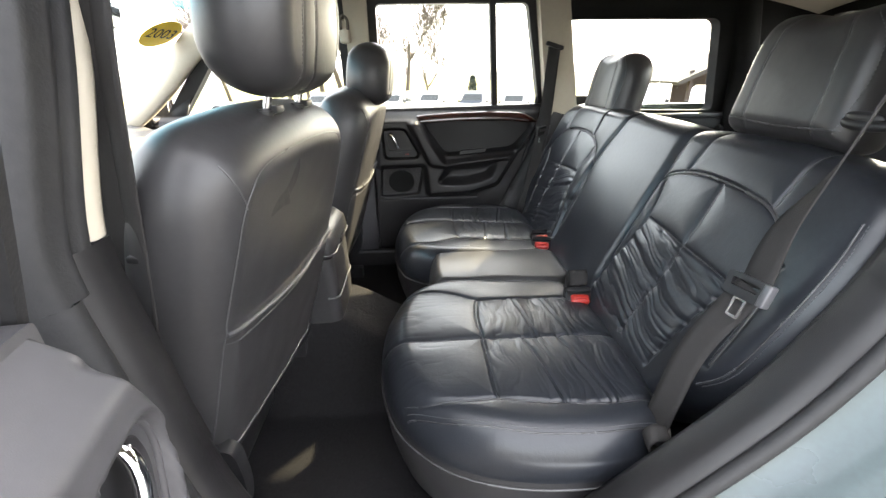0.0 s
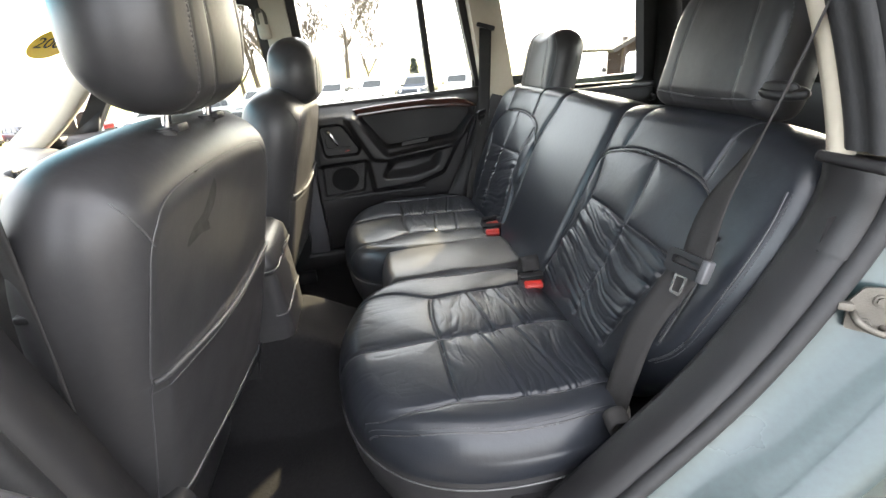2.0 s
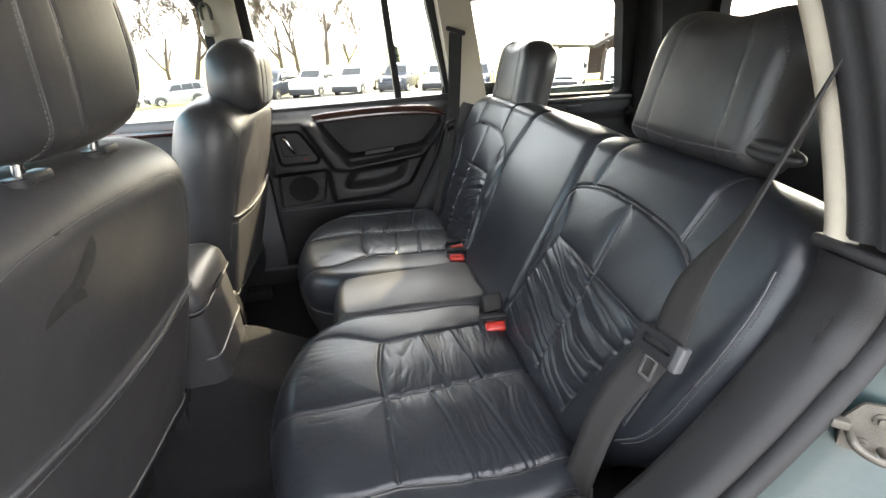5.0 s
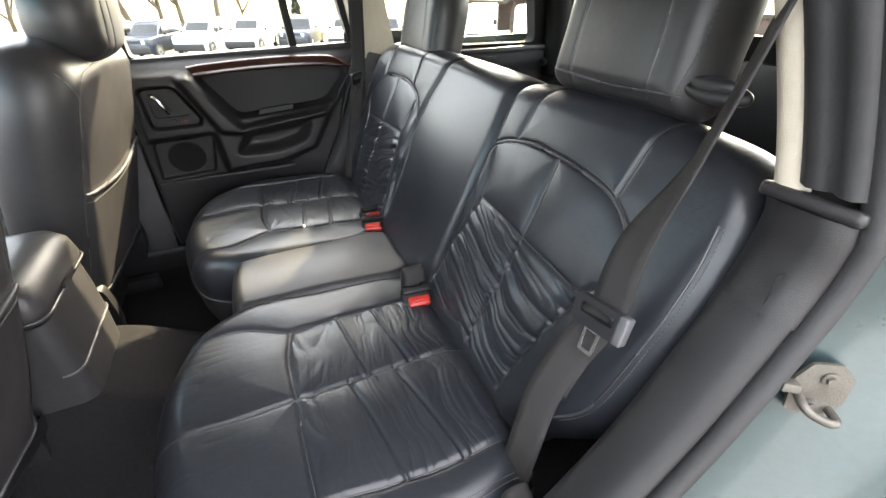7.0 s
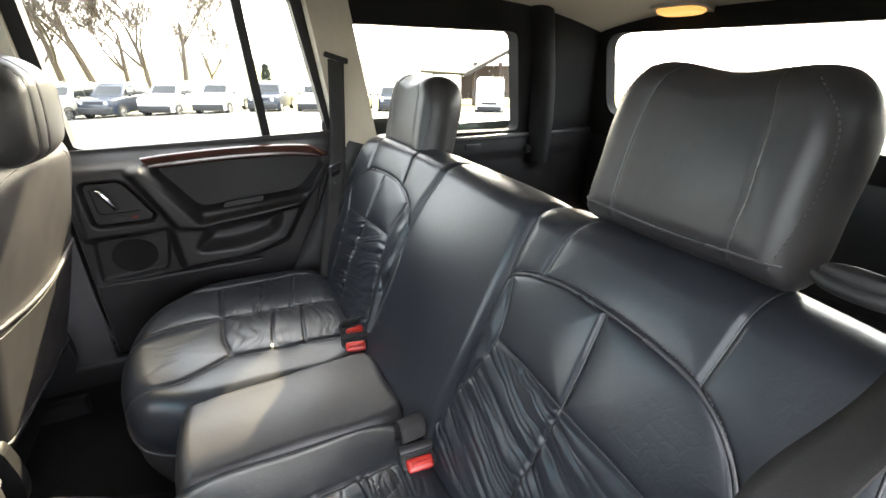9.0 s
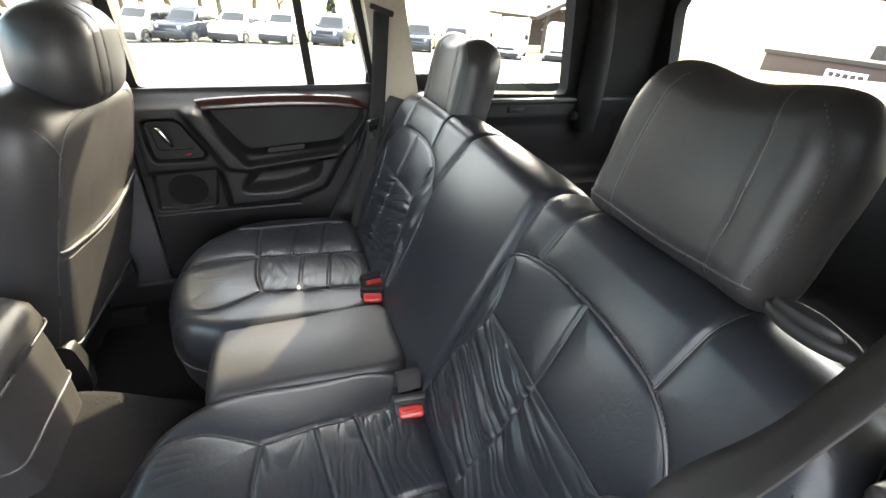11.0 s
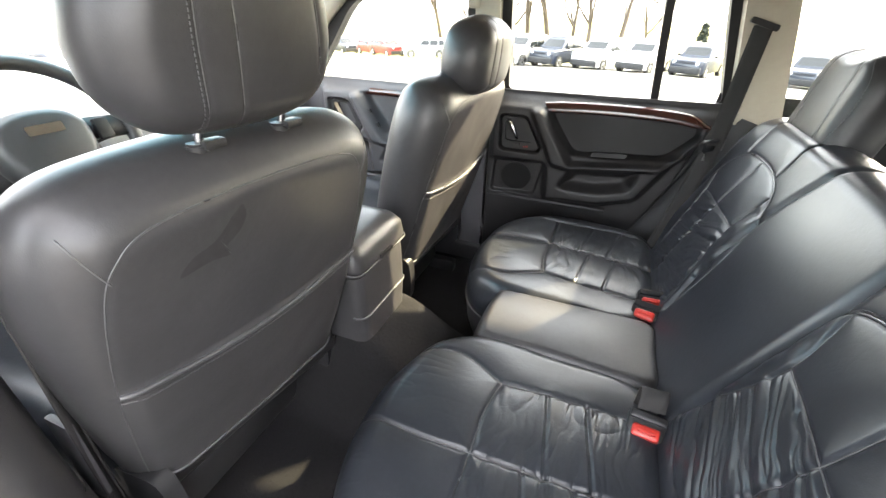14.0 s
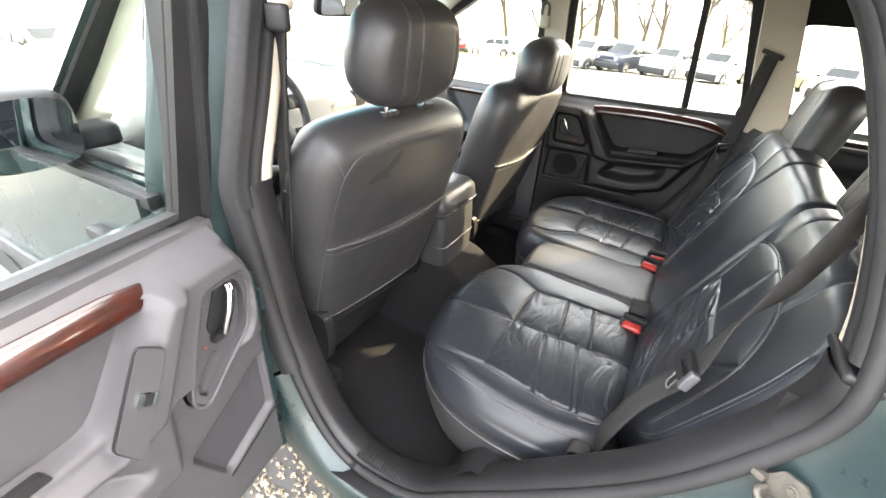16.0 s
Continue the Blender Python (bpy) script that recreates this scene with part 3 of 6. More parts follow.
def screen(u, v):
    return (-1.42 + 0.16 * max(0.0, -u / 0.74) ** 2 + 0.78 * v - 0.10 * (1 - (u / 0.72) ** 2) * (1 - 0.3 * v), u * (1 - 0.08 * v), 1.06 + 0.53 * v)


U, V = np.meshgrid(np.linspace(-0.74, 0.74, 25), np.linspace(0, 0.84, 14), indexing="ij")
grid_part("windscreen_pane", np.array([[screen(u, v) for u, v in zip(a, b)] for a, b in zip(U, V)]), GLASS, wall_north, "clear windscreen").visible_shadow = False
U, V = np.meshgrid(np.linspace(-0.74, 0.74, 25), np.linspace(0.84, 1.0, 4), indexing="ij")
grid_part("tint_band", np.array([[screen(u, v) for u, v in zip(a, b)] for a, b in zip(U, V)]), GLASS_TINT, wall_north, "blue tinted band").visible_shadow = False
for s in (-1, 1):
    o = 0.16 if s < 0 else 0.0
    ap = spline([(-1.30 + o, 0.76 * s, 1.02), (-1.04 + o, 0.745 * s, 1.20), (-0.80 + o, 0.71 * s, 1.41), (-0.60 + o * 0.8, 0.675 * s, 1.545)], 6)
    w = np.tile(np.array([0.55, 0.0, -0.83]), (len(ap), 1))
    strap("front_pillar", ap, w, 0.085, 0.045, TAN, wall_north, "tan windscreen pillar")
part("header_rail", box((0.10, 1.34, 0.03), (-0.64, 0, 1.572), 0.012), TAN, wall_north)

FRONT_HOLE = rounded([(-0.99, 1.085), (-0.268, 1.130), (-0.262, 1.510), (-0.520, 1.505), (-0.730, 1.385)], 0.04)
FRONT_OUT = [(-1.08, 1.06), (-0.232, 1.10), (-0.228, 1.56), (-0.535, 1.555), (-0.76, 1.42)]
door_3 = setting("door_3", "closed front passenger door with burl wood strip", "car door")
part("window_frame", plate(FRONT_OUT, [FRONT_HOLE], east(0.795), 0.045), BLACK, door_3, "black window frame")
part("pane", plate(FRONT_HOLE, [], east(0.815), 0.004), GLASS, door_3, "clear window pane", smooth=False).visible_shadow = False
door_4 = setting("door_4", "closed front driver door, dark trim", "car door")
WEST_HOLE = rounded([(-0.93, 1.125), (-0.415, 1.135), (-0.398, 1.53), (-0.56, 1.52)], 0.045)
part("window_frame", plate([(-1.02, 1.11), (-0.372, 1.12), (-0.358, 1.585), (-0.60, 1.575)], [WEST_HOLE], west(0.795), 0.045), BLACK, door_4, "black window frame")
part("pane", plate(WEST_HOLE, [], west(0.815), 0.004), GLASS, door_4, "clear window pane", smooth=False).visible_shadow = False
part("outer_skin", plate([(-1.53, 0.45), (-0.48, 0.45), (-0.45, 0.80), (-0.44, 1.12), (-1.53, 1.10)], [], west(0.885), 0.02), PAINT, door_4, "green painted door skin")
part("window_rail", box((1.1, 0.03, 0.03), (-0.96, -0.885, 1.115), 0.008), BLACK, door_4)
part("belt_moulding", box((1.05, 0.02, 0.06), (-0.90, -0.912, 0.72), 0.008), TRIM_GREY, door_4, "grey rub strip")
part("outer_frame", plate([(-1.00, 1.11), (-0.38, 1.12), (-0.365, 1.60), (-0.59, 1.59)], [WEST_HOLE], west(0.85), 0.015), PAINT, door_4, "green painted window frame")
part("door_handle", box((0.16, 0.03, 0.03), (-0.56, -0.918, 1.0), 0.01), BLACK, door_4, "black pull handle")
part("front_wing", box((1.1, 0.03, 0.60), (-2.05, -0.885, 0.80), 0.01), PAINT, wall_north, "green painted front wing")
part("front_wing", box((1.1, 0.03, 0.60), (-2.05, 0.885, 0.80), 0.01), PAINT, wall_north, "green painted front wing")
part("bonnet", box((1.15, 1.55, 0.05), (-2.15, 0, 1.07), 0.02), PAINT, wall_north, "green painted bonnet")
part("firewall", box((0.05, 1.55, 0.70), (-1.72, 0, 0.72), 0.01), BLACK, wall_north)


# ---- door trim: one relief for all doors ----
NEAR_BEZEL = [(-0.122, 1.056), (-0.038, 1.056), (0.006, 0.945), (0.028, 0.862), (0.004, 0.834), (-0.116, 0.928), (-0.134, 1.008)]


def door_relief(X, Z, near=False):
    """How far the trim stands proud of the door, for a door whose front edge is at -0.15 and rear edge at 0.56."""
    d = 0.012 + 0.028 * ease(1.122 - Z, 0.03)
    insert = poly_sd(X, Z, rounded([(0.045, 1.092), (0.150, 0.945), (0.455, 0.968), (0.535, 1.06), (0.52, 1.095)], 0.03))
    arm = poly_sd(X, Z, rounded([(0.075, 1.10), (0.030, 1.10), (0.145, 0.925), (0.155, 0.915), (0.47, 0.945), (0.545, 1.05), (0.52, 1.03), (0.39, 0.81), (0.27, 0.772), (0.075, 0.764), (0.062, 0.900), (-0.145, 0.895), (-0.145, 1.10)], 0.015))
    d = d + 0.030 * ease(arm, 0.030) + 0.020 * ease(poly_sd(X, Z, rounded([(-0.005, 1.085), (0.085, 0.905), (0.14, 0.895), (0.44, 0.930), (0.51, 0.985), (0.455, 0.966), (0.155, 0.944), (0.050, 1.092)], 0.012)), 0.024)
    d = d - 0.018 * ease(insert, 0.016)
    cup = poly_sd(X, Z, rounded([(0.12, 0.822), (0.165, 0.895), (0.385, 0.912), (0.36, 0.845), (0.25, 0.818)], 0.025))
    d = d - 0.040 * ease(cup - 0.008, 0.045)
    bez = poly_sd(X, Z, rounded(NEAR_BEZEL if near else [(-0.118, 1.062), (-0.020, 1.062), (0.040, 0.955), (0.030, 0.935), (-0.112, 0.935)], 0.02))
    d = d - 0.030 * ease(bez, 0.012) + 0.004 * np.exp(-(bez / 0.006) ** 2)
    spk = poly_sd(X, Z, rounded([(0.051, 0.736), (-0.150, 0.830), (-0.150, 0.668), (-0.010, 0.612)] if near else [(-0.130, 0.885), (0.055, 0.895), (0.030, 0.768), (-0.140, 0.758)], 0.015))
    d = d - 0.016 * ease(spk, 0.008)
    if not near:
        d = d - 0.006 * np.exp(-((Z - 0.748) / 0.004) ** 2) * (X < 0.30)
    d = d + 0.0012 * (vnoise(X * 30, Z * 30) - 0.5)
    return d


REAR_EDGE = ((0.50, 0.27), (0.60, 0.345), (0.68, 0.405), (0.78, 0.455), (0.88, 0.505), (1.0, 0.538), (1.135, 0.585))
DZ = np.concatenate([np.linspace(0.50, 1.137, 150)])
XR = np.interp(DZ, [a for a, b in REAR_EDGE], [b for a, b in REAR_EDGE])
XF = np.full_like(DZ, -0.168)
T = np.linspace(0, 1, 170)
TX = XF[None, :] + T[:, None] * (XR - XF)[None, :]
TZ = np.broadcast_to(DZ, TX.shape)
TD, TD_NEAR = door_relief(TX, TZ), door_relief(TX, TZ, True)
# rolled-over edge all round
lip = np.minimum(np.minimum(TX - XF[None, :], XR[None, :] - TX), np.minimum(TZ - 0.50, 1.60))
roll = 0.035 * (1 - np.clip(lip / 0.014, 0, 1)) ** 2
TD, TD_NEAR = TD - roll, TD_NEAR - roll


def door_inside(door, put, plastic, soft, bezel_mat, near=False):
    """Trim of a rear door; put(x, depth, z) gives the place of a point that stands depth proud of the door."""
    def mapped(X, D, Z):
        return np.array([[put(a, b, c) for a, b, c in zip(p, q, r)] for p, q, r in zip(X, D, Z)])

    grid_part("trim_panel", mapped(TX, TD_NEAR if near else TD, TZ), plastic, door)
    # soft insert
    ins = rounded([(0.060, 1.086), (0.155, 0.953), (0.450, 0.975), (0.525, 1.055), (0.51, 1.084)], 0.03)
    part("soft_insert", plate(ins, [], lambda u, v, d: put(u, 0.024 + d, v), 0.006), soft, door, "soft cloth-like insert")
    # burl strip
    n = 40
    a = np.linspace(0.042, 0.556, n)
    mid = 1.0985 + 0.010 * np.sin((a - 0.042) / 0.514 * np.pi) - 0.016 * np.clip((a - 0.44) / 0.116, 0, 1) ** 2
    hgt = 0.0175 * np.clip(0.85 + (a - 0.042) / 0.3, 0.85, 1) * np.clip((0.566 - a) / 0.06, 0.2, 1)
    prof = [(-1, 0.006), (-0.97, 0.018), (-0.6, 0.0195), (0, 0.0165), (0.6, 0.011), (0.97, 0.006), (1, -0.006)]
    G = np.array([[put(x - 0.010 * k * max(0.0, 1 - (x - 0.042) / 0.1), 0.037 + dd, m + h * k) for k, dd in prof] for x, m, h in zip(a, mid, hgt)])
    grid_part("wood_strip", G, WOOD, door, "lacquered burl wood strip")
    # pull slot
    part("pull_slot", plate(rounded([(0.215, 0.948), (0.222, 0.964), (0.335, 0.972), (0.330, 0.956)], 0.005), [], lambda u, v, d: put(u, 0.050 + d, v), 0.012), BLACK, door)
    # inner handle in its bezel
    outer = [(-0.112, 1.055), (-0.025, 1.055), (0.030, 0.955), (0.022, 0.941), (-0.105, 0.941)]
    inner = [(-0.100, 1.046), (-0.032, 1.046), (0.008, 0.968), (-0.096, 0.968)]
    grip = [(-0.086, 1.042), (-0.074, 1.032), (-0.058, 1.000), (-0.050, 0.978)]
    if near:
        outer = NEAR_BEZEL
        inner = [(-0.056 + (x + 0.056) * 0.84, 0.958 + (z - 0.958) * 0.86) for x, z in NEAR_BEZEL]
        grip = [(-0.095, 1.038), (-0.084, 1.018), (-0.070, 0.985), (-0.062, 0.950)]
    handle = part("handle_bezel", plate(rounded(outer, 0.018), [rounded(inner, 0.014)], lambda u, v, d: put(u, 0.042 + d, v), 0.014), bezel_mat, door, "moulded handle bezel with raised rim")
    HL = spline(grip, 5)
    G = []
    for i, (x, z) in enumerate(HL):
        t = i / (len(HL) - 1)
        w = 0.0085 - 0.002 * t
        dd = 0.056 + 0.012 * math.sin(t * math.pi)
        G.append([put(x + w * c * 0.9, dd + 0.006 * s, z + w * c * 0.4) for c, s in [(math.cos(k), math.sin(k)) for k in np.linspace(0, 2 * math.pi, 12, endpoint=False)]])
    grid_part("handle", np.array(G), CHROME, door, "chrome door handle", closed_u=True)
    part("handle_cup", plate(rounded([(x * 0.98, z) for x, z in inner], 0.012), [], lambda u, v, d: put(u, 0.0405 + d, v), 0.004), plastic if near else BLACK, door, "moulded handle recess")
    part("lock_mark", plate(rounded([(-0.024, 0.950), (-0.0243, 0.9535), (-0.0205, 0.954), (-0.020, 0.9505)], 0.001), [], lambda u, v, d: put(u, 0.0562 + d, v), 0.0015), RED, door, "small red lock mark")
    part("lock_lever", plate(rounded([(-0.060, 0.947), (-0.062, 0.961), (-0.038, 0.962), (-0.036, 0.949)], 0.003), [], lambda u, v, d: put(u, 0.052 + d, v), 0.010), TRIM, door)
    ribs = []
    if near:
        part("finger_well", plate(rounded([(-0.108, 1.034), (-0.074, 1.040), (-0.040, 0.975), (-0.048, 0.948), (-0.090, 0.955), (-0.112, 1.000)], 0.010), [], lambda u, v, d: put(u, 0.0447 + d, v), 0.002), BLACK, handle, "black finger well")
        tube("rim", spline([put(x, 0.056, z) for x, z in rounded(NEAR_BEZEL, 0.018)], 1, True), 0.004, plastic, handle, 8, True, "raised bezel rim")
        part("lock_link", plate(rounded([(-0.040, 0.925), (0.004, 0.880), (0.000, 0.872), (-0.048, 0.915)], 0.003), [], lambda u, v, d: put(u, 0.046 + d, v), 0.008), plastic, handle, "moulded lever cover in lightened trim")
        for i in range(34):
            t = (i + 0.5) / 34
            x0, z0, x1, z1 = 0.044 - 0.052 * t, 0.734 - 0.120 * t, -0.148, 0.824 - 0.152 * t
            ribs.append(plate([(x0, z0), (x1, z1), (x1, z1 + 0.0017), (x0, z0 + 0.0017)], [], lambda u, v, d: put(u, 0.0235 + d, v), 0.0022))
        part("panel_ribs", merged(*ribs), plastic, door, "finely ribbed panel", smooth=False)["kind"] = "stuff"
        part("lower_groove", plate([(-0.166, 0.660), (-0.010, 0.604), (-0.010, 0.599), (-0.166, 0.655)], [], lambda u, v, d: put(u, 0.0385 + d, v), 0.004), BLACK, door)
        return
    # speaker grille
    ring = [(-0.045 + 0.058 * math.cos(k), 0.826 + 0.052 * math.sin(k)) for k in np.linspace(0, 2 * math.pi, 40, endpoint=False)]
    part("speaker_grille", plate(ring, [], lambda u, v, d: put(u, 0.0255 + d, v), 0.006), MATTE, door, "round black speaker grille")
    for i in range(24):
        z = 0.773 + 0.0048 * i
        ribs.append(plate([(-0.134, z), (0.034 + 0.1 * (z - 0.77), z + 0.004), (0.034 + 0.1 * (z - 0.77), z + 0.0058), (-0.134, z + 0.0018)], [], lambda u, v, d: put(u, 0.0235 + d, v), 0.0022))
    part("grille_ribs", merged(*ribs), plastic, door, "finely ribbed speaker panel", smooth=False)["kind"] = "stuff"
    part("lower_groove", plate([(-0.15, 0.738), (0.30, 0.738), (0.30, 0.7435), (-0.15, 0.7435)], [], lambda u, v, d: put(u, 0.0385 + d, v), 0.004), BLACK, door)


def window_top(door, put_plane, hole, outline, div, deep=0.05):
    part("window_frame", plate(outline, [hole], put_plane(0.800), deep), BLACK, door, "black window frame")
    part("divider", plate(div, [], put_plane(0.795), 0.045), BLACK, door, "black window divider bar")
    part("pane", plate(hole, [], put_plane(0.800 + deep * 0.44), 0.004), GLASS, door, "clear window pane", smooth=False).visible_shadow = False


REAR_HOLE = rounded([(-0.115, 1.140), (0.572, 1.150), (0.478, 1.530), (-0.110, 1.528)], 0.02)
REAR_OUT = [(-0.156, 1.128), (0.622, 1.140), (0.502, 1.60), (-0.146, 1.60)]
DIVIDER = [(0.366, 1.14), (0.390, 1.14), (0.349, 1.57), (0.325, 1.57)]

door_1 = setting("door_1", "closed rear passenger door, charcoal trim with burl wood strip", "car door")
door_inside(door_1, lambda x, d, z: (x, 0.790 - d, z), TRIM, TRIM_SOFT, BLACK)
part("lock_tab", plate(rounded([(-0.016, 0.951), (-0.0165, 0.956), (-0.006, 0.9565), (-0.0055, 0.9515)], 0.002), [], lambda u, v, d: (u, 0.733 - d, v), 0.003), RED, door_1, "small red lock tab")
window_top(door_1, east, REAR_HOLE, REAR_OUT, DIVIDER)
part("belt_ledge", plate(rounded([(-0.178, 1.118), (0.600, 1.134), (0.604, 1.152), (-0.176, 1.138)], 0.006), [], lambda u, v, d: (u, 0.783 + d, v), 0.03), TRIM, door_1, "charcoal window ledge")
part("outer_skin", plate([(-0.36, 0.45), (0.30, 0.45), (0.60, 1.12), (-0.34, 1.12)], [], east(0.885), 0.02), PAINT, door_1, "green painted door skin")
part("door_shell", plate([(-0.36, 0.42), (-0.08, 0.42), (-0.08, 1.13), (-0.36, 1.13)], [], east(0.84), 0.012), BLACK, wall_east, "black inner door shell")
part("pillar_filler", plate([(0.52, 0.60), (0.84, 0.60), (0.84, 1.18), (0.56, 1.18)], [], east(0.815), 0.012), BLACK, wall_east)
part("rocker", box((1.6, 0.10, 0.13), (-0.45, 0.79, 0.435), 0.02, 3), TRIM, wall_east, "charcoal sill trim")
tube("seal", spline([(-0.185, 0.775, 1.10), (-0.183, 0.775, 0.75), (-0.165, 0.775, 0.56), (-0.10, 0.775, 0.485), (0.10, 0.775, 0.47)], 6), 0.007, TRIM_GREY, door_1, 8)
# wheel arch trim behind the door
wa = spline([(0.16, 0.46), (0.30, 0.60), (0.42, 0.74), (0.50, 0.88), (0.56, 1.02), (0.60, 1.13)], 6)
G = np.array([[(x + o, y, z - o * 0.3) for x, z in wa] for o, y in ((-0.02, 0.80), (0.0, 0.762), (0.03, 0.742), (0.10, 0.735), (0.22, 0.730))])
grid_part("wheel_arch_trim", G, TRIM, wall_east, "charcoal wheel arch trim")
tube("arch_seal", np.stack([wa[:, 0] - 0.008, np.full(len(wa), 0.762), wa[:, 1]], 1), 0.009, RUBBER, wall_east, 8)

# open rear driver's door, swung out on its front hinges
HINGE = Matrix.Translation((-0.326, -0.813, 0)) @ pose(0, 0, 0, 0, 0, -80) @ Matrix.Translation((0.215, 0.845, -0.004))


def swung(x, d, z):
    """The front edge draws in towards the window."""
    if x < 0:
        q = max(0.0, min(1.0, (z - 1.02) / 0.10))
        x *= 1 - 0.26 * q * q * (3 - 2 * q)
    return tuple(HINGE @ Vector((x, -0.790 + d, z)))


def swung_plane(base):
    return lambda u, v, d: tuple(HINGE @ Vector((u, -side_y(v, base) - d, v)))


door_2 = setting("door_2", "wide open rear driver door, trim coloured lighter for daylight, burl wood strip", "car door")
# same trim as door_1, its colour lightened for the daylight it faces
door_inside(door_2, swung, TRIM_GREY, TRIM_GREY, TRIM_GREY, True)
NEAR_HOLE = rounded([(-0.086, 1.140), (0.572, 1.150), (0.478, 1.530), (-0.098, 1.528)], 0.02)
NEAR_OUT = [(-0.138, 1.128), (0.622, 1.140), (0.502, 1.60), (-0.150, 1.60)]
window_top(door_2, swung_plane, NEAR_HOLE, NEAR_OUT, DIVIDER, 0.026)
part("belt_ledge", plate(rounded([(-0.126, 1.115), (0.600, 1.130), (0.604, 1.152), (-0.124, 1.140)], 0.006), [], lambda u, v, d: tuple(HINGE @ Vector((u, -0.775 - d, v))), 0.04), TRIM_GREY, door_2, "window ledge in lightened trim")
part("window_seal", plate([(-0.124, 1.146), (0.600, 1.158), (0.600, 1.170), (-0.124, 1.158)], [], lambda u, v, d: tuple(HINGE @ Vector((u, -0.797 - d, v))), 0.022), RUBBER, door_2, "black window seal strip")
part("plate_gap", plate(rounded([(0.0585, 1.0365), (0.0945, 1.0685), (0.1675, 0.9445), (0.1375, 0.8875)], 0.011), [], lambda u, v, d: swung(u, 0.0885 + d, v), 0.0045), BLACK, door_2)
part("switch_plate", plate(rounded([(0.061, 1.036), (0.094, 1.066), (0.165, 0.945), (0.138, 0.890)], 0.01), [], lambda u, v, d: swung(u, 0.0885 + d, v), 0.006), TRIM_GREY, door_2, "window switch plate")
switch = part("window_switch", plate(rounded([(0.098, 0.990), (0.109, 0.998), (0.118, 0.984), (0.107, 0.976)], 0.003), [], lambda u, v, d: swung(u, 0.094 + d, v), 0.007), BLACK, door_2, "small black window switch")
for q in ((0.093, 0.987), (0.111, 1.000)):
    part("switch_rim", plate(rounded([(q[0] - 0.002, q[1]), (q[0] + 0.003, q[1] + 0.003), (q[0] + 0.013, q[1] - 0.013), (q[0] + 0.008, q[1] - 0.016)], 0.001), [], lambda u, v, d: swung(u, 0.094 + d, v), 0.004), CHROME, switch, "chrome switch rim")
part("outer_skin", plate([(-0.20, 0.46), (0.30, 0.46), (0.62, 1.12), (-0.20, 1.12)], [], lambda u, v, d: tuple(HINGE @ Vector((u, -0.895 - d, v))), 0.012), PAINT, door_2, "green painted door skin")
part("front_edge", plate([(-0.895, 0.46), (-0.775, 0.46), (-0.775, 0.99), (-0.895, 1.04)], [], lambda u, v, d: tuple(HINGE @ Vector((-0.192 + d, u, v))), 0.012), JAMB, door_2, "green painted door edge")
part("upper_edge", plate([(-0.865, 1.13), (-0.79, 1.13), (-0.68, 1.60), (-0.755, 1.60)], [], lambda u, v, d: tuple(HINGE @ Vector((-0.142 + 0.04 * (v - 1.13) + d, u, v))), 0.012), RUBBER, door_2, "black rubber-faced door edge")
BOOT = surface("dusty_rubber", (0.05, 0.045, 0.04), 0.8, vary=0.3, big=30)
for hz in (0.60, 0.90):
    part("hinge", merged(box((0.050, 0.010, 0.052), (-0.292, -0.806, hz), 0.004), box((0.016, 0.045, 0.05), m=pose(-0.285, -0.835, hz, 0, 0, 18), bevel=0.004), box((0.035, 0.012, 0.03), m=pose(-0.275, -0.862, hz + 0.01, 0, 0, 30), bevel=0.003), cyl(0.009, 0.075, pose(-0.296, -0.856, hz), 12, 0.002), cyl(0.008, 0.006, pose(-0.302, -0.814, hz + 0.012, 90), 6), cyl(0.008, 0.006, pose(-0.302, -0.814, hz - 0.012, 90), 6)), JAMB, wall_west, "painted door hinge")
part("hinge_bolt", merged(cyl(0.008, 0.010, pose(-0.312, -0.806, 0.815, 90), 6), cyl(0.005, 0.018, pose(-0.312, -0.812, 0.815, 90), 10), cyl(0.006, 0.010, pose(-0.306, -0.806, 0.79, 90), 6)), RUST, wall_west, "rusty hinge bolt")
part("door_check", box((0.07, 0.014, 0.008), m=pose(-0.285, -0.822, 0.765, 20, 0, -30), bevel=0.003), RUBBER, wall_west, "dark door check strap")
boot_line = spline([(-0.318, -0.79, 0.735), (-0.308, -0.815, 0.715), (-0.292, -0.842, 0.685), (-0.278, -0.862, 0.65)], 14)
tube("wire_boot", boot_line, 0.013 + 0.003 * np.sin(np.arange(len(boot_line)) * 1.57), BOOT, wall_west, 10, label="ribbed rubber cable boot")

# ---- rear seat ----
LEAN = radians(25.5)
BACK_M = Matrix(((0, math.sin(LEAN), -math.cos(LEAN), 0.452), (-1, 0, 0, 0), (0, math.cos(LEAN), math.sin(LEAN), 0.74), (0, 0, 0, 1)))


def up(z):
    """Height along the leaning back for a height above the ground."""
    return (z - 0.74) / math.cos(LEAN)


def on_back(pts, s=1):
    """Points (y, z) of the driver's half as local points; s = -1 mirrors them to the passenger's half."""
    return np.array([(-y * s, up(z)) for y, z in pts])


ARCH = [(-0.142, 0.800), (-0.136, 0.860), (-0.138, 0.935), (-0.156, 1.000), (-0.208, 1.065), (-0.300, 1.090), (-0.389, 1.092), (-0.456, 1.088), (-0.522, 1.076), (-0.572, 1.044), (-0.602, 1.000), (-0.614, 0.940), (-0.612, 0.840)]
SEAM_L = [(-0.208, 1.065), (-0.226, 1.020), (-0.237, 0.972), (-0.222, 0.910), (-0.188, 0.820), (-0.182, 0.78)]
SEAM_H = [(-0.237, 0.972), (-0.318, 0.970), (-0.398, 0.964), (-0.480, 0.960), (-0.555, 0.955)]
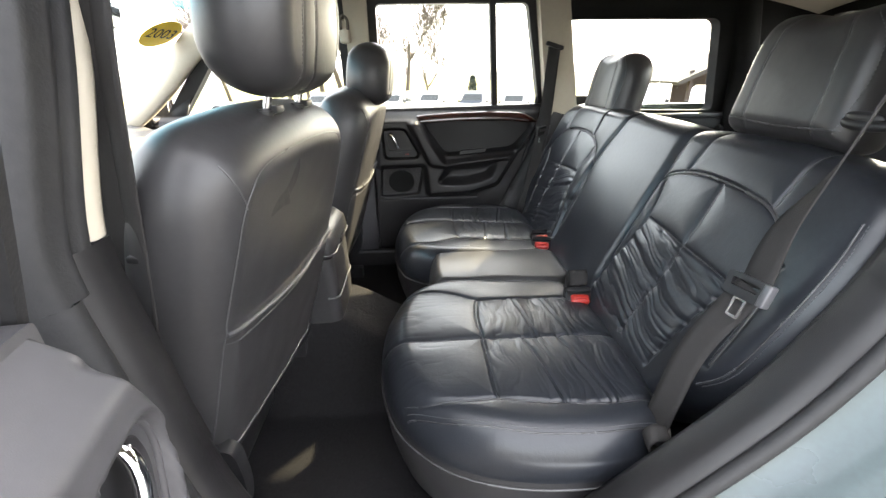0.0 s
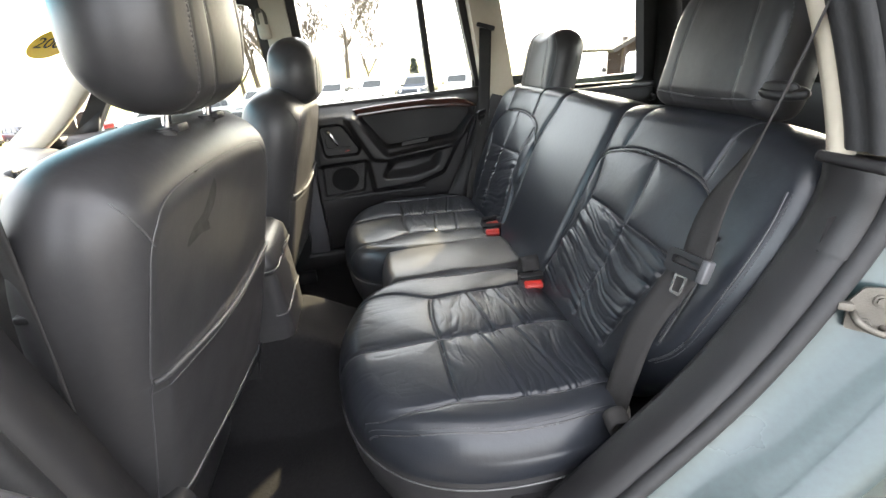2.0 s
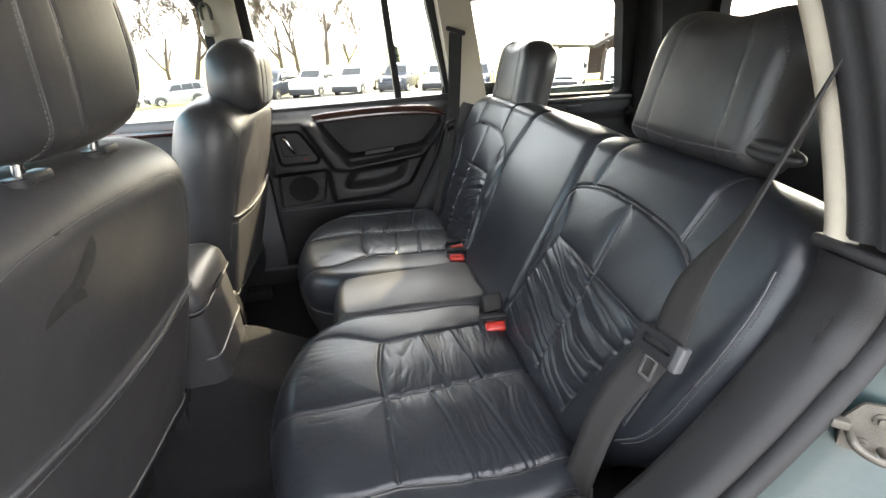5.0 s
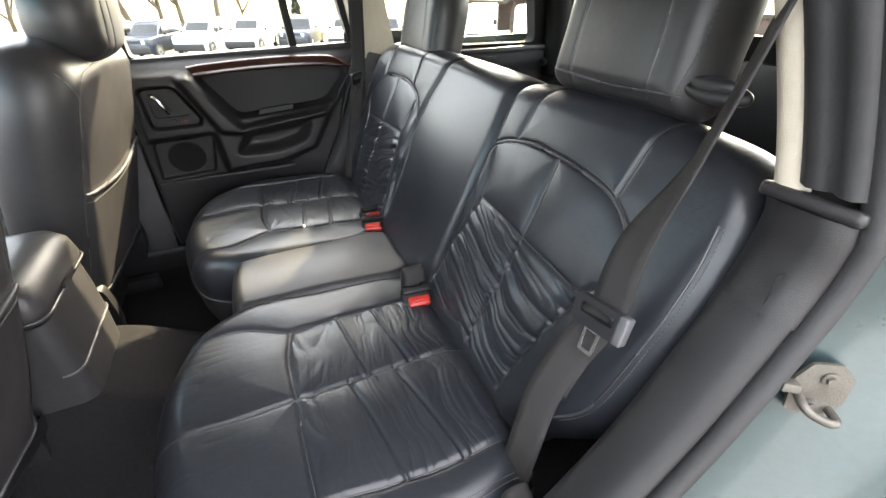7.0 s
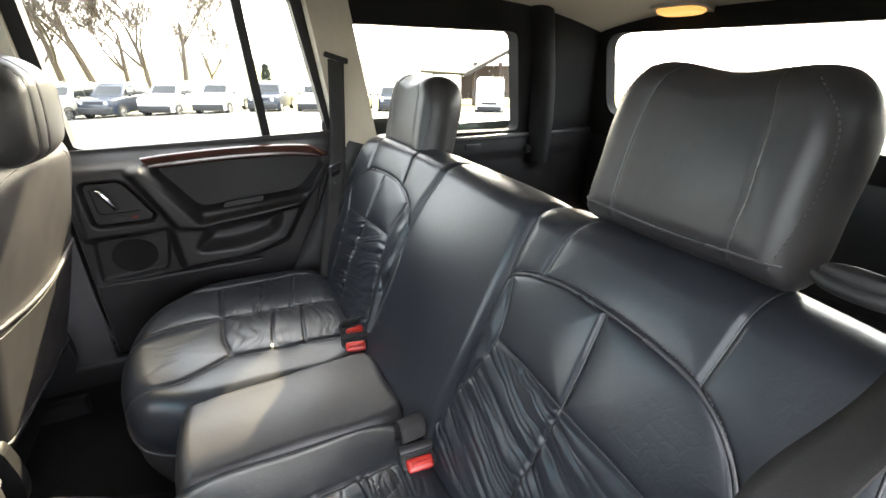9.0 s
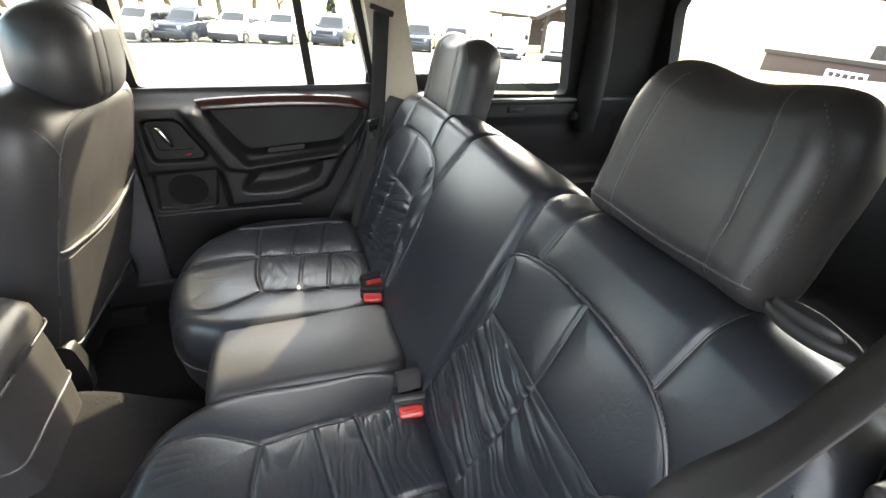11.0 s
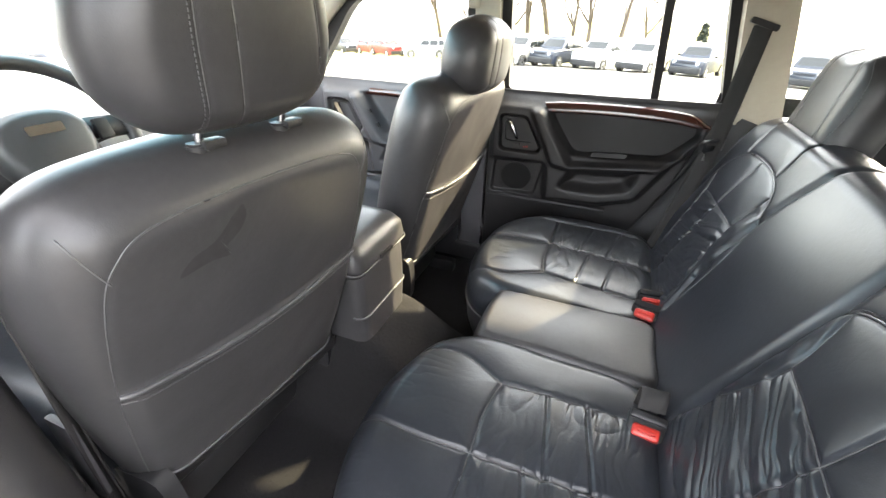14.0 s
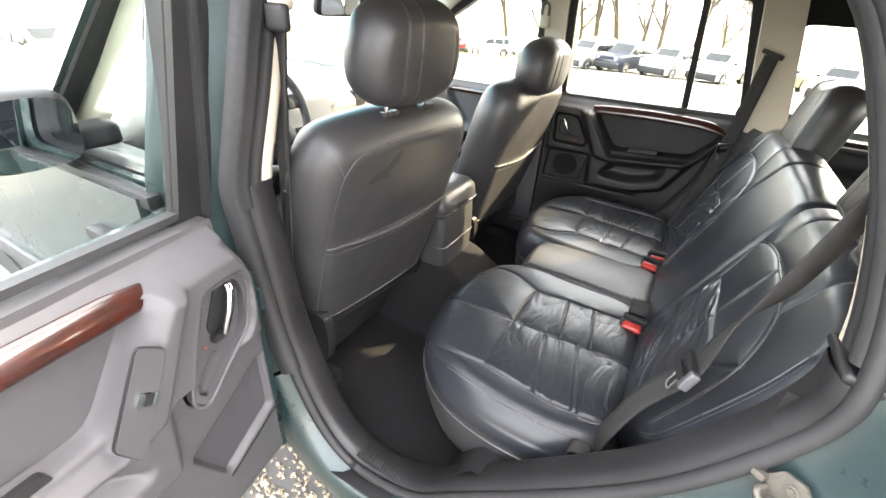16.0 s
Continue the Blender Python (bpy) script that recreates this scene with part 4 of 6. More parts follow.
SEAM_V = [(-0.389, 1.092), (-0.396, 1.020), (-0.398, 0.964)]
GATHER = [(-0.398, 0.964), (-0.396, 0.885), (-0.386, 0.800), (-0.382, 0.76)]
SEAM_R = [(-0.603, 1.012), (-0.580, 0.985), (-0.555, 0.955), (-0.532, 0.890), (-0.510, 0.815), (-0.500, 0.76)]
TOP_A = [(-0.267, 1.084), (-0.272, 1.12), (-0.280, 1.165), (-0.287, 1.192)]
TOP_B = [(-0.522, 1.076), (-0.524, 1.11), (-0.526, 1.15), (-0.527, 1.190)]


def seams_relief(X, Y, lines, depth=0.0030, w=0.0042, puff=0.0035, reach=0.022):
    """Grooves along seams, with the stuffing swelling between them."""
    near = np.full_like(X, 1.0)
    for ln in lines:
        near = np.minimum(near, seg_dist(X, Y, ln))
    return -depth * np.exp(-(near / w) ** 2) + puff * (1 - np.exp(-near / reach)) - puff


def back_relief_for(s):
    lines = [spline(on_back(p, s), 6) for p in (ARCH, SEAM_L, SEAM_H, SEAM_V, GATHER, SEAM_R, TOP_A, TOP_B)]
    region = on_back([(-0.237, 0.970), (-0.555, 0.953), (-0.532, 0.88), (-0.50, 0.76), (-0.182, 0.76), (-0.192, 0.83), (-0.222, 0.91)], s)
    arch = on_back(ARCH, s)
    g, gr, gl = [spline(on_back(p, s), 6) for p in (GATHER, SEAM_R, SEAM_L)]
    wing = on_back([(-0.208, 1.065), (-0.237, 0.972), (-0.222, 0.910), (-0.188, 0.820), (-0.145, 0.82), (-0.138, 0.935), (-0.156, 1.0)], s)

    def f(X, Y):
        z = seams_relief(X, Y, lines)
        inside = ease(poly_sd(X, Y, region), 0.014)
        U = X * s
        dg, dr, dl = seg_dist(X, Y, g), seg_dist(X, Y, gr), seg_dist(X, Y, gl)
        inner = ease(0.394 - U, 0.02)
        # folds run across from the inner seam to the gathered one, and fade out beyond it
        wob = 0.022 * (vnoise(X * 11 + 60, Y * 11) - 0.5) + 0.008 * (vnoise(X * 34 + 20, Y * 34) - 0.5)
        k = Y + 0.30 * U + wob
        fold = np.abs(vnoise(U * 5 + 3, k * 46 + 11) - 0.5) * 2
        fold2 = np.abs(vnoise(U * 9 + 13, k * 95 + 31) - 0.5) * 2
        fine = vnoise(U * 26 + 30, k * 170 + 50)
        pull = inner * (0.45 + 0.55 * np.exp(-np.minimum(dg, dl) / 0.035)) + (1 - inner) * (0.10 + 0.90 * np.exp(-dg / 0.040) + 0.65 * np.exp(-dr / 0.018))
        z = z + inside * pull * (0.0080 * (np.sqrt(fold) - 0.62) + 0.0056 * (np.sqrt(fold2) - 0.6) + 0.0016 * (fine - 0.5))
        # slack leather on the side wing, with a dimple
        loose = ease(poly_sd(X, Y, wing), 0.02)
        z = z + loose * 0.0050 * (vnoise(X * 26 + 4, (Y + 0.8 * U) * 34) - 0.5)
        soft = ease(poly_sd(X, Y, arch), 0.03) * (1 - inside)
        z = z + soft * 0.0022 * (vnoise(X * 16 + 7, Y * 16) - 0.5) + 0.0012 * (vnoise(X * 9, Y * 9) - 0.5)
        cr = seg_dist(X, Y, on_back([(-0.160, 0.905), (-0.183, 0.890), (-0.176, 0.868)], s))
        return z - 0.005 * np.exp(-(cr / 0.006) ** 2)
    return f


TH = 0.15


def seat_back(name, label, y0, y1, s, extra=None):
    """A folding seat back from y0 to y1 with one gathered panel and its headrest."""
    ob = thing(name, label, "car seat", "rear seat backs", at=(0.52, (y0 + y1) / 2, 0.72))
    m = BACK_M @ Matrix.Translation((0, 0, -TH / 2 - 0.012))
    lo, hi = min(-y0, -y1), max(-y0, -y1)
    out_hi = s > 0
    o, i = (hi, lo) if out_hi else (lo, hi)
    k = 1 if out_hi else -1
    outline = [(i + 0.012 * k, -0.045), (i, 0.10), (i, 0.25), (i + 0.002 * k, 0.42), (i + 0.022 * k, 0.485), (i + 0.10 * k, 0.502), ((i + o) / 2, 0.506), (o - 0.16 * k, 0.502), (o - 0.070 * k, 0.488), (o - 0.016 * k, 0.446),
               (o, 0.37), (o - 0.004 * k, 0.24), (o - 0.022 * k, 0.13), (o - 0.05 * k, 0.080), (o - 0.12 * k, 0.0), (o - 0.16 * k, -0.045), ((i + o) / 2, -0.05)]
    base = back_relief_for(s)
    lines = extra or []

    def relief(X, Y):
        z = base(X, Y)
        for ln in lines:
            z = z - 0.010 * np.exp(-(seg_dist(X, Y, ln) / 0.009) ** 2)
        return z

    p = Pillow(outline, TH, 0.055, 0.012, 0.0, relief, n=165 if s > 0 else 120)
    body = p.mesh("backrest", m, LEATHER, ob, "black leather backrest with gathered panel")
    for ln, r in ((ARCH, 0.0030), (SEAM_L, 0.0012), (SEAM_H, 0.0012), (SEAM_V, 0.0012), (TOP_A, 0.0011), (TOP_B, 0.0011), (GATHER, 0.001), (SEAM_R, 0.001)):
        tube("seam", p.line(m, on_back(ln, s), 1, 0.0004), r, PIPING, body, 6)
    for ln in lines:
        tube("seam", p.line(m, ln, 1, 0.0006), 0.0014, PIPING, body, 6)
    if s > 0:
        a = p.line(m, on_back([(y - 0.004 * np.sign(y + 0.38), z + 0.007) for y, z in ARCH], s), 1, 0.0006)
        stitches("stitching", a, THREAD, body, 0.0055, 0.0008)
    # outer side seam of the bolster
    edge = np.array([(o - 0.052 * k, 0.40), (o - 0.045 * k, 0.34), (o - 0.047 * k, 0.24), (o - 0.062 * k, 0.13), (o - 0.10 * k, 0.07)])
    tube("seam", p.line(m, edge, 1, 0.0008), 0.0016, PIPING, body, 6)
    stitches("stitching", p.line(m, edge + np.array([0.006 * k, 0]), 1, 0.0006), THREAD, body, 0.0055, 0.0008)
    return ob, p, m


def headrest_rear(parent, yc, zc):
    hm = Matrix(((0, 0.21, -0.978, 0.748), (-1, 0, 0, yc), (0, 0.978, 0.21, zc), (0, 0, 0, 1)))
    w = 0.141
    outline = [(-w * 0.97, -0.108), (-w, -0.02), (-w * 0.97, 0.05), (-w * 0.80, 0.093), (-w * 0.55, 0.104), (0, 0.094), (w * 0.55, 0.104), (w * 0.80, 0.093), (w * 0.97, 0.05), (w, -0.02), (w * 0.97, -0.108), (w * 0.5, -0.116), (-w * 0.5, -0.116)]
    va, vb = [(-0.078, -0.100), (-0.078, -0.03), (-0.070, 0.05), (-0.055, 0.098)], [(0.078, -0.100), (0.078, -0.03), (0.070, 0.05), (0.055, 0.098)]

    def relief(X, Y):
        return seams_relief(X, Y, [np.array(va), np.array(vb)], 0.0016, 0.003, 0.001, 0.03) + 0.001 * (vnoise(X * 25, Y * 25) - 0.5)

    p = Pillow(outline, 0.105, 0.040, 0.006, 0.012, relief, n=48)
    hr = p.mesh("headrest", hm, LEATHER_SMOOTH, parent, "black leather headrest")
    for v in (va, vb):
        tube("seam", p.line(hm, v, 1, 0.0003), 0.0011, PIPING, hr, 6)
    e = [(w - 0.022, -0.095), (w - 0.014, -0.02), (w - 0.020, 0.045), (w - 0.05, 0.086)]
    for k in (-1, 1):
        ln = p.line(hm, [(x * k, y) for x, y in e], 1, 0.0006)
        stitches("stitching", ln, THREAD, hr, 0.0065, 0.0009)
    tube("welt", p.line(hm, [(-w * 0.9, -0.088), (0, -0.093), (w * 0.9, -0.088)], 1, 0.0003), 0.0016, PIPING, hr, 6)
    for k in (-0.06, 0.06):
        tube("post", [(0.735, yc + k, zc - 0.07), (0.70, yc + k, 1.12)], 0.006, CHROME, parent, 10, label="chrome headrest post")


SPLIT = -0.190
near_back, pb, mb = seat_back("folding_seat", "black leather folding rear seat back with gathered panel and worn creases", -0.712, SPLIT + 0.030, 1)
headrest_rear(near_back, -0.400, 1.277)
mid_seam = on_back([(0.150, 0.78), (0.165, 0.86), (0.168, 0.95), (0.150, 1.06), (0.120, 1.14), (0.105, 1.20)])
far_back, pf, mf = seat_back("folding_seat", "wide black leather rear seat back with smooth middle section", SPLIT - 0.030, 0.690, -1, [spline(mid_seam, 6)])
headrest_rear(far_back, 0.415, 1.236)
LATCH_M = Matrix(((0, 0.95, -0.31, 0.648), (-1, 0, 0, -0.600), (0, 0.31, 0.95, 1.221), (0, 0, 0, 1)))
oval = lambda a, b: [(a * math.cos(q), b * math.sin(q)) for q in np.linspace(0, 2 * math.pi, 16, endpoint=False)]
Pillow(oval(0.038, 0.015), 0.012, 0.006, 0.002, n=20).mesh("latch_bezel", LATCH_M, BLACK, near_back, "black oval release bezel")
Pillow(oval(0.028, 0.0095), 0.014, 0.005, 0.003, n=18).mesh("release_handle", LATCH_M @ Matrix.Translation((-0.004, 0, 0.006)), BLACK, near_back, "black release handle")


# cushions
def cushion_outer(s):
    """One side cushion; s = 1 for the driver's side, -1 for the passenger's."""
    label = "black leather rear seat cushion with gathered centre panel" if s > 0 else "black leather rear seat cushion beside the far door"
    ob = thing("bench_cushion", label, "seat cushion", "rear seat cushions", at=(0.22, -0.37 * s, 0.55))
    fy = lambda y: -y * s
    out = [(-0.062, fy(0.38)), (-0.055, fy(0.25)), (-0.010, fy(0.130)), (0.10, fy(0.066)), (0.25, fy(0.062)), (0.40, fy(0.066)), (0.475, fy(0.13)), (0.490, fy(0.30)), (0.490, fy(0.50)), (0.470, fy(0.620)), (0.38, fy(0.668)), (0.25, fy(0.676)),
           (0.13, fy(0.655)), (0.040, fy(0.605)), (-0.030, fy(0.515))]
    FA = [(0.172, fy(0.222)), (0.160, fy(0.30)), (0.162, fy(0.392)), (0.162, fy(0.48)), (0.165, fy(0.570))]
    SA = [(0.172, fy(0.222)), (0.27, fy(0.210)), (0.37, fy(0.205)), (0.455, fy(0.200))]
    SB = [(0.162, fy(0.392)), (0.27, fy(0.386)), (0.37, fy(0.380)), (0.475, fy(0.375))]
    SC = [(0.165, fy(0.570)), (0.27, fy(0.582)), (0.37, fy(0.584)), (0.46, fy(0.575))]
    FB = [(0.162, fy(0.392)), (0.08, fy(0.396)), (0.00, fy(0.390)), (-0.050, fy(0.385))]
    FC = [(0.172, fy(0.222)), (0.08, fy(0.175)), (0.01, fy(0.180)), (-0.040, fy(0.205))]
    FD = [(0.165, fy(0.570)), (0.10, fy(0.575)), (0.035, fy(0.565)), (-0.005, fy(0.540))]
    EDGE = [(0.00, fy(0.560)), (0.08, fy(0.610)), (0.20, fy(0.640)), (0.32, fy(0.645)), (0.44, fy(0.630))]
    lines = [spline(v, 5) for v in (FA, SA, SB, SC, FB, FC, FD)]
    reg = np.array(FA + SC[1:] + SA[:0:-1])
    pleats = [spline(v, 5) for v in ([(0.262, fy(0.212)), (0.272, fy(0.30)), (0.284, fy(0.386))], [(0.334, fy(0.208)), (0.346, fy(0.30)), (0.360, fy(0.382))],
                                     [(0.250, fy(0.388)), (0.268, fy(0.48)), (0.284, fy(0.580))], [(0.330, fy(0.384)), (0.350, fy(0.48)), (0.372, fy(0.584))])]
    SAs, SBs, SCs = [spline(v, 5) for v in (SA, SB, SC)]

    def relief(X, Y):
        z = seams_relief(X, Y, lines, 0.0035, 0.0045, 0.0055, 0.030)
        for ln in pleats:
            dp = seg_dist(X, Y, ln)
            z = z - 0.0042 * np.exp(-(dp / 0.0036) ** 2) + 0.0022 * np.exp(-(dp / 0.016) ** 2)
        inside = ease(poly_sd(X, Y, reg), 0.02)
        ds = np.minimum(np.minimum(seg_dist(X, Y, SAs), seg_dist(X, Y, SBs)), seg_dist(X, Y, SCs))
        k = X + 0.055 * (vnoise(X * 7 + 40, Y * 10) - 0.5) + 0.016 * (vnoise(X * 22 + 4, Y * 22) - 0.5)
        fold = np.abs(vnoise(k * 24 + 5, Y * 6 + 2) - 0.5) * 2
        fold2 = np.abs(vnoise(k * 58 + 15, Y * 12 + 12) - 0.5) * 2
        fine = vnoise(k * 125 + 9, Y * 16 + 4)
        pull = np.exp(-ds / 0.020)
        z = z + inside * (0.0056 * (np.sqrt(fold) - 0.6) * (0.40 + 0.60 * pull) + 0.0056 * (np.sqrt(fold2) - 0.6) * (0.12 + 0.88 * pull) + 0.0011 * (np.sqrt(np.abs(fine - 0.5) * 2) - 0.6))
        z = z + (1 - inside) * (0.0026 * (vnoise(X * 14, Y * 14 + 9) - 0.5) + 0.0010 * (np.sqrt(np.abs(vnoise(X * 20 + 8, Y * 60 + 3) - 0.5) * 2) - 0.6) * np.exp(-np.abs(X - 0.02) / 0.05))
        # a dished seat, lower towards the back
        return z - 0.012 * ease(X - 0.20, 0.25)

    p = Pillow(out, 0.17, 0.062, 0.010, 0.0, relief, n=165 if s > 0 else 100)
    m = Matrix.Translation((0, 0, 0.672))
    body = p.mesh("cushion", m, LEATHER, ob)
    for v in (FA, SA, SB, SC, FB, FC, FD):
        tube("seam", p.line(m, v, 1, 0.0004), 0.0012, PIPING, body, 6)
    tube("seam", p.line(m, EDGE, 1, 0.0006), 0.0016, PIPING, body, 6)
    if s > 0:
        stitches("stitching", p.line(m, [(x, y + 0.006 * s) for x, y in EDGE], 1, 0.0006), THREAD, body, 0.0055, 0.0008)
    # lower skirt with a welt line
    ring = spline(out, 6, True)
    c = ring.mean(0)
    G = []
    for k, z in ((0.995, 0.675), (1.0, 0.64), (0.985, 0.585), (0.95, 0.545), (0.90, 0.50)):
        q = c + (ring - c) * k
        G.append(np.column_stack([q, np.full(len(q), z)]))
    grid_part("skirt", np.array(G), LEATHER_SMOOTH, ob, "black leather cushion skirt", closed_u=True, flip=True)
    q = c + (ring - c) * 1.004
    tube("welt", np.column_stack([q, np.full(len(q), 0.645)]), 0.0022, PIPING, ob, 6, True)
    return ob


cushion_outer(1)
cushion_outer(-1)
mid = thing("bench_cushion", "plain black leather middle seat cushion", "seat cushion", "rear seat cushions", at=(0.27, 0.0, 0.55))
mo = [(0.055, 0.0), (0.060, -0.07), (0.085, -0.112), (0.25, -0.118), (0.46, -0.118), (0.48, 0.0), (0.46, 0.128), (0.25, 0.128), (0.085, 0.122), (0.060, 0.08)]
pm = Pillow(mo, 0.15, 0.035, 0.012, 0.0, lambda X, Y: 0.002 * (vnoise(X * 12, Y * 12) - 0.5), n=50)
pm.mesh("cushion", Matrix.Translation((0, 0, 0.672)), LEATHER_SMOOTH, mid)
ring = spline(mo, 6, True)
c = ring.mean(0)
grid_part("skirt", np.array([np.column_stack([c + (ring - c) * k, np.full(len(ring), z)]) for k, z in ((0.99, 0.68), (0.985, 0.60), (0.95, 0.50))]), LEATHER_SMOOTH, mid, closed_u=True, flip=True)


# ---- front seats ----
def front_seat(s, label, face, yc, turn):
    """s = -1: driver's side. face: where the rear of the backrest stands at cushion height; turn: degrees that the seat is askew."""
    ob = thing("front_seat", label, "car seat", "front seats", at=(face - 0.16, yc, 0.45))
    lean = radians(15.5)
    askew = Matrix.Translation((face, yc, 0)) @ pose(0, 0, 0, 0, 0, turn) @ Matrix.Translation((-face, -yc, 0))
    m = askew @ Matrix(((0, math.sin(lean), math.cos(lean), face - 0.078), (1, 0, 0, yc), (0, math.cos(lean), -math.sin(lean), 0.70), (0, 0, 0, 1)))
    outline = [(-0.220, -0.06), (-0.248, 0.03), (-0.268, 0.17), (-0.284, 0.32), (-0.286, 0.43), (-0.270, 0.500), (-0.236, 0.543), (-0.16, 0.562), (0, 0.570), (0.15, 0.562), (0.230, 0.543), (0.266, 0.500), (0.282, 0.43), (0.280, 0.32), (0.264, 0.17), (0.240, 0.03), (0.215, -0.06), (0.10, -0.07), (-0.10, -0.07)]
    RIM = [(-0.222, -0.01), (-0.232, 0.11), (-0.238, 0.27), (-0.230, 0.42), (-0.206, 0.49), (-0.15, 0.518), (0, 0.527), (0.15, 0.518), (0.194, 0.49), (0.214, 0.42), (0.222, 0.27), (0.218, 0.11), (0.212, -0.01)]
    POCKET = [(-0.238, 0.272), (-0.10, 0.256), (0.0, 0.253), (0.10, 0.258), (0.222, 0.274)]
    LOW = [(-0.222, 0.0), (-0.10, -0.012), (0.10, -0.012), (0.214, 0.0)]
    SH_L, SH_R = [(-0.216, 0.465), (-0.232, 0.500), (-0.240, 0.522)], [(0.204, 0.465), (0.222, 0.503), (0.232, 0.526)]
    rim, pocket, low = spline(RIM, 5), spline(POCKET, 5), spline(LOW, 5)

    def rear_relief(X, Y):
        z = seams_relief(X, Y, [rim], 0.0009, 0.003, 0.0, 0.03)
        bag = ease(0.262 - Y, 0.012) * ease(0.222 - np.abs(X), 0.012) * ease(Y + 0.005, 0.02)
        dp = seg_dist(X, Y, pocket)
        z = z + bag * 0.0035 + 0.003 * np.exp(-(dp / 0.007) ** 2)
        return z + 0.0035 * (vnoise(X * 7 + 2, Y * 7) - 0.5) + 0.001 * (vnoise(X * 22, Y * 22) - 0.5)

    p = Pillow(outline, 0.15, 0.070, 0.006, 0.02, rear_relief, n=90)
    body = p.mesh("backrest", m, LEATHER_SMOOTH, ob, "black leather backrest with rear pocket")
    for ln, r in ((RIM, 0.0012), (SH_L, 0.0011), (SH_R, 0.0011)):
        tube("seam", p.line(m, ln, 1, 0.0003), r, PIPING, body, 6)
    tube("pocket_welt", p.line(m, POCKET, 1, 0.001), 0.0042, PIPING, body, 8, label="pocket welt")
    tube("pocket_seam", p.line(m, [(x, y - 0.020) for x, y in POCKET], 1, 0.0004), 0.001, PIPING, body, 6)
    tube("lower_welt", p.line(m, LOW, 1, 0.001), 0.0038, PIPING, body, 8, label="lower pocket welt")
    # worn mark on the driver's seat
    if s < 0:
        wing = [((x - 0.05) * 1.5 - 0.095, y + 0.112) for x, y in ((0.018, 0.318), (0.030, 0.340), (0.052, 0.352), (0.070, 0.380), (0.080, 0.392), (0.084, 0.372), (0.076, 0.350), (0.060, 0.332), (0.066, 0.318), (0.044, 0.322))]
        ln = spline(wing, 6, True)
        c0 = ln.mean(0)
        G = []
        for k in (0.05, 0.6, 1.0):
            q = c0 + (ln - c0) * k
            z = p.height(q[:, 0], q[:, 1], 1) + 0.0006
            G.append(np.column_stack([q, z]) @ np.array(m)[:3, :3].T + np.array(m)[:3, 3])
        grid_part("scuff_mark", np.array(G), SCUFF, body, "dark scuff mark on the leather", closed_u=True)
    # plastic skirt below
    G = []
    for y, w, d in ((-0.005, 0.222, 0.072), (-0.05, 0.222, 0.074), (-0.10, 0.215, 0.055), (-0.13, 0.205, 0.02)):
        G.append([tuple(m @ Vector((x, y + 0.012 * math.cos(x / 0.22 * 1.5) * (1 if y < -0.04 else 0), d))) for x in np.linspace(-w, w, 24)])
    grid_part("skirt", np.array(G), TRIM, ob, "grey seat skirt")
    # side hinge cover
    hs = [(face + x, z) for x, z in ((-0.14, 0.69), (-0.01, 0.71), (0.0, 0.62), (-0.01, 0.55), (-0.06, 0.50), (-0.18, 0.49))]
    for k in (-1, 1):
        part("hinge_cover", plate(rounded(hs, 0.03), [], lambda u, v, d: (u, yc + k * (0.205 + d), v), 0.03), BLACK, ob, "black hinge cover")
    # seat cushion
    co = [(-0.93, -0.20), (-0.945, 0), (-0.93, 0.20), (-0.86, 0.255), (-0.60, 0.265), (-0.38, 0.235), (-0.34, 0), (-0.38, -0.235), (-0.60, -0.265), (-0.86, -0.255)]
    pc = Pillow(co, 0.17, 0.06, -0.01, 0.0, lambda X, Y: 0.02 * ease(abs(Y) - 0.16, 0.08), n=36)
    pc.mesh("cushion", Matrix.Translation((face + 0.262, yc, 0.675)), LEATHER, ob, "black leather seat cushion")
    part("seat_base", box((0.52, 0.44, 0.14), (face - 0.36, yc, 0.52), 0.02), BLACK, ob)
    for k in (-0.2, 0.2):
        part("rail", box((0.62, 0.035, 0.05), (face - 0.32, yc + k, 0.445), 0.006), BLACK, ob)
    # headrest on two posts
    hx = face + 0.115
    hz = 1.367 if s < 0 else 1.280
    hm = askew @ Matrix(((0, 0.13, 0.991, hx), (1, 0, 0, yc - 0.022), (0, 0.991, -0.13, hz), (0, 0, 0, 1)))
    w, tall = (0.150, 0.90) if s < 0 else (0.138, 0.80)
    half = [(0, -0.121), (0.42, -0.117), (0.72, -0.103), (0.93, -0.066), (1.0, -0.012), (0.95, 0.046), (0.80, 0.094), (0.50, 0.119), (0, 0.126)]
    ho = [(x * w, y * tall) for x, y in half] + [(-x * w, y * tall) for x, y in half[-2:0:-1]]
    VA, VB, VC = [[(x * w / 0.150, y * tall / 0.92) for x, y in v] for v in (
        [(-0.022, -0.110), (-0.026, 0.0), (-0.026, 0.112)], [(0.100, -0.095), (0.098, 0.0), (0.080, 0.100)], [(-0.064, -0.105), (-0.070, 0.0), (-0.064, 0.105)])]

    def hrel(X, Y):
        return seams_relief(X, Y, [np.array(VA), np.array(VB), np.array(VC)], 0.0016, 0.003, 0.0012, 0.03)

    ph = Pillow(ho, 0.120, 0.044, 0.012, 0.014, hrel, n=44)
    hr = ph.mesh("headrest", hm, LEATHER_SMOOTH, ob, "black leather headrest")
    for v in (VA, VB, VC):
        tube("seam", ph.line(hm, v, 1, 0.0003), 0.0011, PIPING, hr, 6)
    stitches("stitching", ph.line(hm, [(x - 0.006, y) for x, y in VC], 1, 0.0005), THREAD, hr, 0.0055, 0.0008)
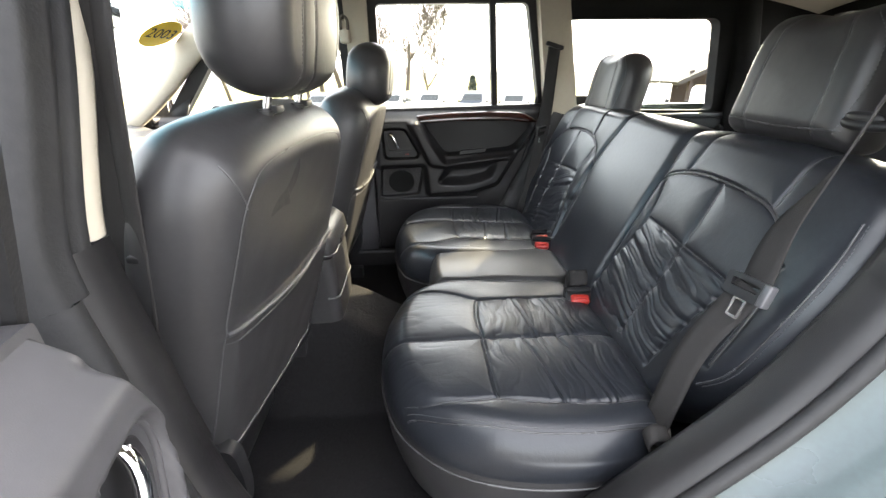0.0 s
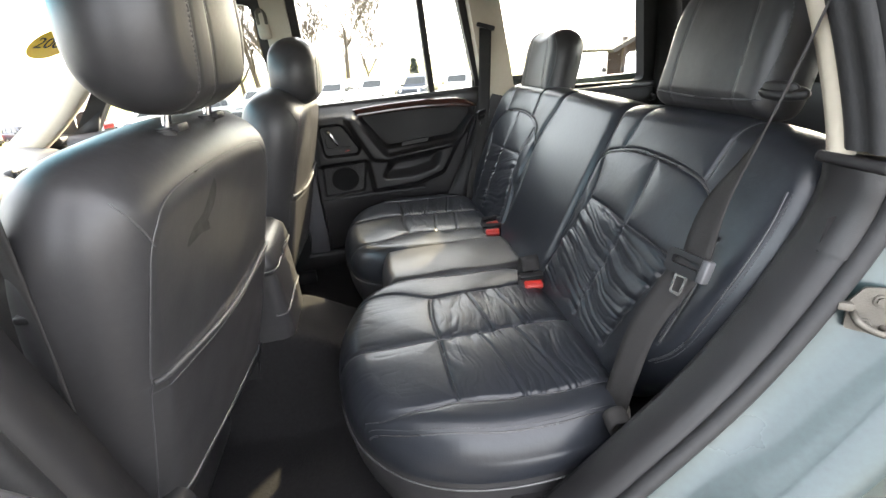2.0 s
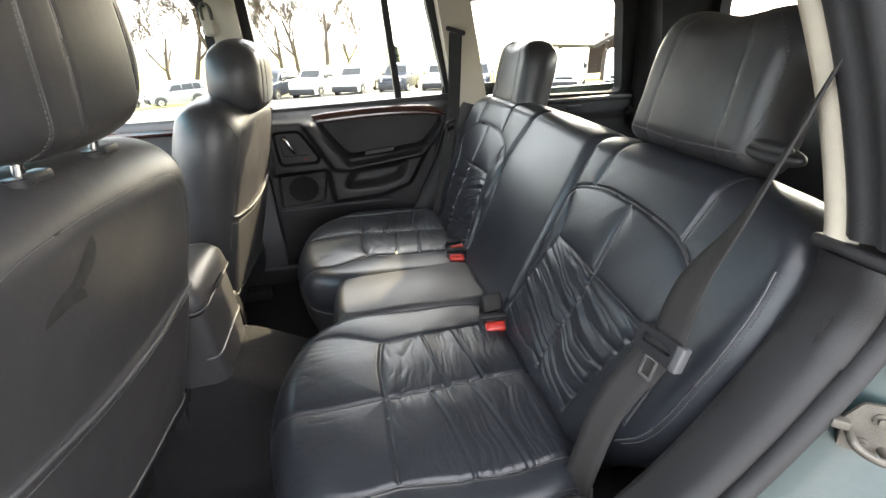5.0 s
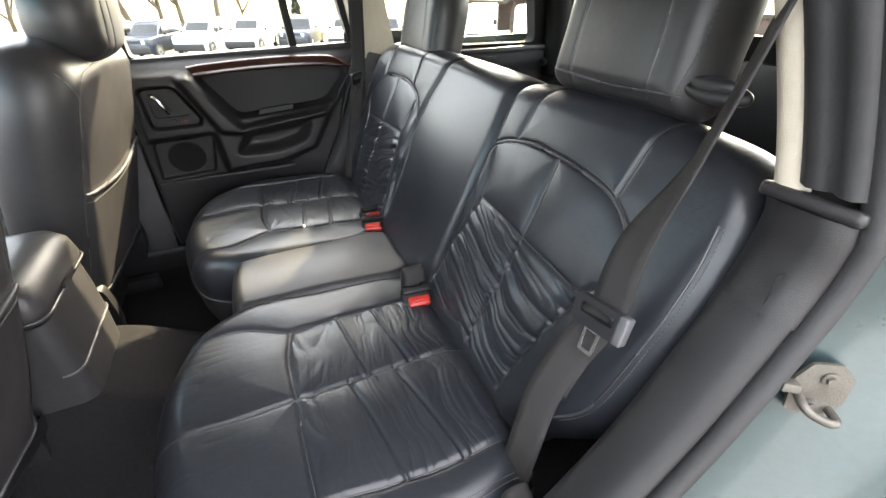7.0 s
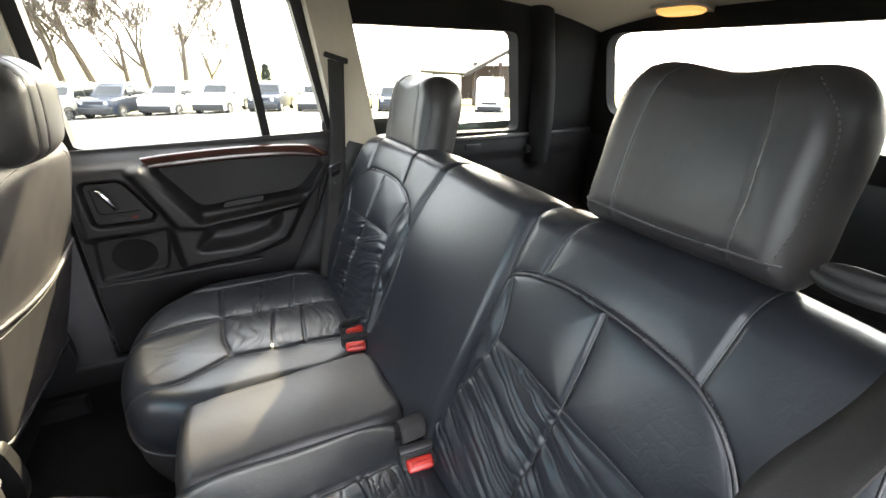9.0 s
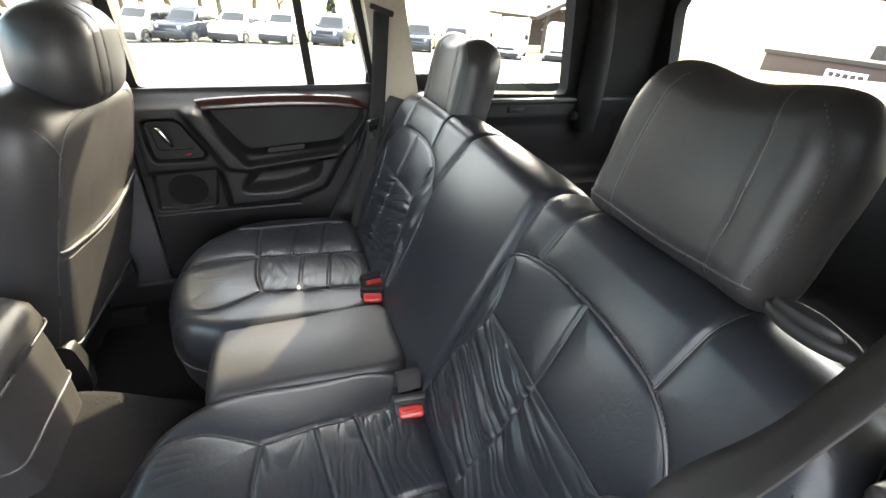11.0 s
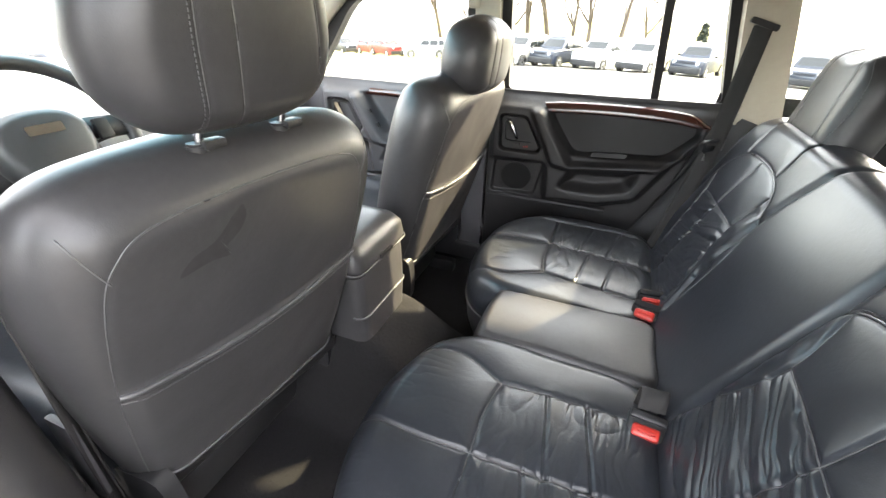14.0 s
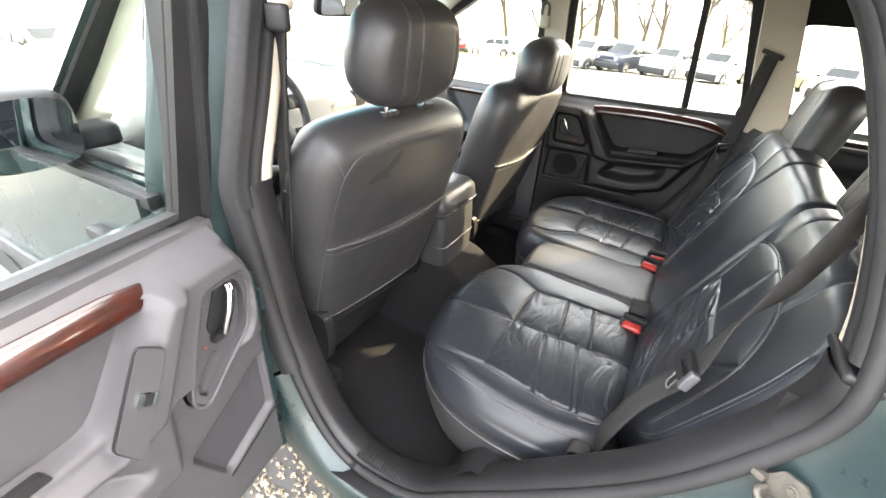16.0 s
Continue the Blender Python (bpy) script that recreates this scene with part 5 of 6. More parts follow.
    for k in (-0.065, 0.065):
        tube("post", [tuple(askew @ Vector((hx - 0.008, yc + k, hz - 0.09))), tuple(askew @ Vector((hx - 0.03, yc + k, 1.20)))], 0.006, CHROME, ob, 10, label="chrome headrest post")
        part("post_collar", merged(cyl(0.016, 0.012, askew @ pose(hx - 0.022, yc + k, 1.238), 16, 0.003), box((0.02, 0.03, 0.012), bevel=0.004, m=askew @ pose(hx - 0.010, yc + k + 0.012, 1.242))), BLACK, ob, "black post collar")
    return ob


SCUFF = surface("scuffed_leather", (0.011, 0.0108, 0.0115), 0.6, vary=0.5, big=60)
front_seat(-1, "black leather driver seat with rear pocket and a scuff mark", -0.285, -0.380, -7)
front_seat(1, "black leather front passenger seat with rear pocket", -0.225, 0.425, -3)

# ---- belts and buckles ----
def buckle(at, turn, label):
    """A red-button seat belt buckle on a short stalk."""
    ob = thing("belt_buckle", label, "seat belt buckle", "belt buckles", at=(at[0], at[1], at[2] - 0.06))
    M = Matrix.Translation(at) @ pose(0, 0, 0, 0, 0, turn) @ pose(0, 0, 0, 0, -32, 0) @ Matrix.Diagonal((1.22, 1.22, 1.22, 1))
    part("body", box((0.038, 0.054, 0.075), bevel=0.009, seg=3, m=M @ Matrix.Translation((0, 0, -0.030))), BLACK, ob)
    part("release_button", box((0.019, 0.038, 0.014), bevel=0.0055, seg=3, m=M @ Matrix.Translation((-0.012, 0, 0.008))), RED, ob, "red release button")
    part("button_groove", box((0.004, 0.026, 0.004), bevel=0.001, seg=1, m=M @ Matrix.Translation((-0.012, 0, 0.0155))), RED, ob)
    part("slot_rim", box((0.012, 0.050, 0.014), bevel=0.003, seg=2, m=M @ Matrix.Translation((0.010, 0, 0.007))), BLACK, ob)
    part("stalk", box((0.012, 0.04, 0.09), bevel=0.004, m=M @ Matrix.Translation((0.004, 0, -0.10))), WEBBING, ob, "webbing stalk")
    return ob


buckle((0.438, -0.212, 0.748), 84, "black belt buckle with a red button between seat cushions")
buckle((0.440, 0.150, 0.748), 78, "black belt buckle with a red button beside its twin")
buckle((0.452, 0.205, 0.752), 94, "black belt buckle with a red button beside its twin")
tongue_loop = thing("belt_strap", "short dark webbing strap looped behind the near buckle", "seat belt", at=(0.48, -0.20, 0.74))
strap("webbing", spline([(0.44, -0.160, 0.720), (0.44, -0.166, 0.782), (0.44, -0.178, 0.806), (0.44, -0.194, 0.802), (0.44, -0.200, 0.775)], 5), np.tile([1.0, 0.05, 0], (21, 1)), 0.046, 0.003, WEBBING, tongue_loop)


BRIGHT = surface("bright_steel", (0.42, 0.41, 0.40), 0.30, metal=0.85, vary=0.1)
TRIM_LIGHT = surface("light_grey_plastic", (0.06, 0.06, 0.064), 0.4, vary=0.12)


def tongue(ob, at, M):
    M = Matrix.Translation(at) @ M @ Matrix.Diagonal((0.88, 0.88, 0.88, 1))
    fr = plate(rounded([(-0.036, -0.020), (0.036, -0.020), (0.040, 0.020), (-0.040, 0.020)], 0.008), [rounded([(-0.026, -0.004), (0.026, -0.004), (0.027, 0.011), (-0.027, 0.011)], 0.004)], lambda u, v, d: tuple(M @ Vector((u, v, d - 0.006))), 0.012)
    part("tongue_grip", fr, BLACK, ob, "black plastic tongue grip")
    part("grip_end", box((0.014, 0.040, 0.018), bevel=0.004, seg=3, m=M @ Matrix.Translation((0.038, 0, 0))), TRIM_LIGHT, ob)
    part("tongue_blade", plate(rounded([(-0.012, -0.056), (0.012, -0.056), (0.013, -0.018), (-0.013, -0.018)], 0.005), [rounded([(-0.0078, -0.051), (0.0078, -0.051), (0.0085, -0.024), (-0.0085, -0.024)], 0.002)], lambda u, v, d: tuple(M @ Vector((u, v, d - 0.0012))), 0.0025), BRIGHT, ob, "steel tongue blade")


near_belt = thing("seat_belt", "black seat belt with tongue hanging across the near seat back", "seat belt", "seat belts", at=(0.42, -0.62, 0.64))
TP = np.array([0.528, -0.632, 0.992])
up_line = spline([tuple(TP), (0.545, -0.632, 1.08), (0.574, -0.653, 1.18), (0.602, -0.670, 1.32), (0.625, -0.684, 1.455)], 8)
k = np.linspace(0, 1, len(up_line))[:, None]
wd = (1 - ease(k - 0.32, 0.5)) * np.array([[-0.10, 0.99, 0.05]]) + ease(k - 0.32, 0.5) * np.array([[0.77, 0.64, 0.0]])
strap("shoulder_webbing", up_line, wd, 0.047, 0.0025, WEBBING, near_belt)
low_line = spline([tuple(TP + np.array([-0.004, 0, 0.0])), (0.478, -0.612, 0.88), (0.448, -0.618, 0.79), (0.430, -0.622, 0.70), (0.430, -0.622, 0.62)], 6)
strap("lap_webbing", low_line, np.tile([0.35, -0.93, 0.0], (len(low_line), 1)), 0.047, 0.0025, WEBBING, near_belt)
tongue(near_belt, tuple(TP + np.array([-0.012, 0.0, 0.0])), Matrix(((0.14, 0.33, -0.93, 0), (-0.98, 0.10, -0.14, 0), (0.06, 0.93, 0.34, 0), (0, 0, 0, 1))))
part("guide", box((0.05, 0.018, 0.03), (0.627, -0.678, 1.462), 0.006), TAN, near_belt, "tan belt guide")
loop = thing("pull_loop", "black webbing pull loop at the cushion's outer edge", "strap", at=(0.40, -0.655, 0.68))
strap("loop", spline([(0.43, -0.650, 0.690), (0.405, -0.660, 0.712), (0.392, -0.665, 0.735), (0.402, -0.668, 0.752), (0.425, -0.667, 0.745), (0.432, -0.660, 0.715)], 5), np.tile([0.1, 1.0, 0.25], (26, 1)), 0.028, 0.004, WEBBING, loop)

far_belt = thing("seat_belt", "black seat belt hanging from the far tan pillar", "seat belt", "seat belts", at=(0.47, 0.60, 0.68))
fl = spline([(0.588, 0.674, 1.372), (0.580, 0.668, 1.26), (0.571, 0.660, 1.15), (0.560, 0.650, 1.065), (0.53, 0.63, 0.93), (0.50, 0.60, 0.82), (0.472, 0.575, 0.72)], 6)
strap("webbing", fl, np.tile([0.90, -0.38, 0.1], (len(fl), 1)), 0.047, 0.0025, WEBBING, far_belt)
tongue(far_belt, (0.554, 0.640, 1.055), Matrix(((0.80, 0.12, -0.58, 0), (0.58, -0.05, 0.81, 0), (0.07, 0.98, 0.05, 0), (0, 0, 0, 1))))
part("guide", plate(rounded([(-0.036, 0.012), (-0.032, 0.026), (0.036, 0.006), (0.032, -0.010)], 0.005), [], lambda u, v, d: (0.588 + u, 0.664 + d, 1.368 + v), 0.03), BLACK, far_belt, "black belt guide")

front_belt = thing("seat_belt", "black seat belt hanging beside the driver seat", "seat belt", "seat belts", at=(-0.350, -0.68, 0.60))
bl = spline([(-0.262, -0.668, 1.42), (-0.285, -0.664, 1.30), (-0.305, -0.658, 1.18), (-0.325, -0.652, 1.05), (-0.345, -0.648, 0.92), (-0.358, -0.645, 0.75), (-0.362, -0.64, 0.60)], 5)
strap("webbing", bl, np.tile([0.75, -0.55, 0.0], (len(bl), 1)), 0.047, 0.0028, WEBBING, front_belt)
bl2 = bl + np.array([-0.022, 0.012, 0.0])
strap("webbing_return", bl2, np.tile([0.9, -0.2, 0.0], (len(bl), 1)), 0.047, 0.0028, WEBBING, front_belt)
part("guide_loop", merged(box((0.05, 0.02, 0.045), (-0.262, -0.678, 1.43), 0.010, 3), cyl(0.016, 0.02, pose(-0.262, -0.672, 1.468, 90), 16, 0.003)), BLACK, front_belt, "black belt guide loop")
part("height_adjuster", box((0.045, 0.03, 0.10), (-0.262, -0.668, 1.49), 0.014, 3), TAN, front_belt, "tan height adjuster")
part("belt_hook", box((0.034, 0.014, 0.010), m=pose(-0.315, -0.655, 1.080, 0, 8, 0), bevel=0.004, seg=3), BLACK, front_belt, "small black belt hook")
part("belt_slot", box((0.05, 0.012, 0.16), (-0.365, -0.655, 0.80), 0.005), TRIM_GREY, wall_west)

far_front_belt = thing("belt_adjuster", "tan belt height adjuster on the far centre pillar", "belt adjuster", at=(-0.23, 0.72, 1.42))
part("slider", box((0.045, 0.03, 0.085), (-0.232, 0.705, 1.435), 0.014, 3), TAN, far_front_belt)
tube("guide_loop", spline([(-0.245, 0.692, 1.44), (-0.245, 0.690, 1.475), (-0.232, 0.690, 1.488), (-0.219, 0.690, 1.475), (-0.219, 0.692, 1.44)], 4), 0.006, STEEL, far_front_belt, 8)

# ---- centre console ----
console = thing("centre_console", "black leather-wrapped centre console with armrest lid", "console", at=(-0.5, 0.0, 0.45))


def con_ring(z, x1, w, r=0.03, x0=-0.62):
    return [(x, y - 0.03) for x, y in rounded([(x0, -w), (x1, -w), (x1, w), (x0, w)], r, 5)]


G = np.array([[(x, y, z) for x, y in con_ring(z, x1, w)] for z, x1, w in ((0.47, -0.195, 0.095), (0.66, -0.190, 0.108), (0.73, -0.190, 0.114), (0.80, -0.192, 0.117), (0.845, -0.196, 0.118))])
grid_part("console_body", G, LEATHER_SMOOTH, console, "black leather console body", closed_u=True)
lid = [(z, x1, w) for z, x1, w in ((0.846, -0.206, 0.110), (0.850, -0.192, 0.122), (0.872, -0.188, 0.125), (0.902, -0.194, 0.124), (0.922, -0.212, 0.114), (0.932, -0.245, 0.085), (0.934, -0.31, 0.035))]
G = np.array([[(x, y, z) for x, y in con_ring(z, x1, w, 0.035)] for z, x1, w in lid])
G = np.concatenate([G, G[-1:] * np.array([0.0, 0.0, 1.0]) + np.array([-0.45, -0.03, 0.0005])], 0)
grid_part("armrest_lid", G, LEATHER_SMOOTH, console, "padded armrest lid", closed_u=True)
for z, x1, w, r in ((0.731, -0.1885, 0.1155, 0.0026), (0.860, -0.1875, 0.1255, 0.0022)):
    ring = con_ring(z, x1, w, 0.03)
    ring = [p for p in ring if p[0] > -0.55]
    tube("welt", [(x, y, z) for x, y in ring], r, PIPING, console, 8, label="welt seam")
part("lid_latch", box((0.006, 0.06, 0.012), (-0.184, -0.03, 0.868), 0.002), BLACK, console)
part("console_front", box((0.62, 0.20, 0.24), (-0.92, 0, 0.62), 0.02), TRIM, console, "charcoal gear console")
tube("gear_lever", [(-0.86, -0.02, 0.72), (-0.84, -0.02, 0.86)], 0.012, BLACK, console, 10)
part("gear_knob", box((0.05, 0.04, 0.07), (-0.838, -0.02, 0.885), 0.018, 4), LEATHER_SMOOTH, console)

# ---- dashboard ----
DASH = surface("grey_dash_plastic", (0.095, 0.092, 0.088), 0.55, grain=0.3, scale=700, vary=0.1, big=5)
dashboard = thing("dashboard", "grey moulded dashboard with wood strip, vents and radio", "dashboard", at=(-1.4, 0, 0.6))
prof = spline([(-1.74, 1.045), (-1.55, 1.075), (-1.36, 1.078), (-1.23, 1.060), (-1.165, 1.030), (-1.150, 0.985), (-1.165, 0.93), (-1.185, 0.86), (-1.24, 0.72), (-1.34, 0.60)], 4)
yy = np.linspace(-0.745, 0.745, 60)
G = np.array([[(x + 0.10 * (abs(y) / 0.75) ** 4 * -0.5, y, z + 0.035 * float(ease(np.array(0.24 - abs(y + 0.385)), 0.10)) * max(0, min(1, (z - 0.95) / 0.1))) for x, z in prof] for y in yy])
grid_part("dash_pad", G, DASH, dashboard, "grey moulded dash pad")
n = 30
ys = np.linspace(0.17, 0.70, n)
G = np.array([[(-1.153 - 0.006 * (k / 4) ** 2 + 0.0 - 0.05 * (abs(y) / 0.75) ** 4, y, 0.975 + 0.0055 * k) for k in range(-4, 5)] for y in ys])
grid_part("wood_strip", G, WOOD, dashboard, "burl wood dash strip", flip=True)
stack = part("radio_console", box((0.10, 0.30, 0.36), m=pose(-1.145, 0.03, 0.88, 0, -14, 0), bevel=0.02, seg=3), DASH, dashboard, "grey centre stack")
part("radio", box((0.02, 0.19, 0.055), m=pose(-1.088, 0.03, 0.945, 0, -14, 0), bevel=0.004), BLACK, stack, "black radio")
for i in range(6):
    part("radio_button", box((0.012, 0.018, 0.009), m=pose(-1.079, -0.035 + 0.026 * i, 0.932, 0, -14, 0), bevel=0.002), TRIM_GREY, stack)
for yk in (-0.045, 0.105):
    part("knob", cyl(0.012, 0.016, pose(-1.078, yk, 0.955, 0, 76, 0), 16, 0.003), BLACK, stack)
for yk, zk, nn in ((-0.035, 1.008, 5), (0.095, 1.008, 5)):
    vent = part("air_vent", box((0.02, 0.105, 0.052), m=pose(-1.078 - 0.012, yk, zk - 0.122, 0, -14, 0), bevel=0.006), BLACK, dashboard, "black air vent")
    for i in range(nn):
        part("slat", box((0.016, 0.095, 0.003), m=pose(-1.080, yk, zk - 0.142 + 0.010 * i, 0, 10, 0), bevel=0.001, seg=1), TRIM, vent)
for yk in (0.40, 0.665, -0.66):
    vent = part("air_vent", box((0.03, 0.075, 0.075), m=pose(-1.172, yk, 1.015 if yk > 0 else 1.0, 0, -12, 0), bevel=0.012, seg=3), BLACK, dashboard, "black air vent")
    for i in range(6):
        part("slat", box((0.012, 0.004, 0.062), m=pose(-1.156, yk - 0.027 + 0.011 * i, 1.015 if yk > 0 else 1.0, 0, -12, 0), bevel=0.001, seg=1), TRIM_GREY, vent)
part("instrument_face", box((0.02, 0.30, 0.10), m=pose(-1.205, -0.385, 1.06, 0, -20, 0), bevel=0.02, seg=3), BLACK, dashboard, "black instrument face")
for yk, r in ((-0.46, 0.040), (-0.37, 0.045), (-0.29, 0.030)):
    part("dial", cyl(r, 0.008, pose(-1.19, yk, 1.062, 0, 70, 0), 28, 0.002), TRIM_GREY, dashboard, "round instrument dial")

dashboard.location += Vector((0.17, 0.0, 0.03))

wheel = thing("steering_wheel", "grey leather steering wheel with padded hub", "steering wheel", at=(-0.77, -0.345, 1.06))
SW = pose(-0.765, -0.345, 1.125, 0, 68, 0)
WHEEL = surface("grey_wheel_leather", (0.034, 0.035, 0.036), 0.42, grain=0.2, scale=500, vary=0.12)
ang = np.linspace(0, 2 * np.pi, 64, endpoint=False)
rim = np.array([tuple(SW @ Vector((0.174 * math.cos(a), 0.178 * math.sin(a), 0))) for a in ang])
tube("rim", rim, 0.0155, WHEEL, wheel, 14, True)
hub = Pillow([(-0.085, 0), (-0.075, 0.055), (-0.04, 0.088), (0.02, 0.085), (0.075, 0.055), (0.095, 0.0), (0.075, -0.055), (0.02, -0.085), (-0.04, -0.088), (-0.075, -0.055)], 0.06, 0.02, 0.012, 0.0, n=24)
hub.mesh("hub_pad", SW @ Matrix.Translation((0.0, 0, 0.0)), WHEEL, wheel, "padded wheel hub")
for a0, a1, x0 in ((78, 90, -0.02), (-78, -90, -0.02), (30, 38, 0.07), (-30, -38, 0.07)):
    a, b = radians(a0), radians(a1)
    p0 = SW @ Vector((x0 - 0.01, 0.07 * np.sign(a0), -0.008))
    p1 = SW @ Vector((0.176 * math.cos(b) + (x0 if abs(a0) > 60 else 0), 0.176 * math.sin(b), -0.004))
    strap("spoke", np.linspace(p0, p1, 6), np.tile(np.array((SW.to_3x3() @ Vector((1, 0, 0)))[:]), (6, 1)), 0.045, 0.018, WHEEL, wheel)
for sg in (-1, 1):
    part("wheel_switch", box((0.045, 0.030, 0.012), bevel=0.004, m=SW @ Matrix.Translation((-0.02, 0.115 * sg, 0.010))), BLACK, wheel, "black switch pad")
badge = plate(rounded([(-0.009, -0.032), (0.009, -0.032), (0.009, 0.032), (-0.009, 0.032)], 0.004), [], lambda u, v, d: tuple(SW @ Vector((-0.036 + u, v, 0.0405 + d))), 0.002)
part("badge", badge, CHROME, wheel, "plain silver badge shape")
tube("column_stalk", [tuple(SW @ Vector((0.0, 0.06, -0.07))), tuple(SW @ Vector((-0.02, 0.20, -0.06)))], 0.008, BLACK, wheel, 10)
part("column_cowl", cyl(0.055, 0.20, SW @ Matrix.Translation((0.01, 0, -0.13)), 20, 0.01), TRIM, wheel, "charcoal column cowl")

# ---- overhead and screen ----
rear_mirror = thing("rear_view_mirror", "black rear view mirror below the roof", "mirror", at=(-0.74, 0.02, 1.47))
mp = Pillow([(-0.125, 0.0), (-0.115, 0.028), (-0.06, 0.034), (0.06, 0.034), (0.115, 0.028), (0.125, 0.0), (0.115, -0.028), (0.06, -0.034), (-0.06, -0.034), (-0.115, -0.028)], 0.03, 0.012, n=16)
mp.mesh("housing", pose(-0.745, 0.03, 1.435) @ Matrix(((0, 0.2, 0.98, 0), (1, 0, 0, 0), (0, 0.98, -0.2, 0), (0, 0, 0, 1))), BLACK, rear_mirror)
MIRROR = surface("mirror_glass", (0.85, 0.87, 0.88), 0.02, metal=1.0, vary=0.01, rvary=0.0)
part("mirror_glass", plate(rounded([(-0.112, -0.026), (0.112, -0.026), (0.112, 0.026), (-0.112, 0.026)], 0.018), [], lambda u, v, d: (-0.7285 + 0.2 * v + d, 0.03 + u, 1.432 + v * 0.98), 0.002), MIRROR, rear_mirror, "mirror glass", smooth=False)
tube("stem", [(-0.755, 0.03, 1.44), (-0.79, 0.03, 1.48), (-0.80, 0.03, 1.50)], 0.008, BLACK, rear_mirror, 8)
overhead = thing("overhead_console", "tan overhead console with map lamps", "overhead console", at=(-0.45, 0, 1.59))
part("housing", box((0.34, 0.26, 0.035), (-0.46, 0.0, 1.590), 0.015, 3), TAN, overhead)
part("display", box((0.06, 0.12, 0.012), (-0.34, 0.0, 1.568), 0.004), BLACK, overhead)
for sg in (-1, 1):
    part("map_lamp", box((0.06, 0.05, 0.010), (-0.48, 0.07 * sg, 1.568), 0.004), TRIM_GREY, overhead)
for sg in (-1, 1):
    visor = thing("sun_visor", "tan folded sun visor under the headliner", "sun visor", "sun visors", at=(-0.55, 0.38 * sg, 1.56))
    part("visor_panel", box((0.16, 0.40, 0.02), m=pose(-0.56, 0.38 * sg, 1.548, 0, -8, 0), bevel=0.008, seg=3), TAN, visor)
    tube("visor_rod", [(-0.63, 0.19 * sg, 1.537), (-0.63, 0.58 * sg, 1.537)], 0.005, STEEL, visor, 8)

sticker = thing("window_sticker", "yellow oval windscreen sticker with year figures", "sticker", at=(-1.07, 0.52, 1.47))
YELLOW = surface("yellow_vinyl", (0.80, 0.56, 0.02), 0.5, vary=0.06)
oval = [(0.086 * math.cos(a), 0.072 * math.sin(a)) for a in np.linspace(0, 2 * math.pi, 40, endpoint=False)]


def on_screen(u, v, d):
    x, y, z = screen(0.650 + u, 0.70 + v / 0.95)
    return (x + 0.010 + d, y, z - 0.006)


part("oval", plate(oval, [], on_screen, 0.001), YELLOW, sticker, smooth=False)
fc = bpy.data.curves.new("figures", "FONT")
fc.body, fc.size, fc.align_x, fc.align_y, fc.extrude = "2003", 0.068, "CENTER", "CENTER", 0.0004
fo = new("figures", fc)
dg = bpy.context.evaluated_depsgraph_get()
fm = bpy.data.meshes.new_from_object(fo.evaluated_get(dg))
bpy.data.objects.remove(fo)
for v in fm.vertices:
    x, y, z = on_screen(v.co.x, v.co.y, 0.003 + v.co.z)
    v.co = (x, y, z)
link("figures", fm, BLACK, sticker, "black year figures", smooth=False)

AMBER = glow_mat("lit_amber_lens", (1.0, 0.46, 0.12), 0.045)
lamp = thing("dome_lamp", "lit amber rear dome lamp in the headliner", "lamp", at=(1.60, 0.31, 1.53))
part("bezel", plate(rounded([(-0.045, -0.095), (0.045, -0.095), (0.045, 0.095), (-0.045, 0.095)], 0.035, 6), [], lambda u, v, d: (1.60 + u, 0.31 + v, 1.526 - 0.21 * u + d), 0.02), TAN, lamp, "tan lamp bezel")
lens = Pillow([(-0.032, -0.06), (-0.036, 0), (-0.032, 0.06), (0, 0.082), (0.032, 0.06), (0.036, 0), (0.032, -0.06), (0, -0.082)], 0.016, 0.012, 0.006, n=14)
lens.mesh("lens", pose(1.60, 0.31, 1.526, 0, 12, 0), AMBER, lamp, "glowing amber lens")


# ---- door mirrors ----
def door_mirror(s, label, x, y, z):
    ob = thing("door_mirror", label, "door mirror", "door mirrors", at=(x, y, z))
    m = Matrix(((0, 0, 1, x), (1, 0, 0, y), (0, 1, 0, z), (0, 0, 0, 1)))
    o = [(-0.105, -0.05), (-0.112, 0.02), (-0.095, 0.072), (-0.03, 0.086), (0.06, 0.082), (0.098, 0.055), (0.104, 0.0), (0.095, -0.055), (0.05, -0.074), (-0.06, -0.074)]
    o = [(a * -s * 0.85, b * 0.95) for a, b in o]
    p = Pillow(o, 0.10, 0.03, -0.012, 0.035, n=24)
    p.mesh("housing", m, BLACK, ob, "black mirror housing")
    g = [(a * 0.86, b * 0.84) for a, b in spline(o, 4, True)]
    part("mirror_glass", plate(g, [], lambda u, v, d: (x + 0.044 + 0.05 * u * s + d, y + u, z + v), 0.003), MIRROR, ob, "mirror glass", smooth=False)
    part("mirror_arm", box((0.07, 0.13, 0.05), (x - 0.02, y - 0.10 * s, z - 0.03), 0.015, 3), BLACK, ob)


door_mirror(-1, "black driver door mirror on the closed front door", -0.70, -0.945, 1.205)
door_mirror(1, "black passenger door mirror outside the far window", -1.10, 0.955, 1.125)

# ---- front passenger door's inside ----
FX0 = -0.725
def front_put(x, d, z):
    return (x + FX0 - 0.02, 0.790 - d, z - 0.008)


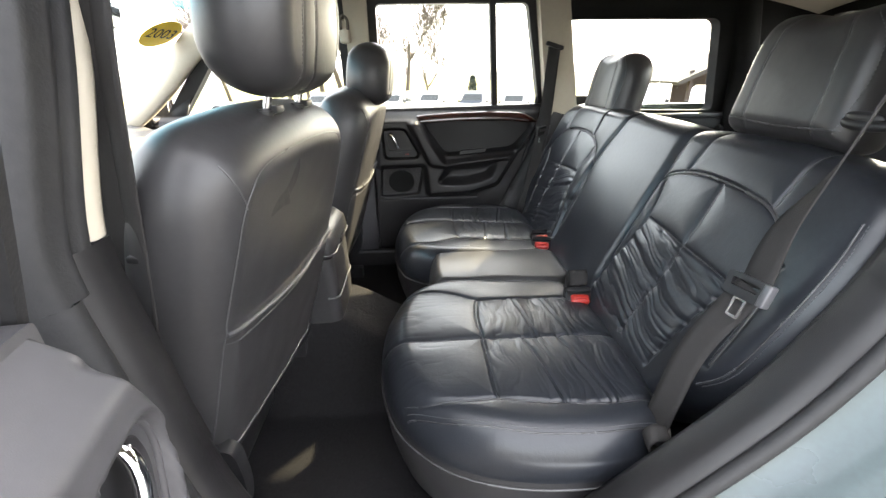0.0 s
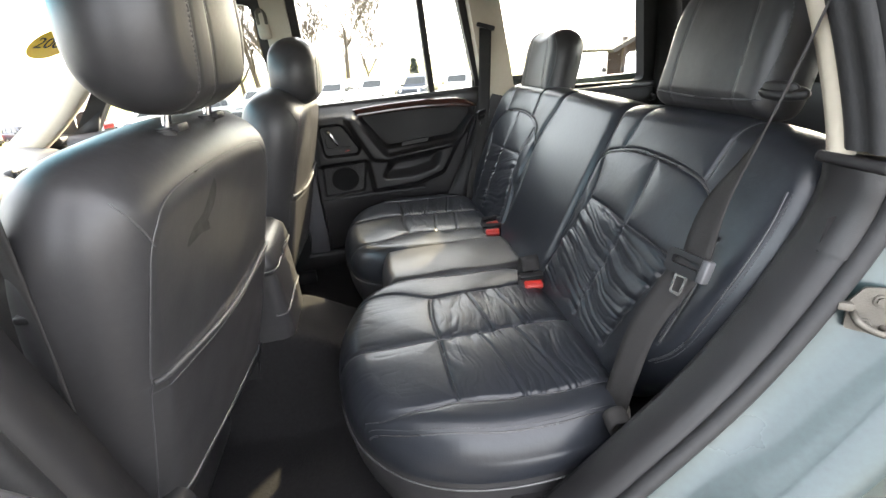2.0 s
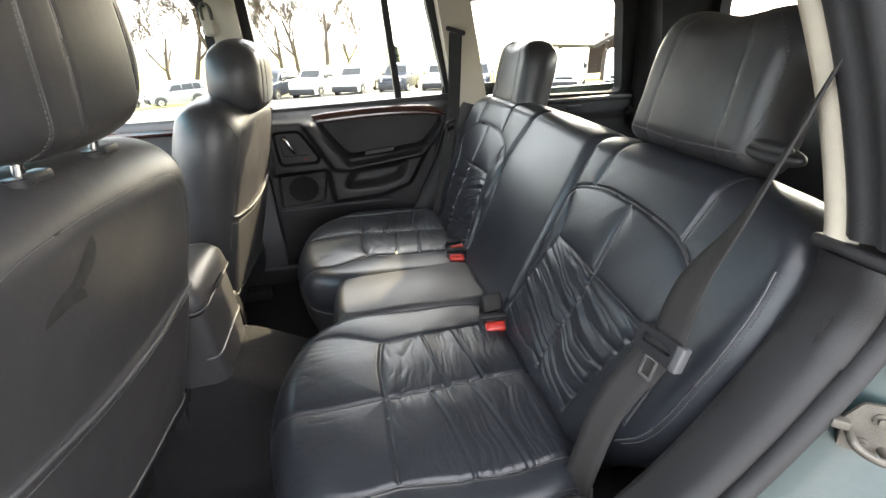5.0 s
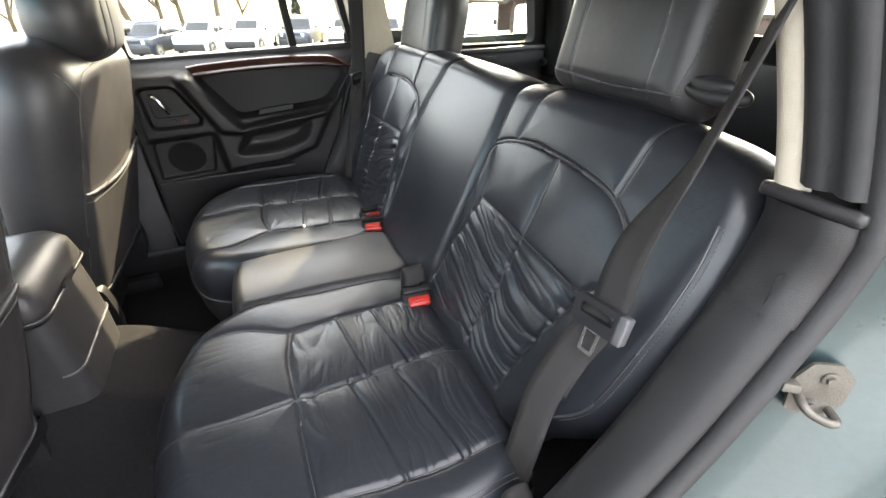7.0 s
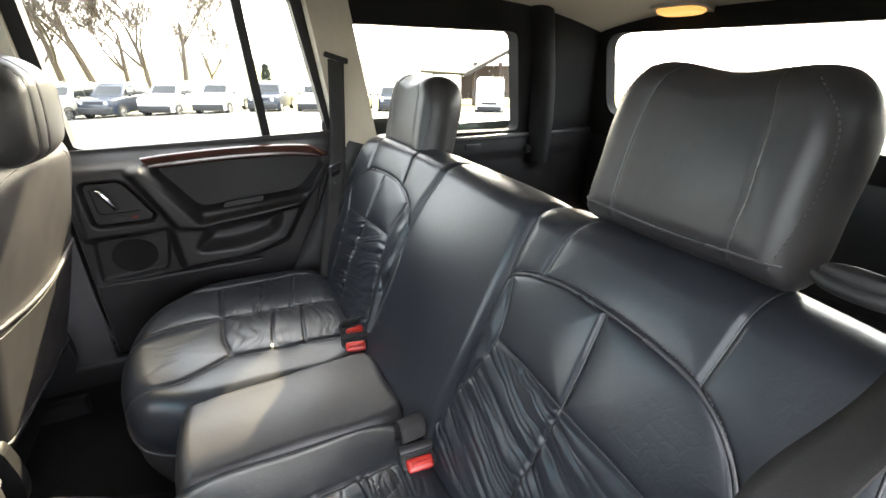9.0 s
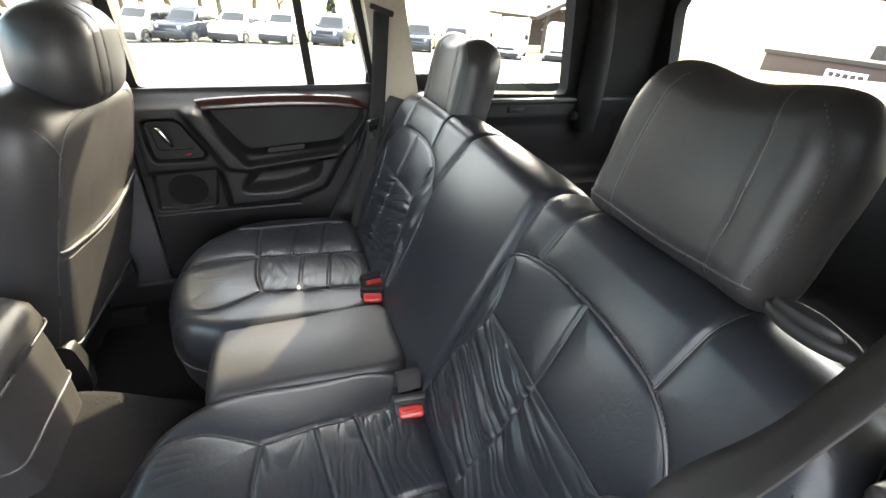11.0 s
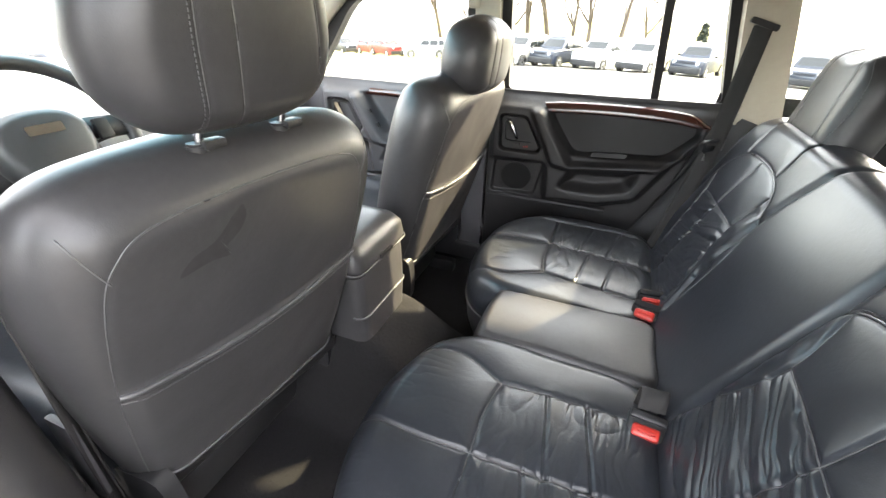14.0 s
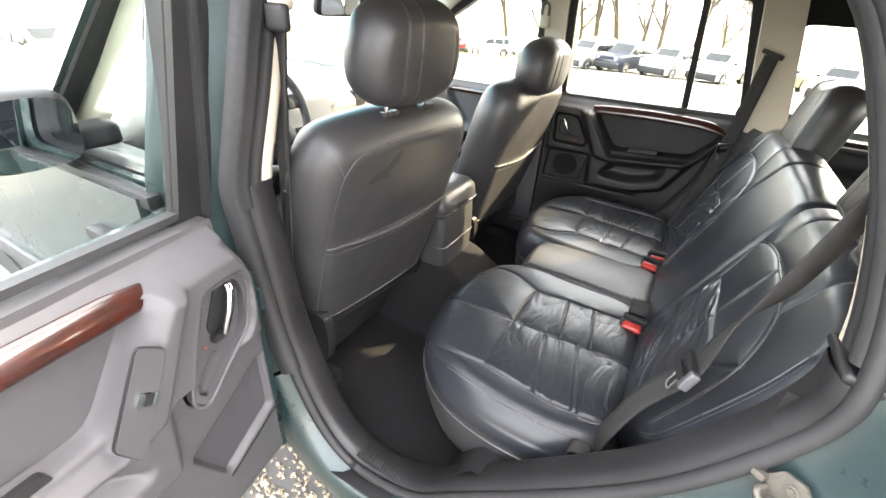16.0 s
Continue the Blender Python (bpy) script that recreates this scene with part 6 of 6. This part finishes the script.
T2 = np.linspace(0, 1, 120)
X2 = -0.30 + T2[:, None] * np.full(len(DZ), 0.875)[None, :]
Z2 = np.broadcast_to(DZ, X2.shape)
D2 = door_relief(X2, Z2)
# light from the windscreen put into the colour: lighter than the rear door
grid_part("trim_panel", np.array([[front_put(a, b, c) for a, b, c in zip(p, q, r)] for p, q, r in zip(X2, D2, Z2)]), TRIM_GREY, door_3, "door trim coloured lighter for windscreen light")
a = np.linspace(0.05, 0.56, 24)
G = np.array([[front_put(x, 0.038 + dd, 1.098 + 0.013 * k2) for k2, dd in ((-1, 0), (-0.6, 0.008), (0, 0.010), (0.6, 0.008), (1, 0))] for x in a])
grid_part("wood_strip", G, WOOD, door_3, "burl wood strip")
part("handle_bezel", plate(rounded([(-0.112, 1.055), (-0.025, 1.055), (0.030, 0.955), (0.022, 0.941), (-0.105, 0.941)], 0.018), [rounded([(-0.100, 1.046), (-0.032, 1.046), (0.008, 0.968), (-0.096, 0.968)], 0.014)], lambda u, v, d: front_put(u, 0.042 + d, v), 0.012), BLACK, door_3, "black handle bezel")
part("handle", plate(rounded([(-0.092, 1.040), (-0.076, 1.046), (-0.040, 0.980), (-0.056, 0.974)], 0.006), [], lambda u, v, d: front_put(u, 0.050 + d, v), 0.012), CHROME, door_3, "chrome door handle")
for i in range(2):
    part("window_switch", plate(rounded([(0.062, 1.030), (0.084, 1.034), (0.092, 1.018), (0.070, 1.014)], 0.003), [], lambda u, v, d: front_put(u + 0.035 * i, 0.060 + d, v - 0.05 * i), 0.012), BLACK, door_3)
part("mirror_corner", plate([(-1.09, 1.09), (-0.96, 1.09), (-0.90, 1.20)], [], east(0.782), 0.02), TRIM, door_3)
part("door_trim", plate(rounded([(-1.23, 0.50), (-0.39, 0.50), (-0.38, 1.13), (-1.38, 1.13)], 0.02), [], lambda u, v, d: (u, -0.755 - d, v), 0.04), TRIM, door_4, "charcoal door trim")

# ---- outside ----
def lot_z(x, y):
    """The lot falls away gently on all sides of the car."""
    return -0.068 * min(57.0, max(0.0, y - 3.0)) - 0.04 * min(60.0, max(0.0, x - 3.0)) - (0.03 + 0.06 * max(0.0, min(1.0, (26.0 - y) / 10.0))) * min(30.0, max(0.0, -x - 4.0))


ASPHALT = surface("asphalt", (0.085, 0.083, 0.079), 0.9, grain=0.8, scale=160, vary=0.25, big=0.7, bump_big=0.5, spec=0.25)
GRASS = surface("winter_grass", (0.22, 0.20, 0.08), 0.95, grain=1.0, scale=60, vary=0.35, big=2.5, bump_big=0.6, spec=0.1)
ground = setting("ground", "wide pale asphalt car lot with winter grass beyond", "ground")
gx = np.concatenate([-np.geomspace(900, 6, 30), np.linspace(-5, 5, 21), np.geomspace(6, 900, 30)])
gy = np.concatenate([-np.geomspace(900, 6, 24), np.linspace(-5, 5, 11), np.geomspace(6, 900, 40)])
grid_part("lot", np.array([[(x, y, lot_z(x, y)) for y in gy] for x in gx]), ASPHALT, ground, flip=False)
gxx, gyy = np.linspace(-70, 90, 50), np.concatenate([np.linspace(33.5, 55, 14), np.geomspace(60, 300, 8)])
grid_part("verge", np.array([[(x, y, lot_z(x, y) + 0.03 + 0.02 * float(vnoise(np.array(x * 0.7), np.array(y * 0.7)))) for y in gyy] for x in gxx]), GRASS, ground, "dry winter grass verge")
# loose gravel beside the sill
rng = np.random.RandomState(3)
V, F = [], []
for i in range(6500):
    cx, cy = rng.normal(-0.25, 0.42), rng.normal(-1.15, 0.30)
    r = rng.uniform(0.004, 0.011)
    k0 = len(V)
    pts = rng.normal(size=(6, 3))
    base = np.array([(1, 0, 0), (-1, 0, 0), (0, 1, 0), (0, -1, 0), (0, 0, 1), (0, 0, -1)], float) + 0.35 * pts
    V += (base * r * np.array([1.2, 1, 0.7]) + np.array([cx, cy, r * 0.45])).tolist()
    F += [(k0 + a, k0 + b, k0 + c) for a, b, c in ((0, 2, 4), (2, 1, 4), (1, 3, 4), (3, 0, 4), (2, 0, 5), (1, 2, 5), (3, 1, 5), (0, 3, 5))]
me = bpy.data.meshes.new("gravel")
me.from_pydata(V, [], F)
GRAVEL = surface("pale_gravel", (0.24, 0.205, 0.15), 0.9, vary=0.5, big=70)
gravel = link("gravel", me, GRAVEL, None, smooth=False)
tagged(gravel, "loose pale tan gravel on the lot beside the car", "gravel", kind="stuff")


# ---- parked cars ----
def ringed(sections):
    """Rounded boxes in a row along y: (y, half width, bottom, top, corner radius)."""
    return np.array([[(x, y, z) for x, z in rounded([(-w, b), (w, b), (w, t), (-w, t)], r, 4)] for y, w, b, t, r in sections])


def capped(name, G, mat, parent, label=""):
    me = from_grid(G, True)
    bm = bmesh.new()
    bm.from_mesh(me)
    bmesh.ops.holes_fill(bm, edges=bm.edges[:])
    return part(name, bm, mat, parent, label, sharp=50)


TYRE = surface("tyre_rubber", (0.02, 0.02, 0.02), 0.8, vary=0.2)
ALLOY = surface("alloy_wheel", (0.45, 0.45, 0.46), 0.3, metal=0.9, vary=0.1)
DARK_GLASS = surface("dark_car_glass", (0.006, 0.008, 0.009), 0.12, vary=0.1, spec=0.35, rvary=0.02)
LAMP_GLASS = surface("headlamp_glass", (0.75, 0.77, 0.78), 0.12, vary=0.1, spec=0.8, rvary=0.03)
TAIL_RED = surface("tail_lamp_red", (0.45, 0.02, 0.02), 0.2, vary=0.1)


def car_paint(name, col):
    return surface(name, col, 0.35, vary=0.05, big=2, coat=0.4, rvary=0.05, spec=0.3)


WHITE_P, NAVY_P, SILVER_P, RED_P = car_paint("white_car_paint", (0.50, 0.50, 0.49)), car_paint("navy_car_paint", (0.006, 0.010, 0.020)), car_paint("silver_car_paint", (0.20, 0.205, 0.21)), car_paint("red_car_paint", (0.20, 0.012, 0.012))


def wheel_of(parent, x, y, r=0.34):
    s = 1 if x > 0 else -1
    m = pose(x, y, r, 0, 90, 0)
    t = part("wheel", cyl(r, 0.22, m, 28, 0.03), TYRE, parent, "black tyre")
    rim = [cyl(r * 0.62, 0.225, m, 24, 0.01)]
    part("rim", rim[0], ALLOY, t, "alloy rim")
    return t


def suv(name, paint, label, tall=1.69):
    """A small upright sport utility car, nose towards -y."""
    ob = thing(name, label, "car", "parked cars")
    h = tall
    capped("body", ringed([(-2.10, 0.74, 0.42, 0.86, 0.10), (-2.02, 0.84, 0.30, 0.98, 0.10), (-1.80, 0.90, 0.26, 1.02, 0.09), (-1.0, 0.905, 0.26, 1.07, 0.08), (0, 0.905, 0.26, 1.08, 0.08), (1.4, 0.905, 0.26, 1.08, 0.08), (1.95, 0.88, 0.30, 1.06, 0.10), (2.08, 0.80, 0.42, 1.0, 0.10)]), paint, ob)
    capped("cabin", ringed([(-0.98, 0.80, 1.02, 1.08, 0.03), (-0.35, 0.73, 1.02, h - 0.07, 0.12), (-0.15, 0.72, 1.02, h, 0.12), (1.45, 0.70, 1.02, h, 0.12), (1.80, 0.72, 1.02, h - 0.12, 0.12), (2.00, 0.78, 1.0, 1.08, 0.03)]), paint, ob)
    part("windscreen", plate(rounded([(-0.66, 1.11), (0.66, 1.11), (0.60, h - 0.13), (-0.60, h - 0.13)], 0.06), [], lambda u, v, d: (u, -0.985 + (v - 1.08) / (h - 0.15) * 1.52 * 0.98 - d - 0.015 + 0.06 * (abs(u) / 0.66) ** 2, v), 0.01), DARK_GLASS, ob, "dark windscreen")
    for s in (-1, 1):
        for y0, y1 in ((-0.52, 0.30), (0.36, 1.12), (1.18, 1.66)):
            part("side_window", plate(rounded([(y0, 1.11), (y1, 1.11), (y1 - 0.03, h - 0.20), (y0 + (0.28 if y0 < 0 else 0.02), h - 0.20)], 0.05), [], lambda u, v, d: (s * (0.812 - 0.15 * (v - 1.08) / 0.55 + d), u, v), 0.012), DARK_GLASS, ob, "dark side window")
        part("headlamp", cyl(0.095, 0.06, pose(0.60 * s, -2.07, 0.84, 90), 24, 0.01), LAMP_GLASS, ob, "round headlamp")
        part("tail_lamp", box((0.14, 0.06, 0.20), (0.74 * s, 2.06, 0.92), 0.02), TAIL_RED, ob, "red tail lamp")
        part("wing_mirror", box((0.16, 0.09, 0.13), (0.99 * s, -0.55, 1.12), 0.03, 3), BLACK, ob)
        for y in (-1.35, 1.25):
            wheel_of(ob, 0.82 * s, y)
            arch = [(y + 0.42 * math.cos(k), 0.34 + 0.42 * math.sin(k)) for k in np.linspace(0, math.pi, 14)] + [(y + 0.34 * math.cos(k), 0.34 + 0.34 * math.sin(k)) for k in np.linspace(math.pi, 0, 14)]
            part("wheel_arch", plate(arch, [], lambda u, v, d: (s * (0.885 + d), u, v), 0.035), BLACK, ob, "black arch lip")
    part("rear_window", plate(rounded([(-0.60, 1.13), (0.60, 1.13), (0.56, h - 0.20), (-0.56, h - 0.20)], 0.06), [], lambda u, v, d: (u, 1.985 - (v - 1.08) / (h - 1.08) * 0.22 + d, v), 0.012), DARK_GLASS, ob, "dark rear window")
    grille = part("grille", plate(rounded([(-0.46, 0.78), (0.46, 0.78), (0.46, 0.92), (-0.46, 0.92)], 0.04), [], lambda u, v, d: (u, -2.085 - d, v), 0.02), paint, ob, "slotted grille")
    for i in range(7):
        part("slot", box((0.06, 0.02, 0.11), (-0.39 + 0.13 * i, -2.105, 0.85), 0.015), BLACK, grille)
    part("front_bumper", box((1.66, 0.18, 0.36), (0, -2.07, 0.46), 0.07, 3), BLACK, ob, "black lower bumper")
    part("rear_bumper", box((1.60, 0.14, 0.24), (0, 2.06, 0.50), 0.05, 3), BLACK, ob)
    for s in (-1, 1):
        tube("roof_rail", spline([(0.62 * s, -0.1, h - 0.01), (0.62 * s, 0.2, h + 0.05), (0.62 * s, 1.2, h + 0.05), (0.62 * s, 1.5, h - 0.01)], 4), 0.018, BLACK, ob, 8)
    return ob


def parked(src, x, y, turn):
    return copy_thing(src, pose(x, y, lot_z(x, y), 0, 0, turn))


white = suv("sport_utility_car", WHITE_P, "white compact utility car parked in a row")
navy = suv("sport_utility_car", NAVY_P, "dark navy compact utility car parked in a row")
silver = suv("sport_utility_car", SILVER_P, "silver utility car parked across the lot", tall=1.76)
red = suv("sport_utility_car", RED_P, "red car parked far across the lot", tall=1.5)
ROW_Y = 29.5
TURN_ROW = -24
white.matrix_basis = pose(-1.4, ROW_Y, lot_z(-1.4, ROW_Y), 0, 0, TURN_ROW)
parked(white, 1.15, ROW_Y, TURN_ROW)
navy.matrix_basis = pose(4.0, ROW_Y, lot_z(4.0, ROW_Y), 0, 0, TURN_ROW)
parked(navy, -3.95, ROW_Y, TURN_ROW)
parked(white, 6.8, ROW_Y, TURN_ROW)
parked(silver, -6.2, ROW_Y, TURN_ROW)
for x in (9.5, 12.1):
    parked(navy, x, ROW_Y, TURN_ROW)
silver.matrix_basis = pose(18.2, 2.9, lot_z(18.2, 2.9), 0, 0, 118)
parked(white, 20.6, 7.5, 118)
parked(red, -26, 44, 60)
parked(navy, -31, 46, 60)
parked(red, -36, 47, 70)
red.matrix_basis = pose(-22, 40, lot_z(-22, 40), 0, 0, 60)
for i, src in enumerate((white, silver, white, navy)):
    parked(src, -23.5 - 0.5 * i, 5.0 + 2.6 * i, 100)
parked(silver, -12.5, 38, -60)
parked(white, -17.5, 39, -60)


def van(paint, label):
    ob = thing("cargo_van", label, "van", "parked cars")
    capped("body", ringed([(-2.6, 0.78, 0.40, 0.95, 0.12), (-2.5, 0.92, 0.28, 1.10, 0.12), (-1.75, 0.99, 0.26, 1.25, 0.12), (-1.0, 1.0, 0.26, 2.15, 0.2), (-0.6, 1.0, 0.26, 2.35, 0.2), (2.5, 1.0, 0.26, 2.35, 0.2), (2.6, 0.96, 0.35, 2.25, 0.2)]), paint, ob)
    part("windscreen", plate(rounded([(-0.84, 1.27), (0.84, 1.27), (0.76, 2.0), (-0.76, 2.0)], 0.08), [], lambda u, v, d: (u, -1.76 + (v - 1.22) * 0.80 - d - 0.01 + 0.08 * (abs(u) / 0.84) ** 2, v), 0.012), DARK_GLASS, ob, "dark windscreen")
    part("grille", box((1.1, 0.04, 0.16), (0, -2.585, 0.80), 0.02), BLACK, ob)
    part("bumper", box((1.7, 0.16, 0.30), (0, -2.55, 0.45), 0.06, 3), BLACK, ob)
    for s in (-1, 1):
        part("headlamp", box((0.30, 0.12, 0.24), (0.70 * s, -2.48, 0.94), 0.05, 3), LAMP_GLASS, ob)
        part("side_window", plate(rounded([(-1.45, 1.30), (-0.5, 1.30), (-0.5, 1.95), (-0.95, 1.95)], 0.06), [], lambda u, v, d: (s * (0.99 + d), u, v), 0.02), DARK_GLASS, ob)
        part("wing_mirror", box((0.18, 0.10, 0.28), (1.14 * s, -1.3, 1.42), 0.04, 3), BLACK, ob)
        for y in (-1.7, 1.6):
            wheel_of(ob, 0.90 * s, y, 0.36)
    return ob


# tyres under the car
for wx in (-1.55, 1.12):
    for wy in (-0.80, 0.80):
        wheel_of(floor, wy, wx, 0.36).matrix_basis = Matrix(((0, 1, 0, 0), (1, 0, 0, 0), (0, 0, 1, 0), (0, 0, 0, 1)))


v = van(WHITE_P, "white cargo van parked by the barn")
v.matrix_basis = pose(15.2, 27.5, lot_z(15.2, 27.5), 0, 0, -34)
copy_thing(v, pose(19.4, 28.0, lot_z(19.4, 28), 0, 0, -34))

# ---- bare winter trees ----
BARK = surface("grey_bark", (0.045, 0.034, 0.024), 0.9, vary=0.3, big=8, bump_big=0.5)


def bare_tree(seed, height, label):
    rs = random.Random(seed)
    rings_v, faces = [], []

    def limb(p, d, ln, r, depth):
        n = 4
        pts, rad = [p], [r]
        for i in range(n):
            d = (d + Vector((rs.uniform(-1, 1), rs.uniform(-1, 1), rs.uniform(-0.3, 0.6))) * 0.16).normalized()
            p = p + d * (ln / n)
            pts.append(p)
            rad.append(r * (1 - 0.5 * (i + 1) / n))
            if depth < 5 and i >= 1 + (depth == 4):
                for _ in range(2 if depth < 4 else 1):
                    if rs.random() < 0.85:
                        a = rs.uniform(0, 6.283)
                        side = Vector((math.cos(a), math.sin(a), rs.uniform(0.1, 0.8)))
                        limb(p, (d * 0.75 + side * 0.75).normalized(), ln * rs.uniform(0.5, 0.72), rad[-1] * 0.6, depth + 1)
        seg = 6 if depth < 2 else 3
        G = tube_grid([tuple(q) for q in pts], np.maximum(np.array(rad), 0.026), seg)
        k = len(rings_v)
        rings_v.extend(G.reshape(-1, 3).tolist())
        for i in range(len(pts) - 1):
            for j in range(seg):
                a, b = k + i * seg + j, k + i * seg + (j + 1) % seg
                faces.append((a, b, b + seg, a + seg))

    limb(Vector((0, 0, 0)), Vector((0, 0, 1)), height * 0.50, height * 0.020, 0)
    me = bpy.data.meshes.new("bare_tree")
    me.from_pydata(rings_v, [], faces)
    ob = thing("bare_tree", label, "tree", "bare trees")
    link("branches", me, BARK, ob)
    return ob


t1 = bare_tree(4, 14.0, "leafless grey winter tree on the verge")
t2 = bare_tree(11, 11.5, "leafless spreading winter tree behind parked cars")
t1.matrix_basis = pose(-6.5, 41, lot_z(-6.5, 41) - 0.1)
t2.matrix_basis = pose(-3.2, 40, lot_z(-3.2, 40) - 0.1)
for i, (x, y, src, s) in enumerate(((-8.6, 42, t1, 30), (-10.5, 44, t2, 80), (-13, 45, t1, 140), (-1.0, 46, t1, 200), (-16, 48, t2, 250), (-5.0, 44, t2, 300), (-21, 52, t1, 20), (1.5, 58, t2, 60))):
    copy_thing(src, pose(x, y, lot_z(x, y) - 0.1, 0, 0, s))
EVERGREEN = surface("dark_evergreen", (0.012, 0.018, 0.010), 0.9, vary=0.4, big=4)
fir = thing("evergreen_tree", "small dark evergreen behind the parked cars", "tree")
part("trunk", cyl(0.08, 1.2, pose(0, 0, 0.6), 8), BARK, fir)
V, F = [], []
for i in range(900):
    hgt = rng.uniform(0.5, 3.0)
    rad = (3.1 - hgt) * 0.36 * math.sqrt(rng.uniform(0.1, 1))
    a = rng.uniform(0, 6.283)
    c = np.array([rad * math.cos(a), rad * math.sin(a), hgt])
    k0 = len(V)
    for q in range(3):
        V.append((c + rng.normal(size=3) * 0.10).tolist())
    F.append((k0, k0 + 1, k0 + 2))
me = bpy.data.meshes.new("crown")
me.from_pydata(V, [], F)
link("crown", me, EVERGREEN, fir, smooth=False)
fir.matrix_basis = pose(4.6, 36, lot_z(4.6, 36))

# ---- buildings ----
BRICK = surface("brown_brick", (0.03, 0.018, 0.015), 0.85, vary=0.3, big=1.5, grain=0.5, scale=20)
ROOF = surface("dark_shingle_roof", (0.022, 0.018, 0.016), 0.9, vary=0.3, big=2, bump_big=0.5)
barn = thing("barn", "open dark-roofed barn at the lot's edge", "building", at=(33, 46, 0))
barn_z = lot_z(33, 46) - 0.3
part("roof", plate([(26.5, 4.2), (33.0, 7.0), (42, 6.6), (42, 6.2), (33, 6.6), (26.8, 3.9)], [], lambda u, v, d: (u, 44 + d, v + barn_z), 12.0), ROOF, barn, "dark gable roof")
for x in (28.5, 32, 36, 40):
    part("post", box((0.35, 0.35, 5.0), (x, 45, 2.8 + barn_z), 0.02), BRICK, barn)
part("rear_wall", box((14, 0.3, 4.4), (35, 55, 2.6 + barn_z), 0.02), BRICK, barn)
bank = thing("brick_building", "low brown brick building with a plain sign", "building", at=(58, 31, 0))
bank_z = lot_z(58, 31) - 4.7
part("block", box((14, 16, 6.6), (66, 33.5, 3.0 + bank_z), 0.05), BRICK, bank)
part("parapet", box((14.4, 16.4, 0.5), (66, 33.5, 6.3 + bank_z), 0.05), ROOF, bank)
part("sign", box((0.2, 4.2, 0.9), (58.9, 31.6, 4.9 + bank_z), 0.05), LAMP_GLASS, bank, "pale plain sign panel")
part("sign_bars", merged(*[box((0.1, 0.5, 0.45), (58.75, 30.0 + 0.75 * i, 4.9 + bank_z), 0.02) for i in range(5)]), BRICK, bank)
for y in (27.5, 39):
    part("window", box((0.2, 2.0, 1.6), (58.95, y, 2.6 + bank_z), 0.03), DARK_GLASS, bank, "dark window")
part("chimney", box((1.2, 1.2, 1.6), (64, 32, 7.2 + bank_z), 0.05), ROOF, bank)

# ---- rain drops on the far quarter window ----
DROP = surface("water_drop", (0.55, 0.57, 0.58), 0.08, vary=0.1, spec=0.8)
rd = random.Random(8)
drops = []
for i in range(90):
    u, w = rd.uniform(0.86, 1.40), rd.uniform(1.20, 1.53)
    if u > 1.44 - 0.28 * (w - 1.16):
        continue
    r = rd.uniform(0.001, 0.0026)
    bm = bmesh.new()
    bmesh.ops.create_icosphere(bm, subdivisions=1, radius=r, matrix=Matrix.Translation((u, side_y(w, 0.811), w)) @ Matrix.Diagonal((1, 0.45, rd.uniform(0.9, 1.4), 1)))
    drops.append(bm)
part("water_drops", merged(*drops), DROP, wall_east, "rain drops on the glass")["kind"] = "stuff"
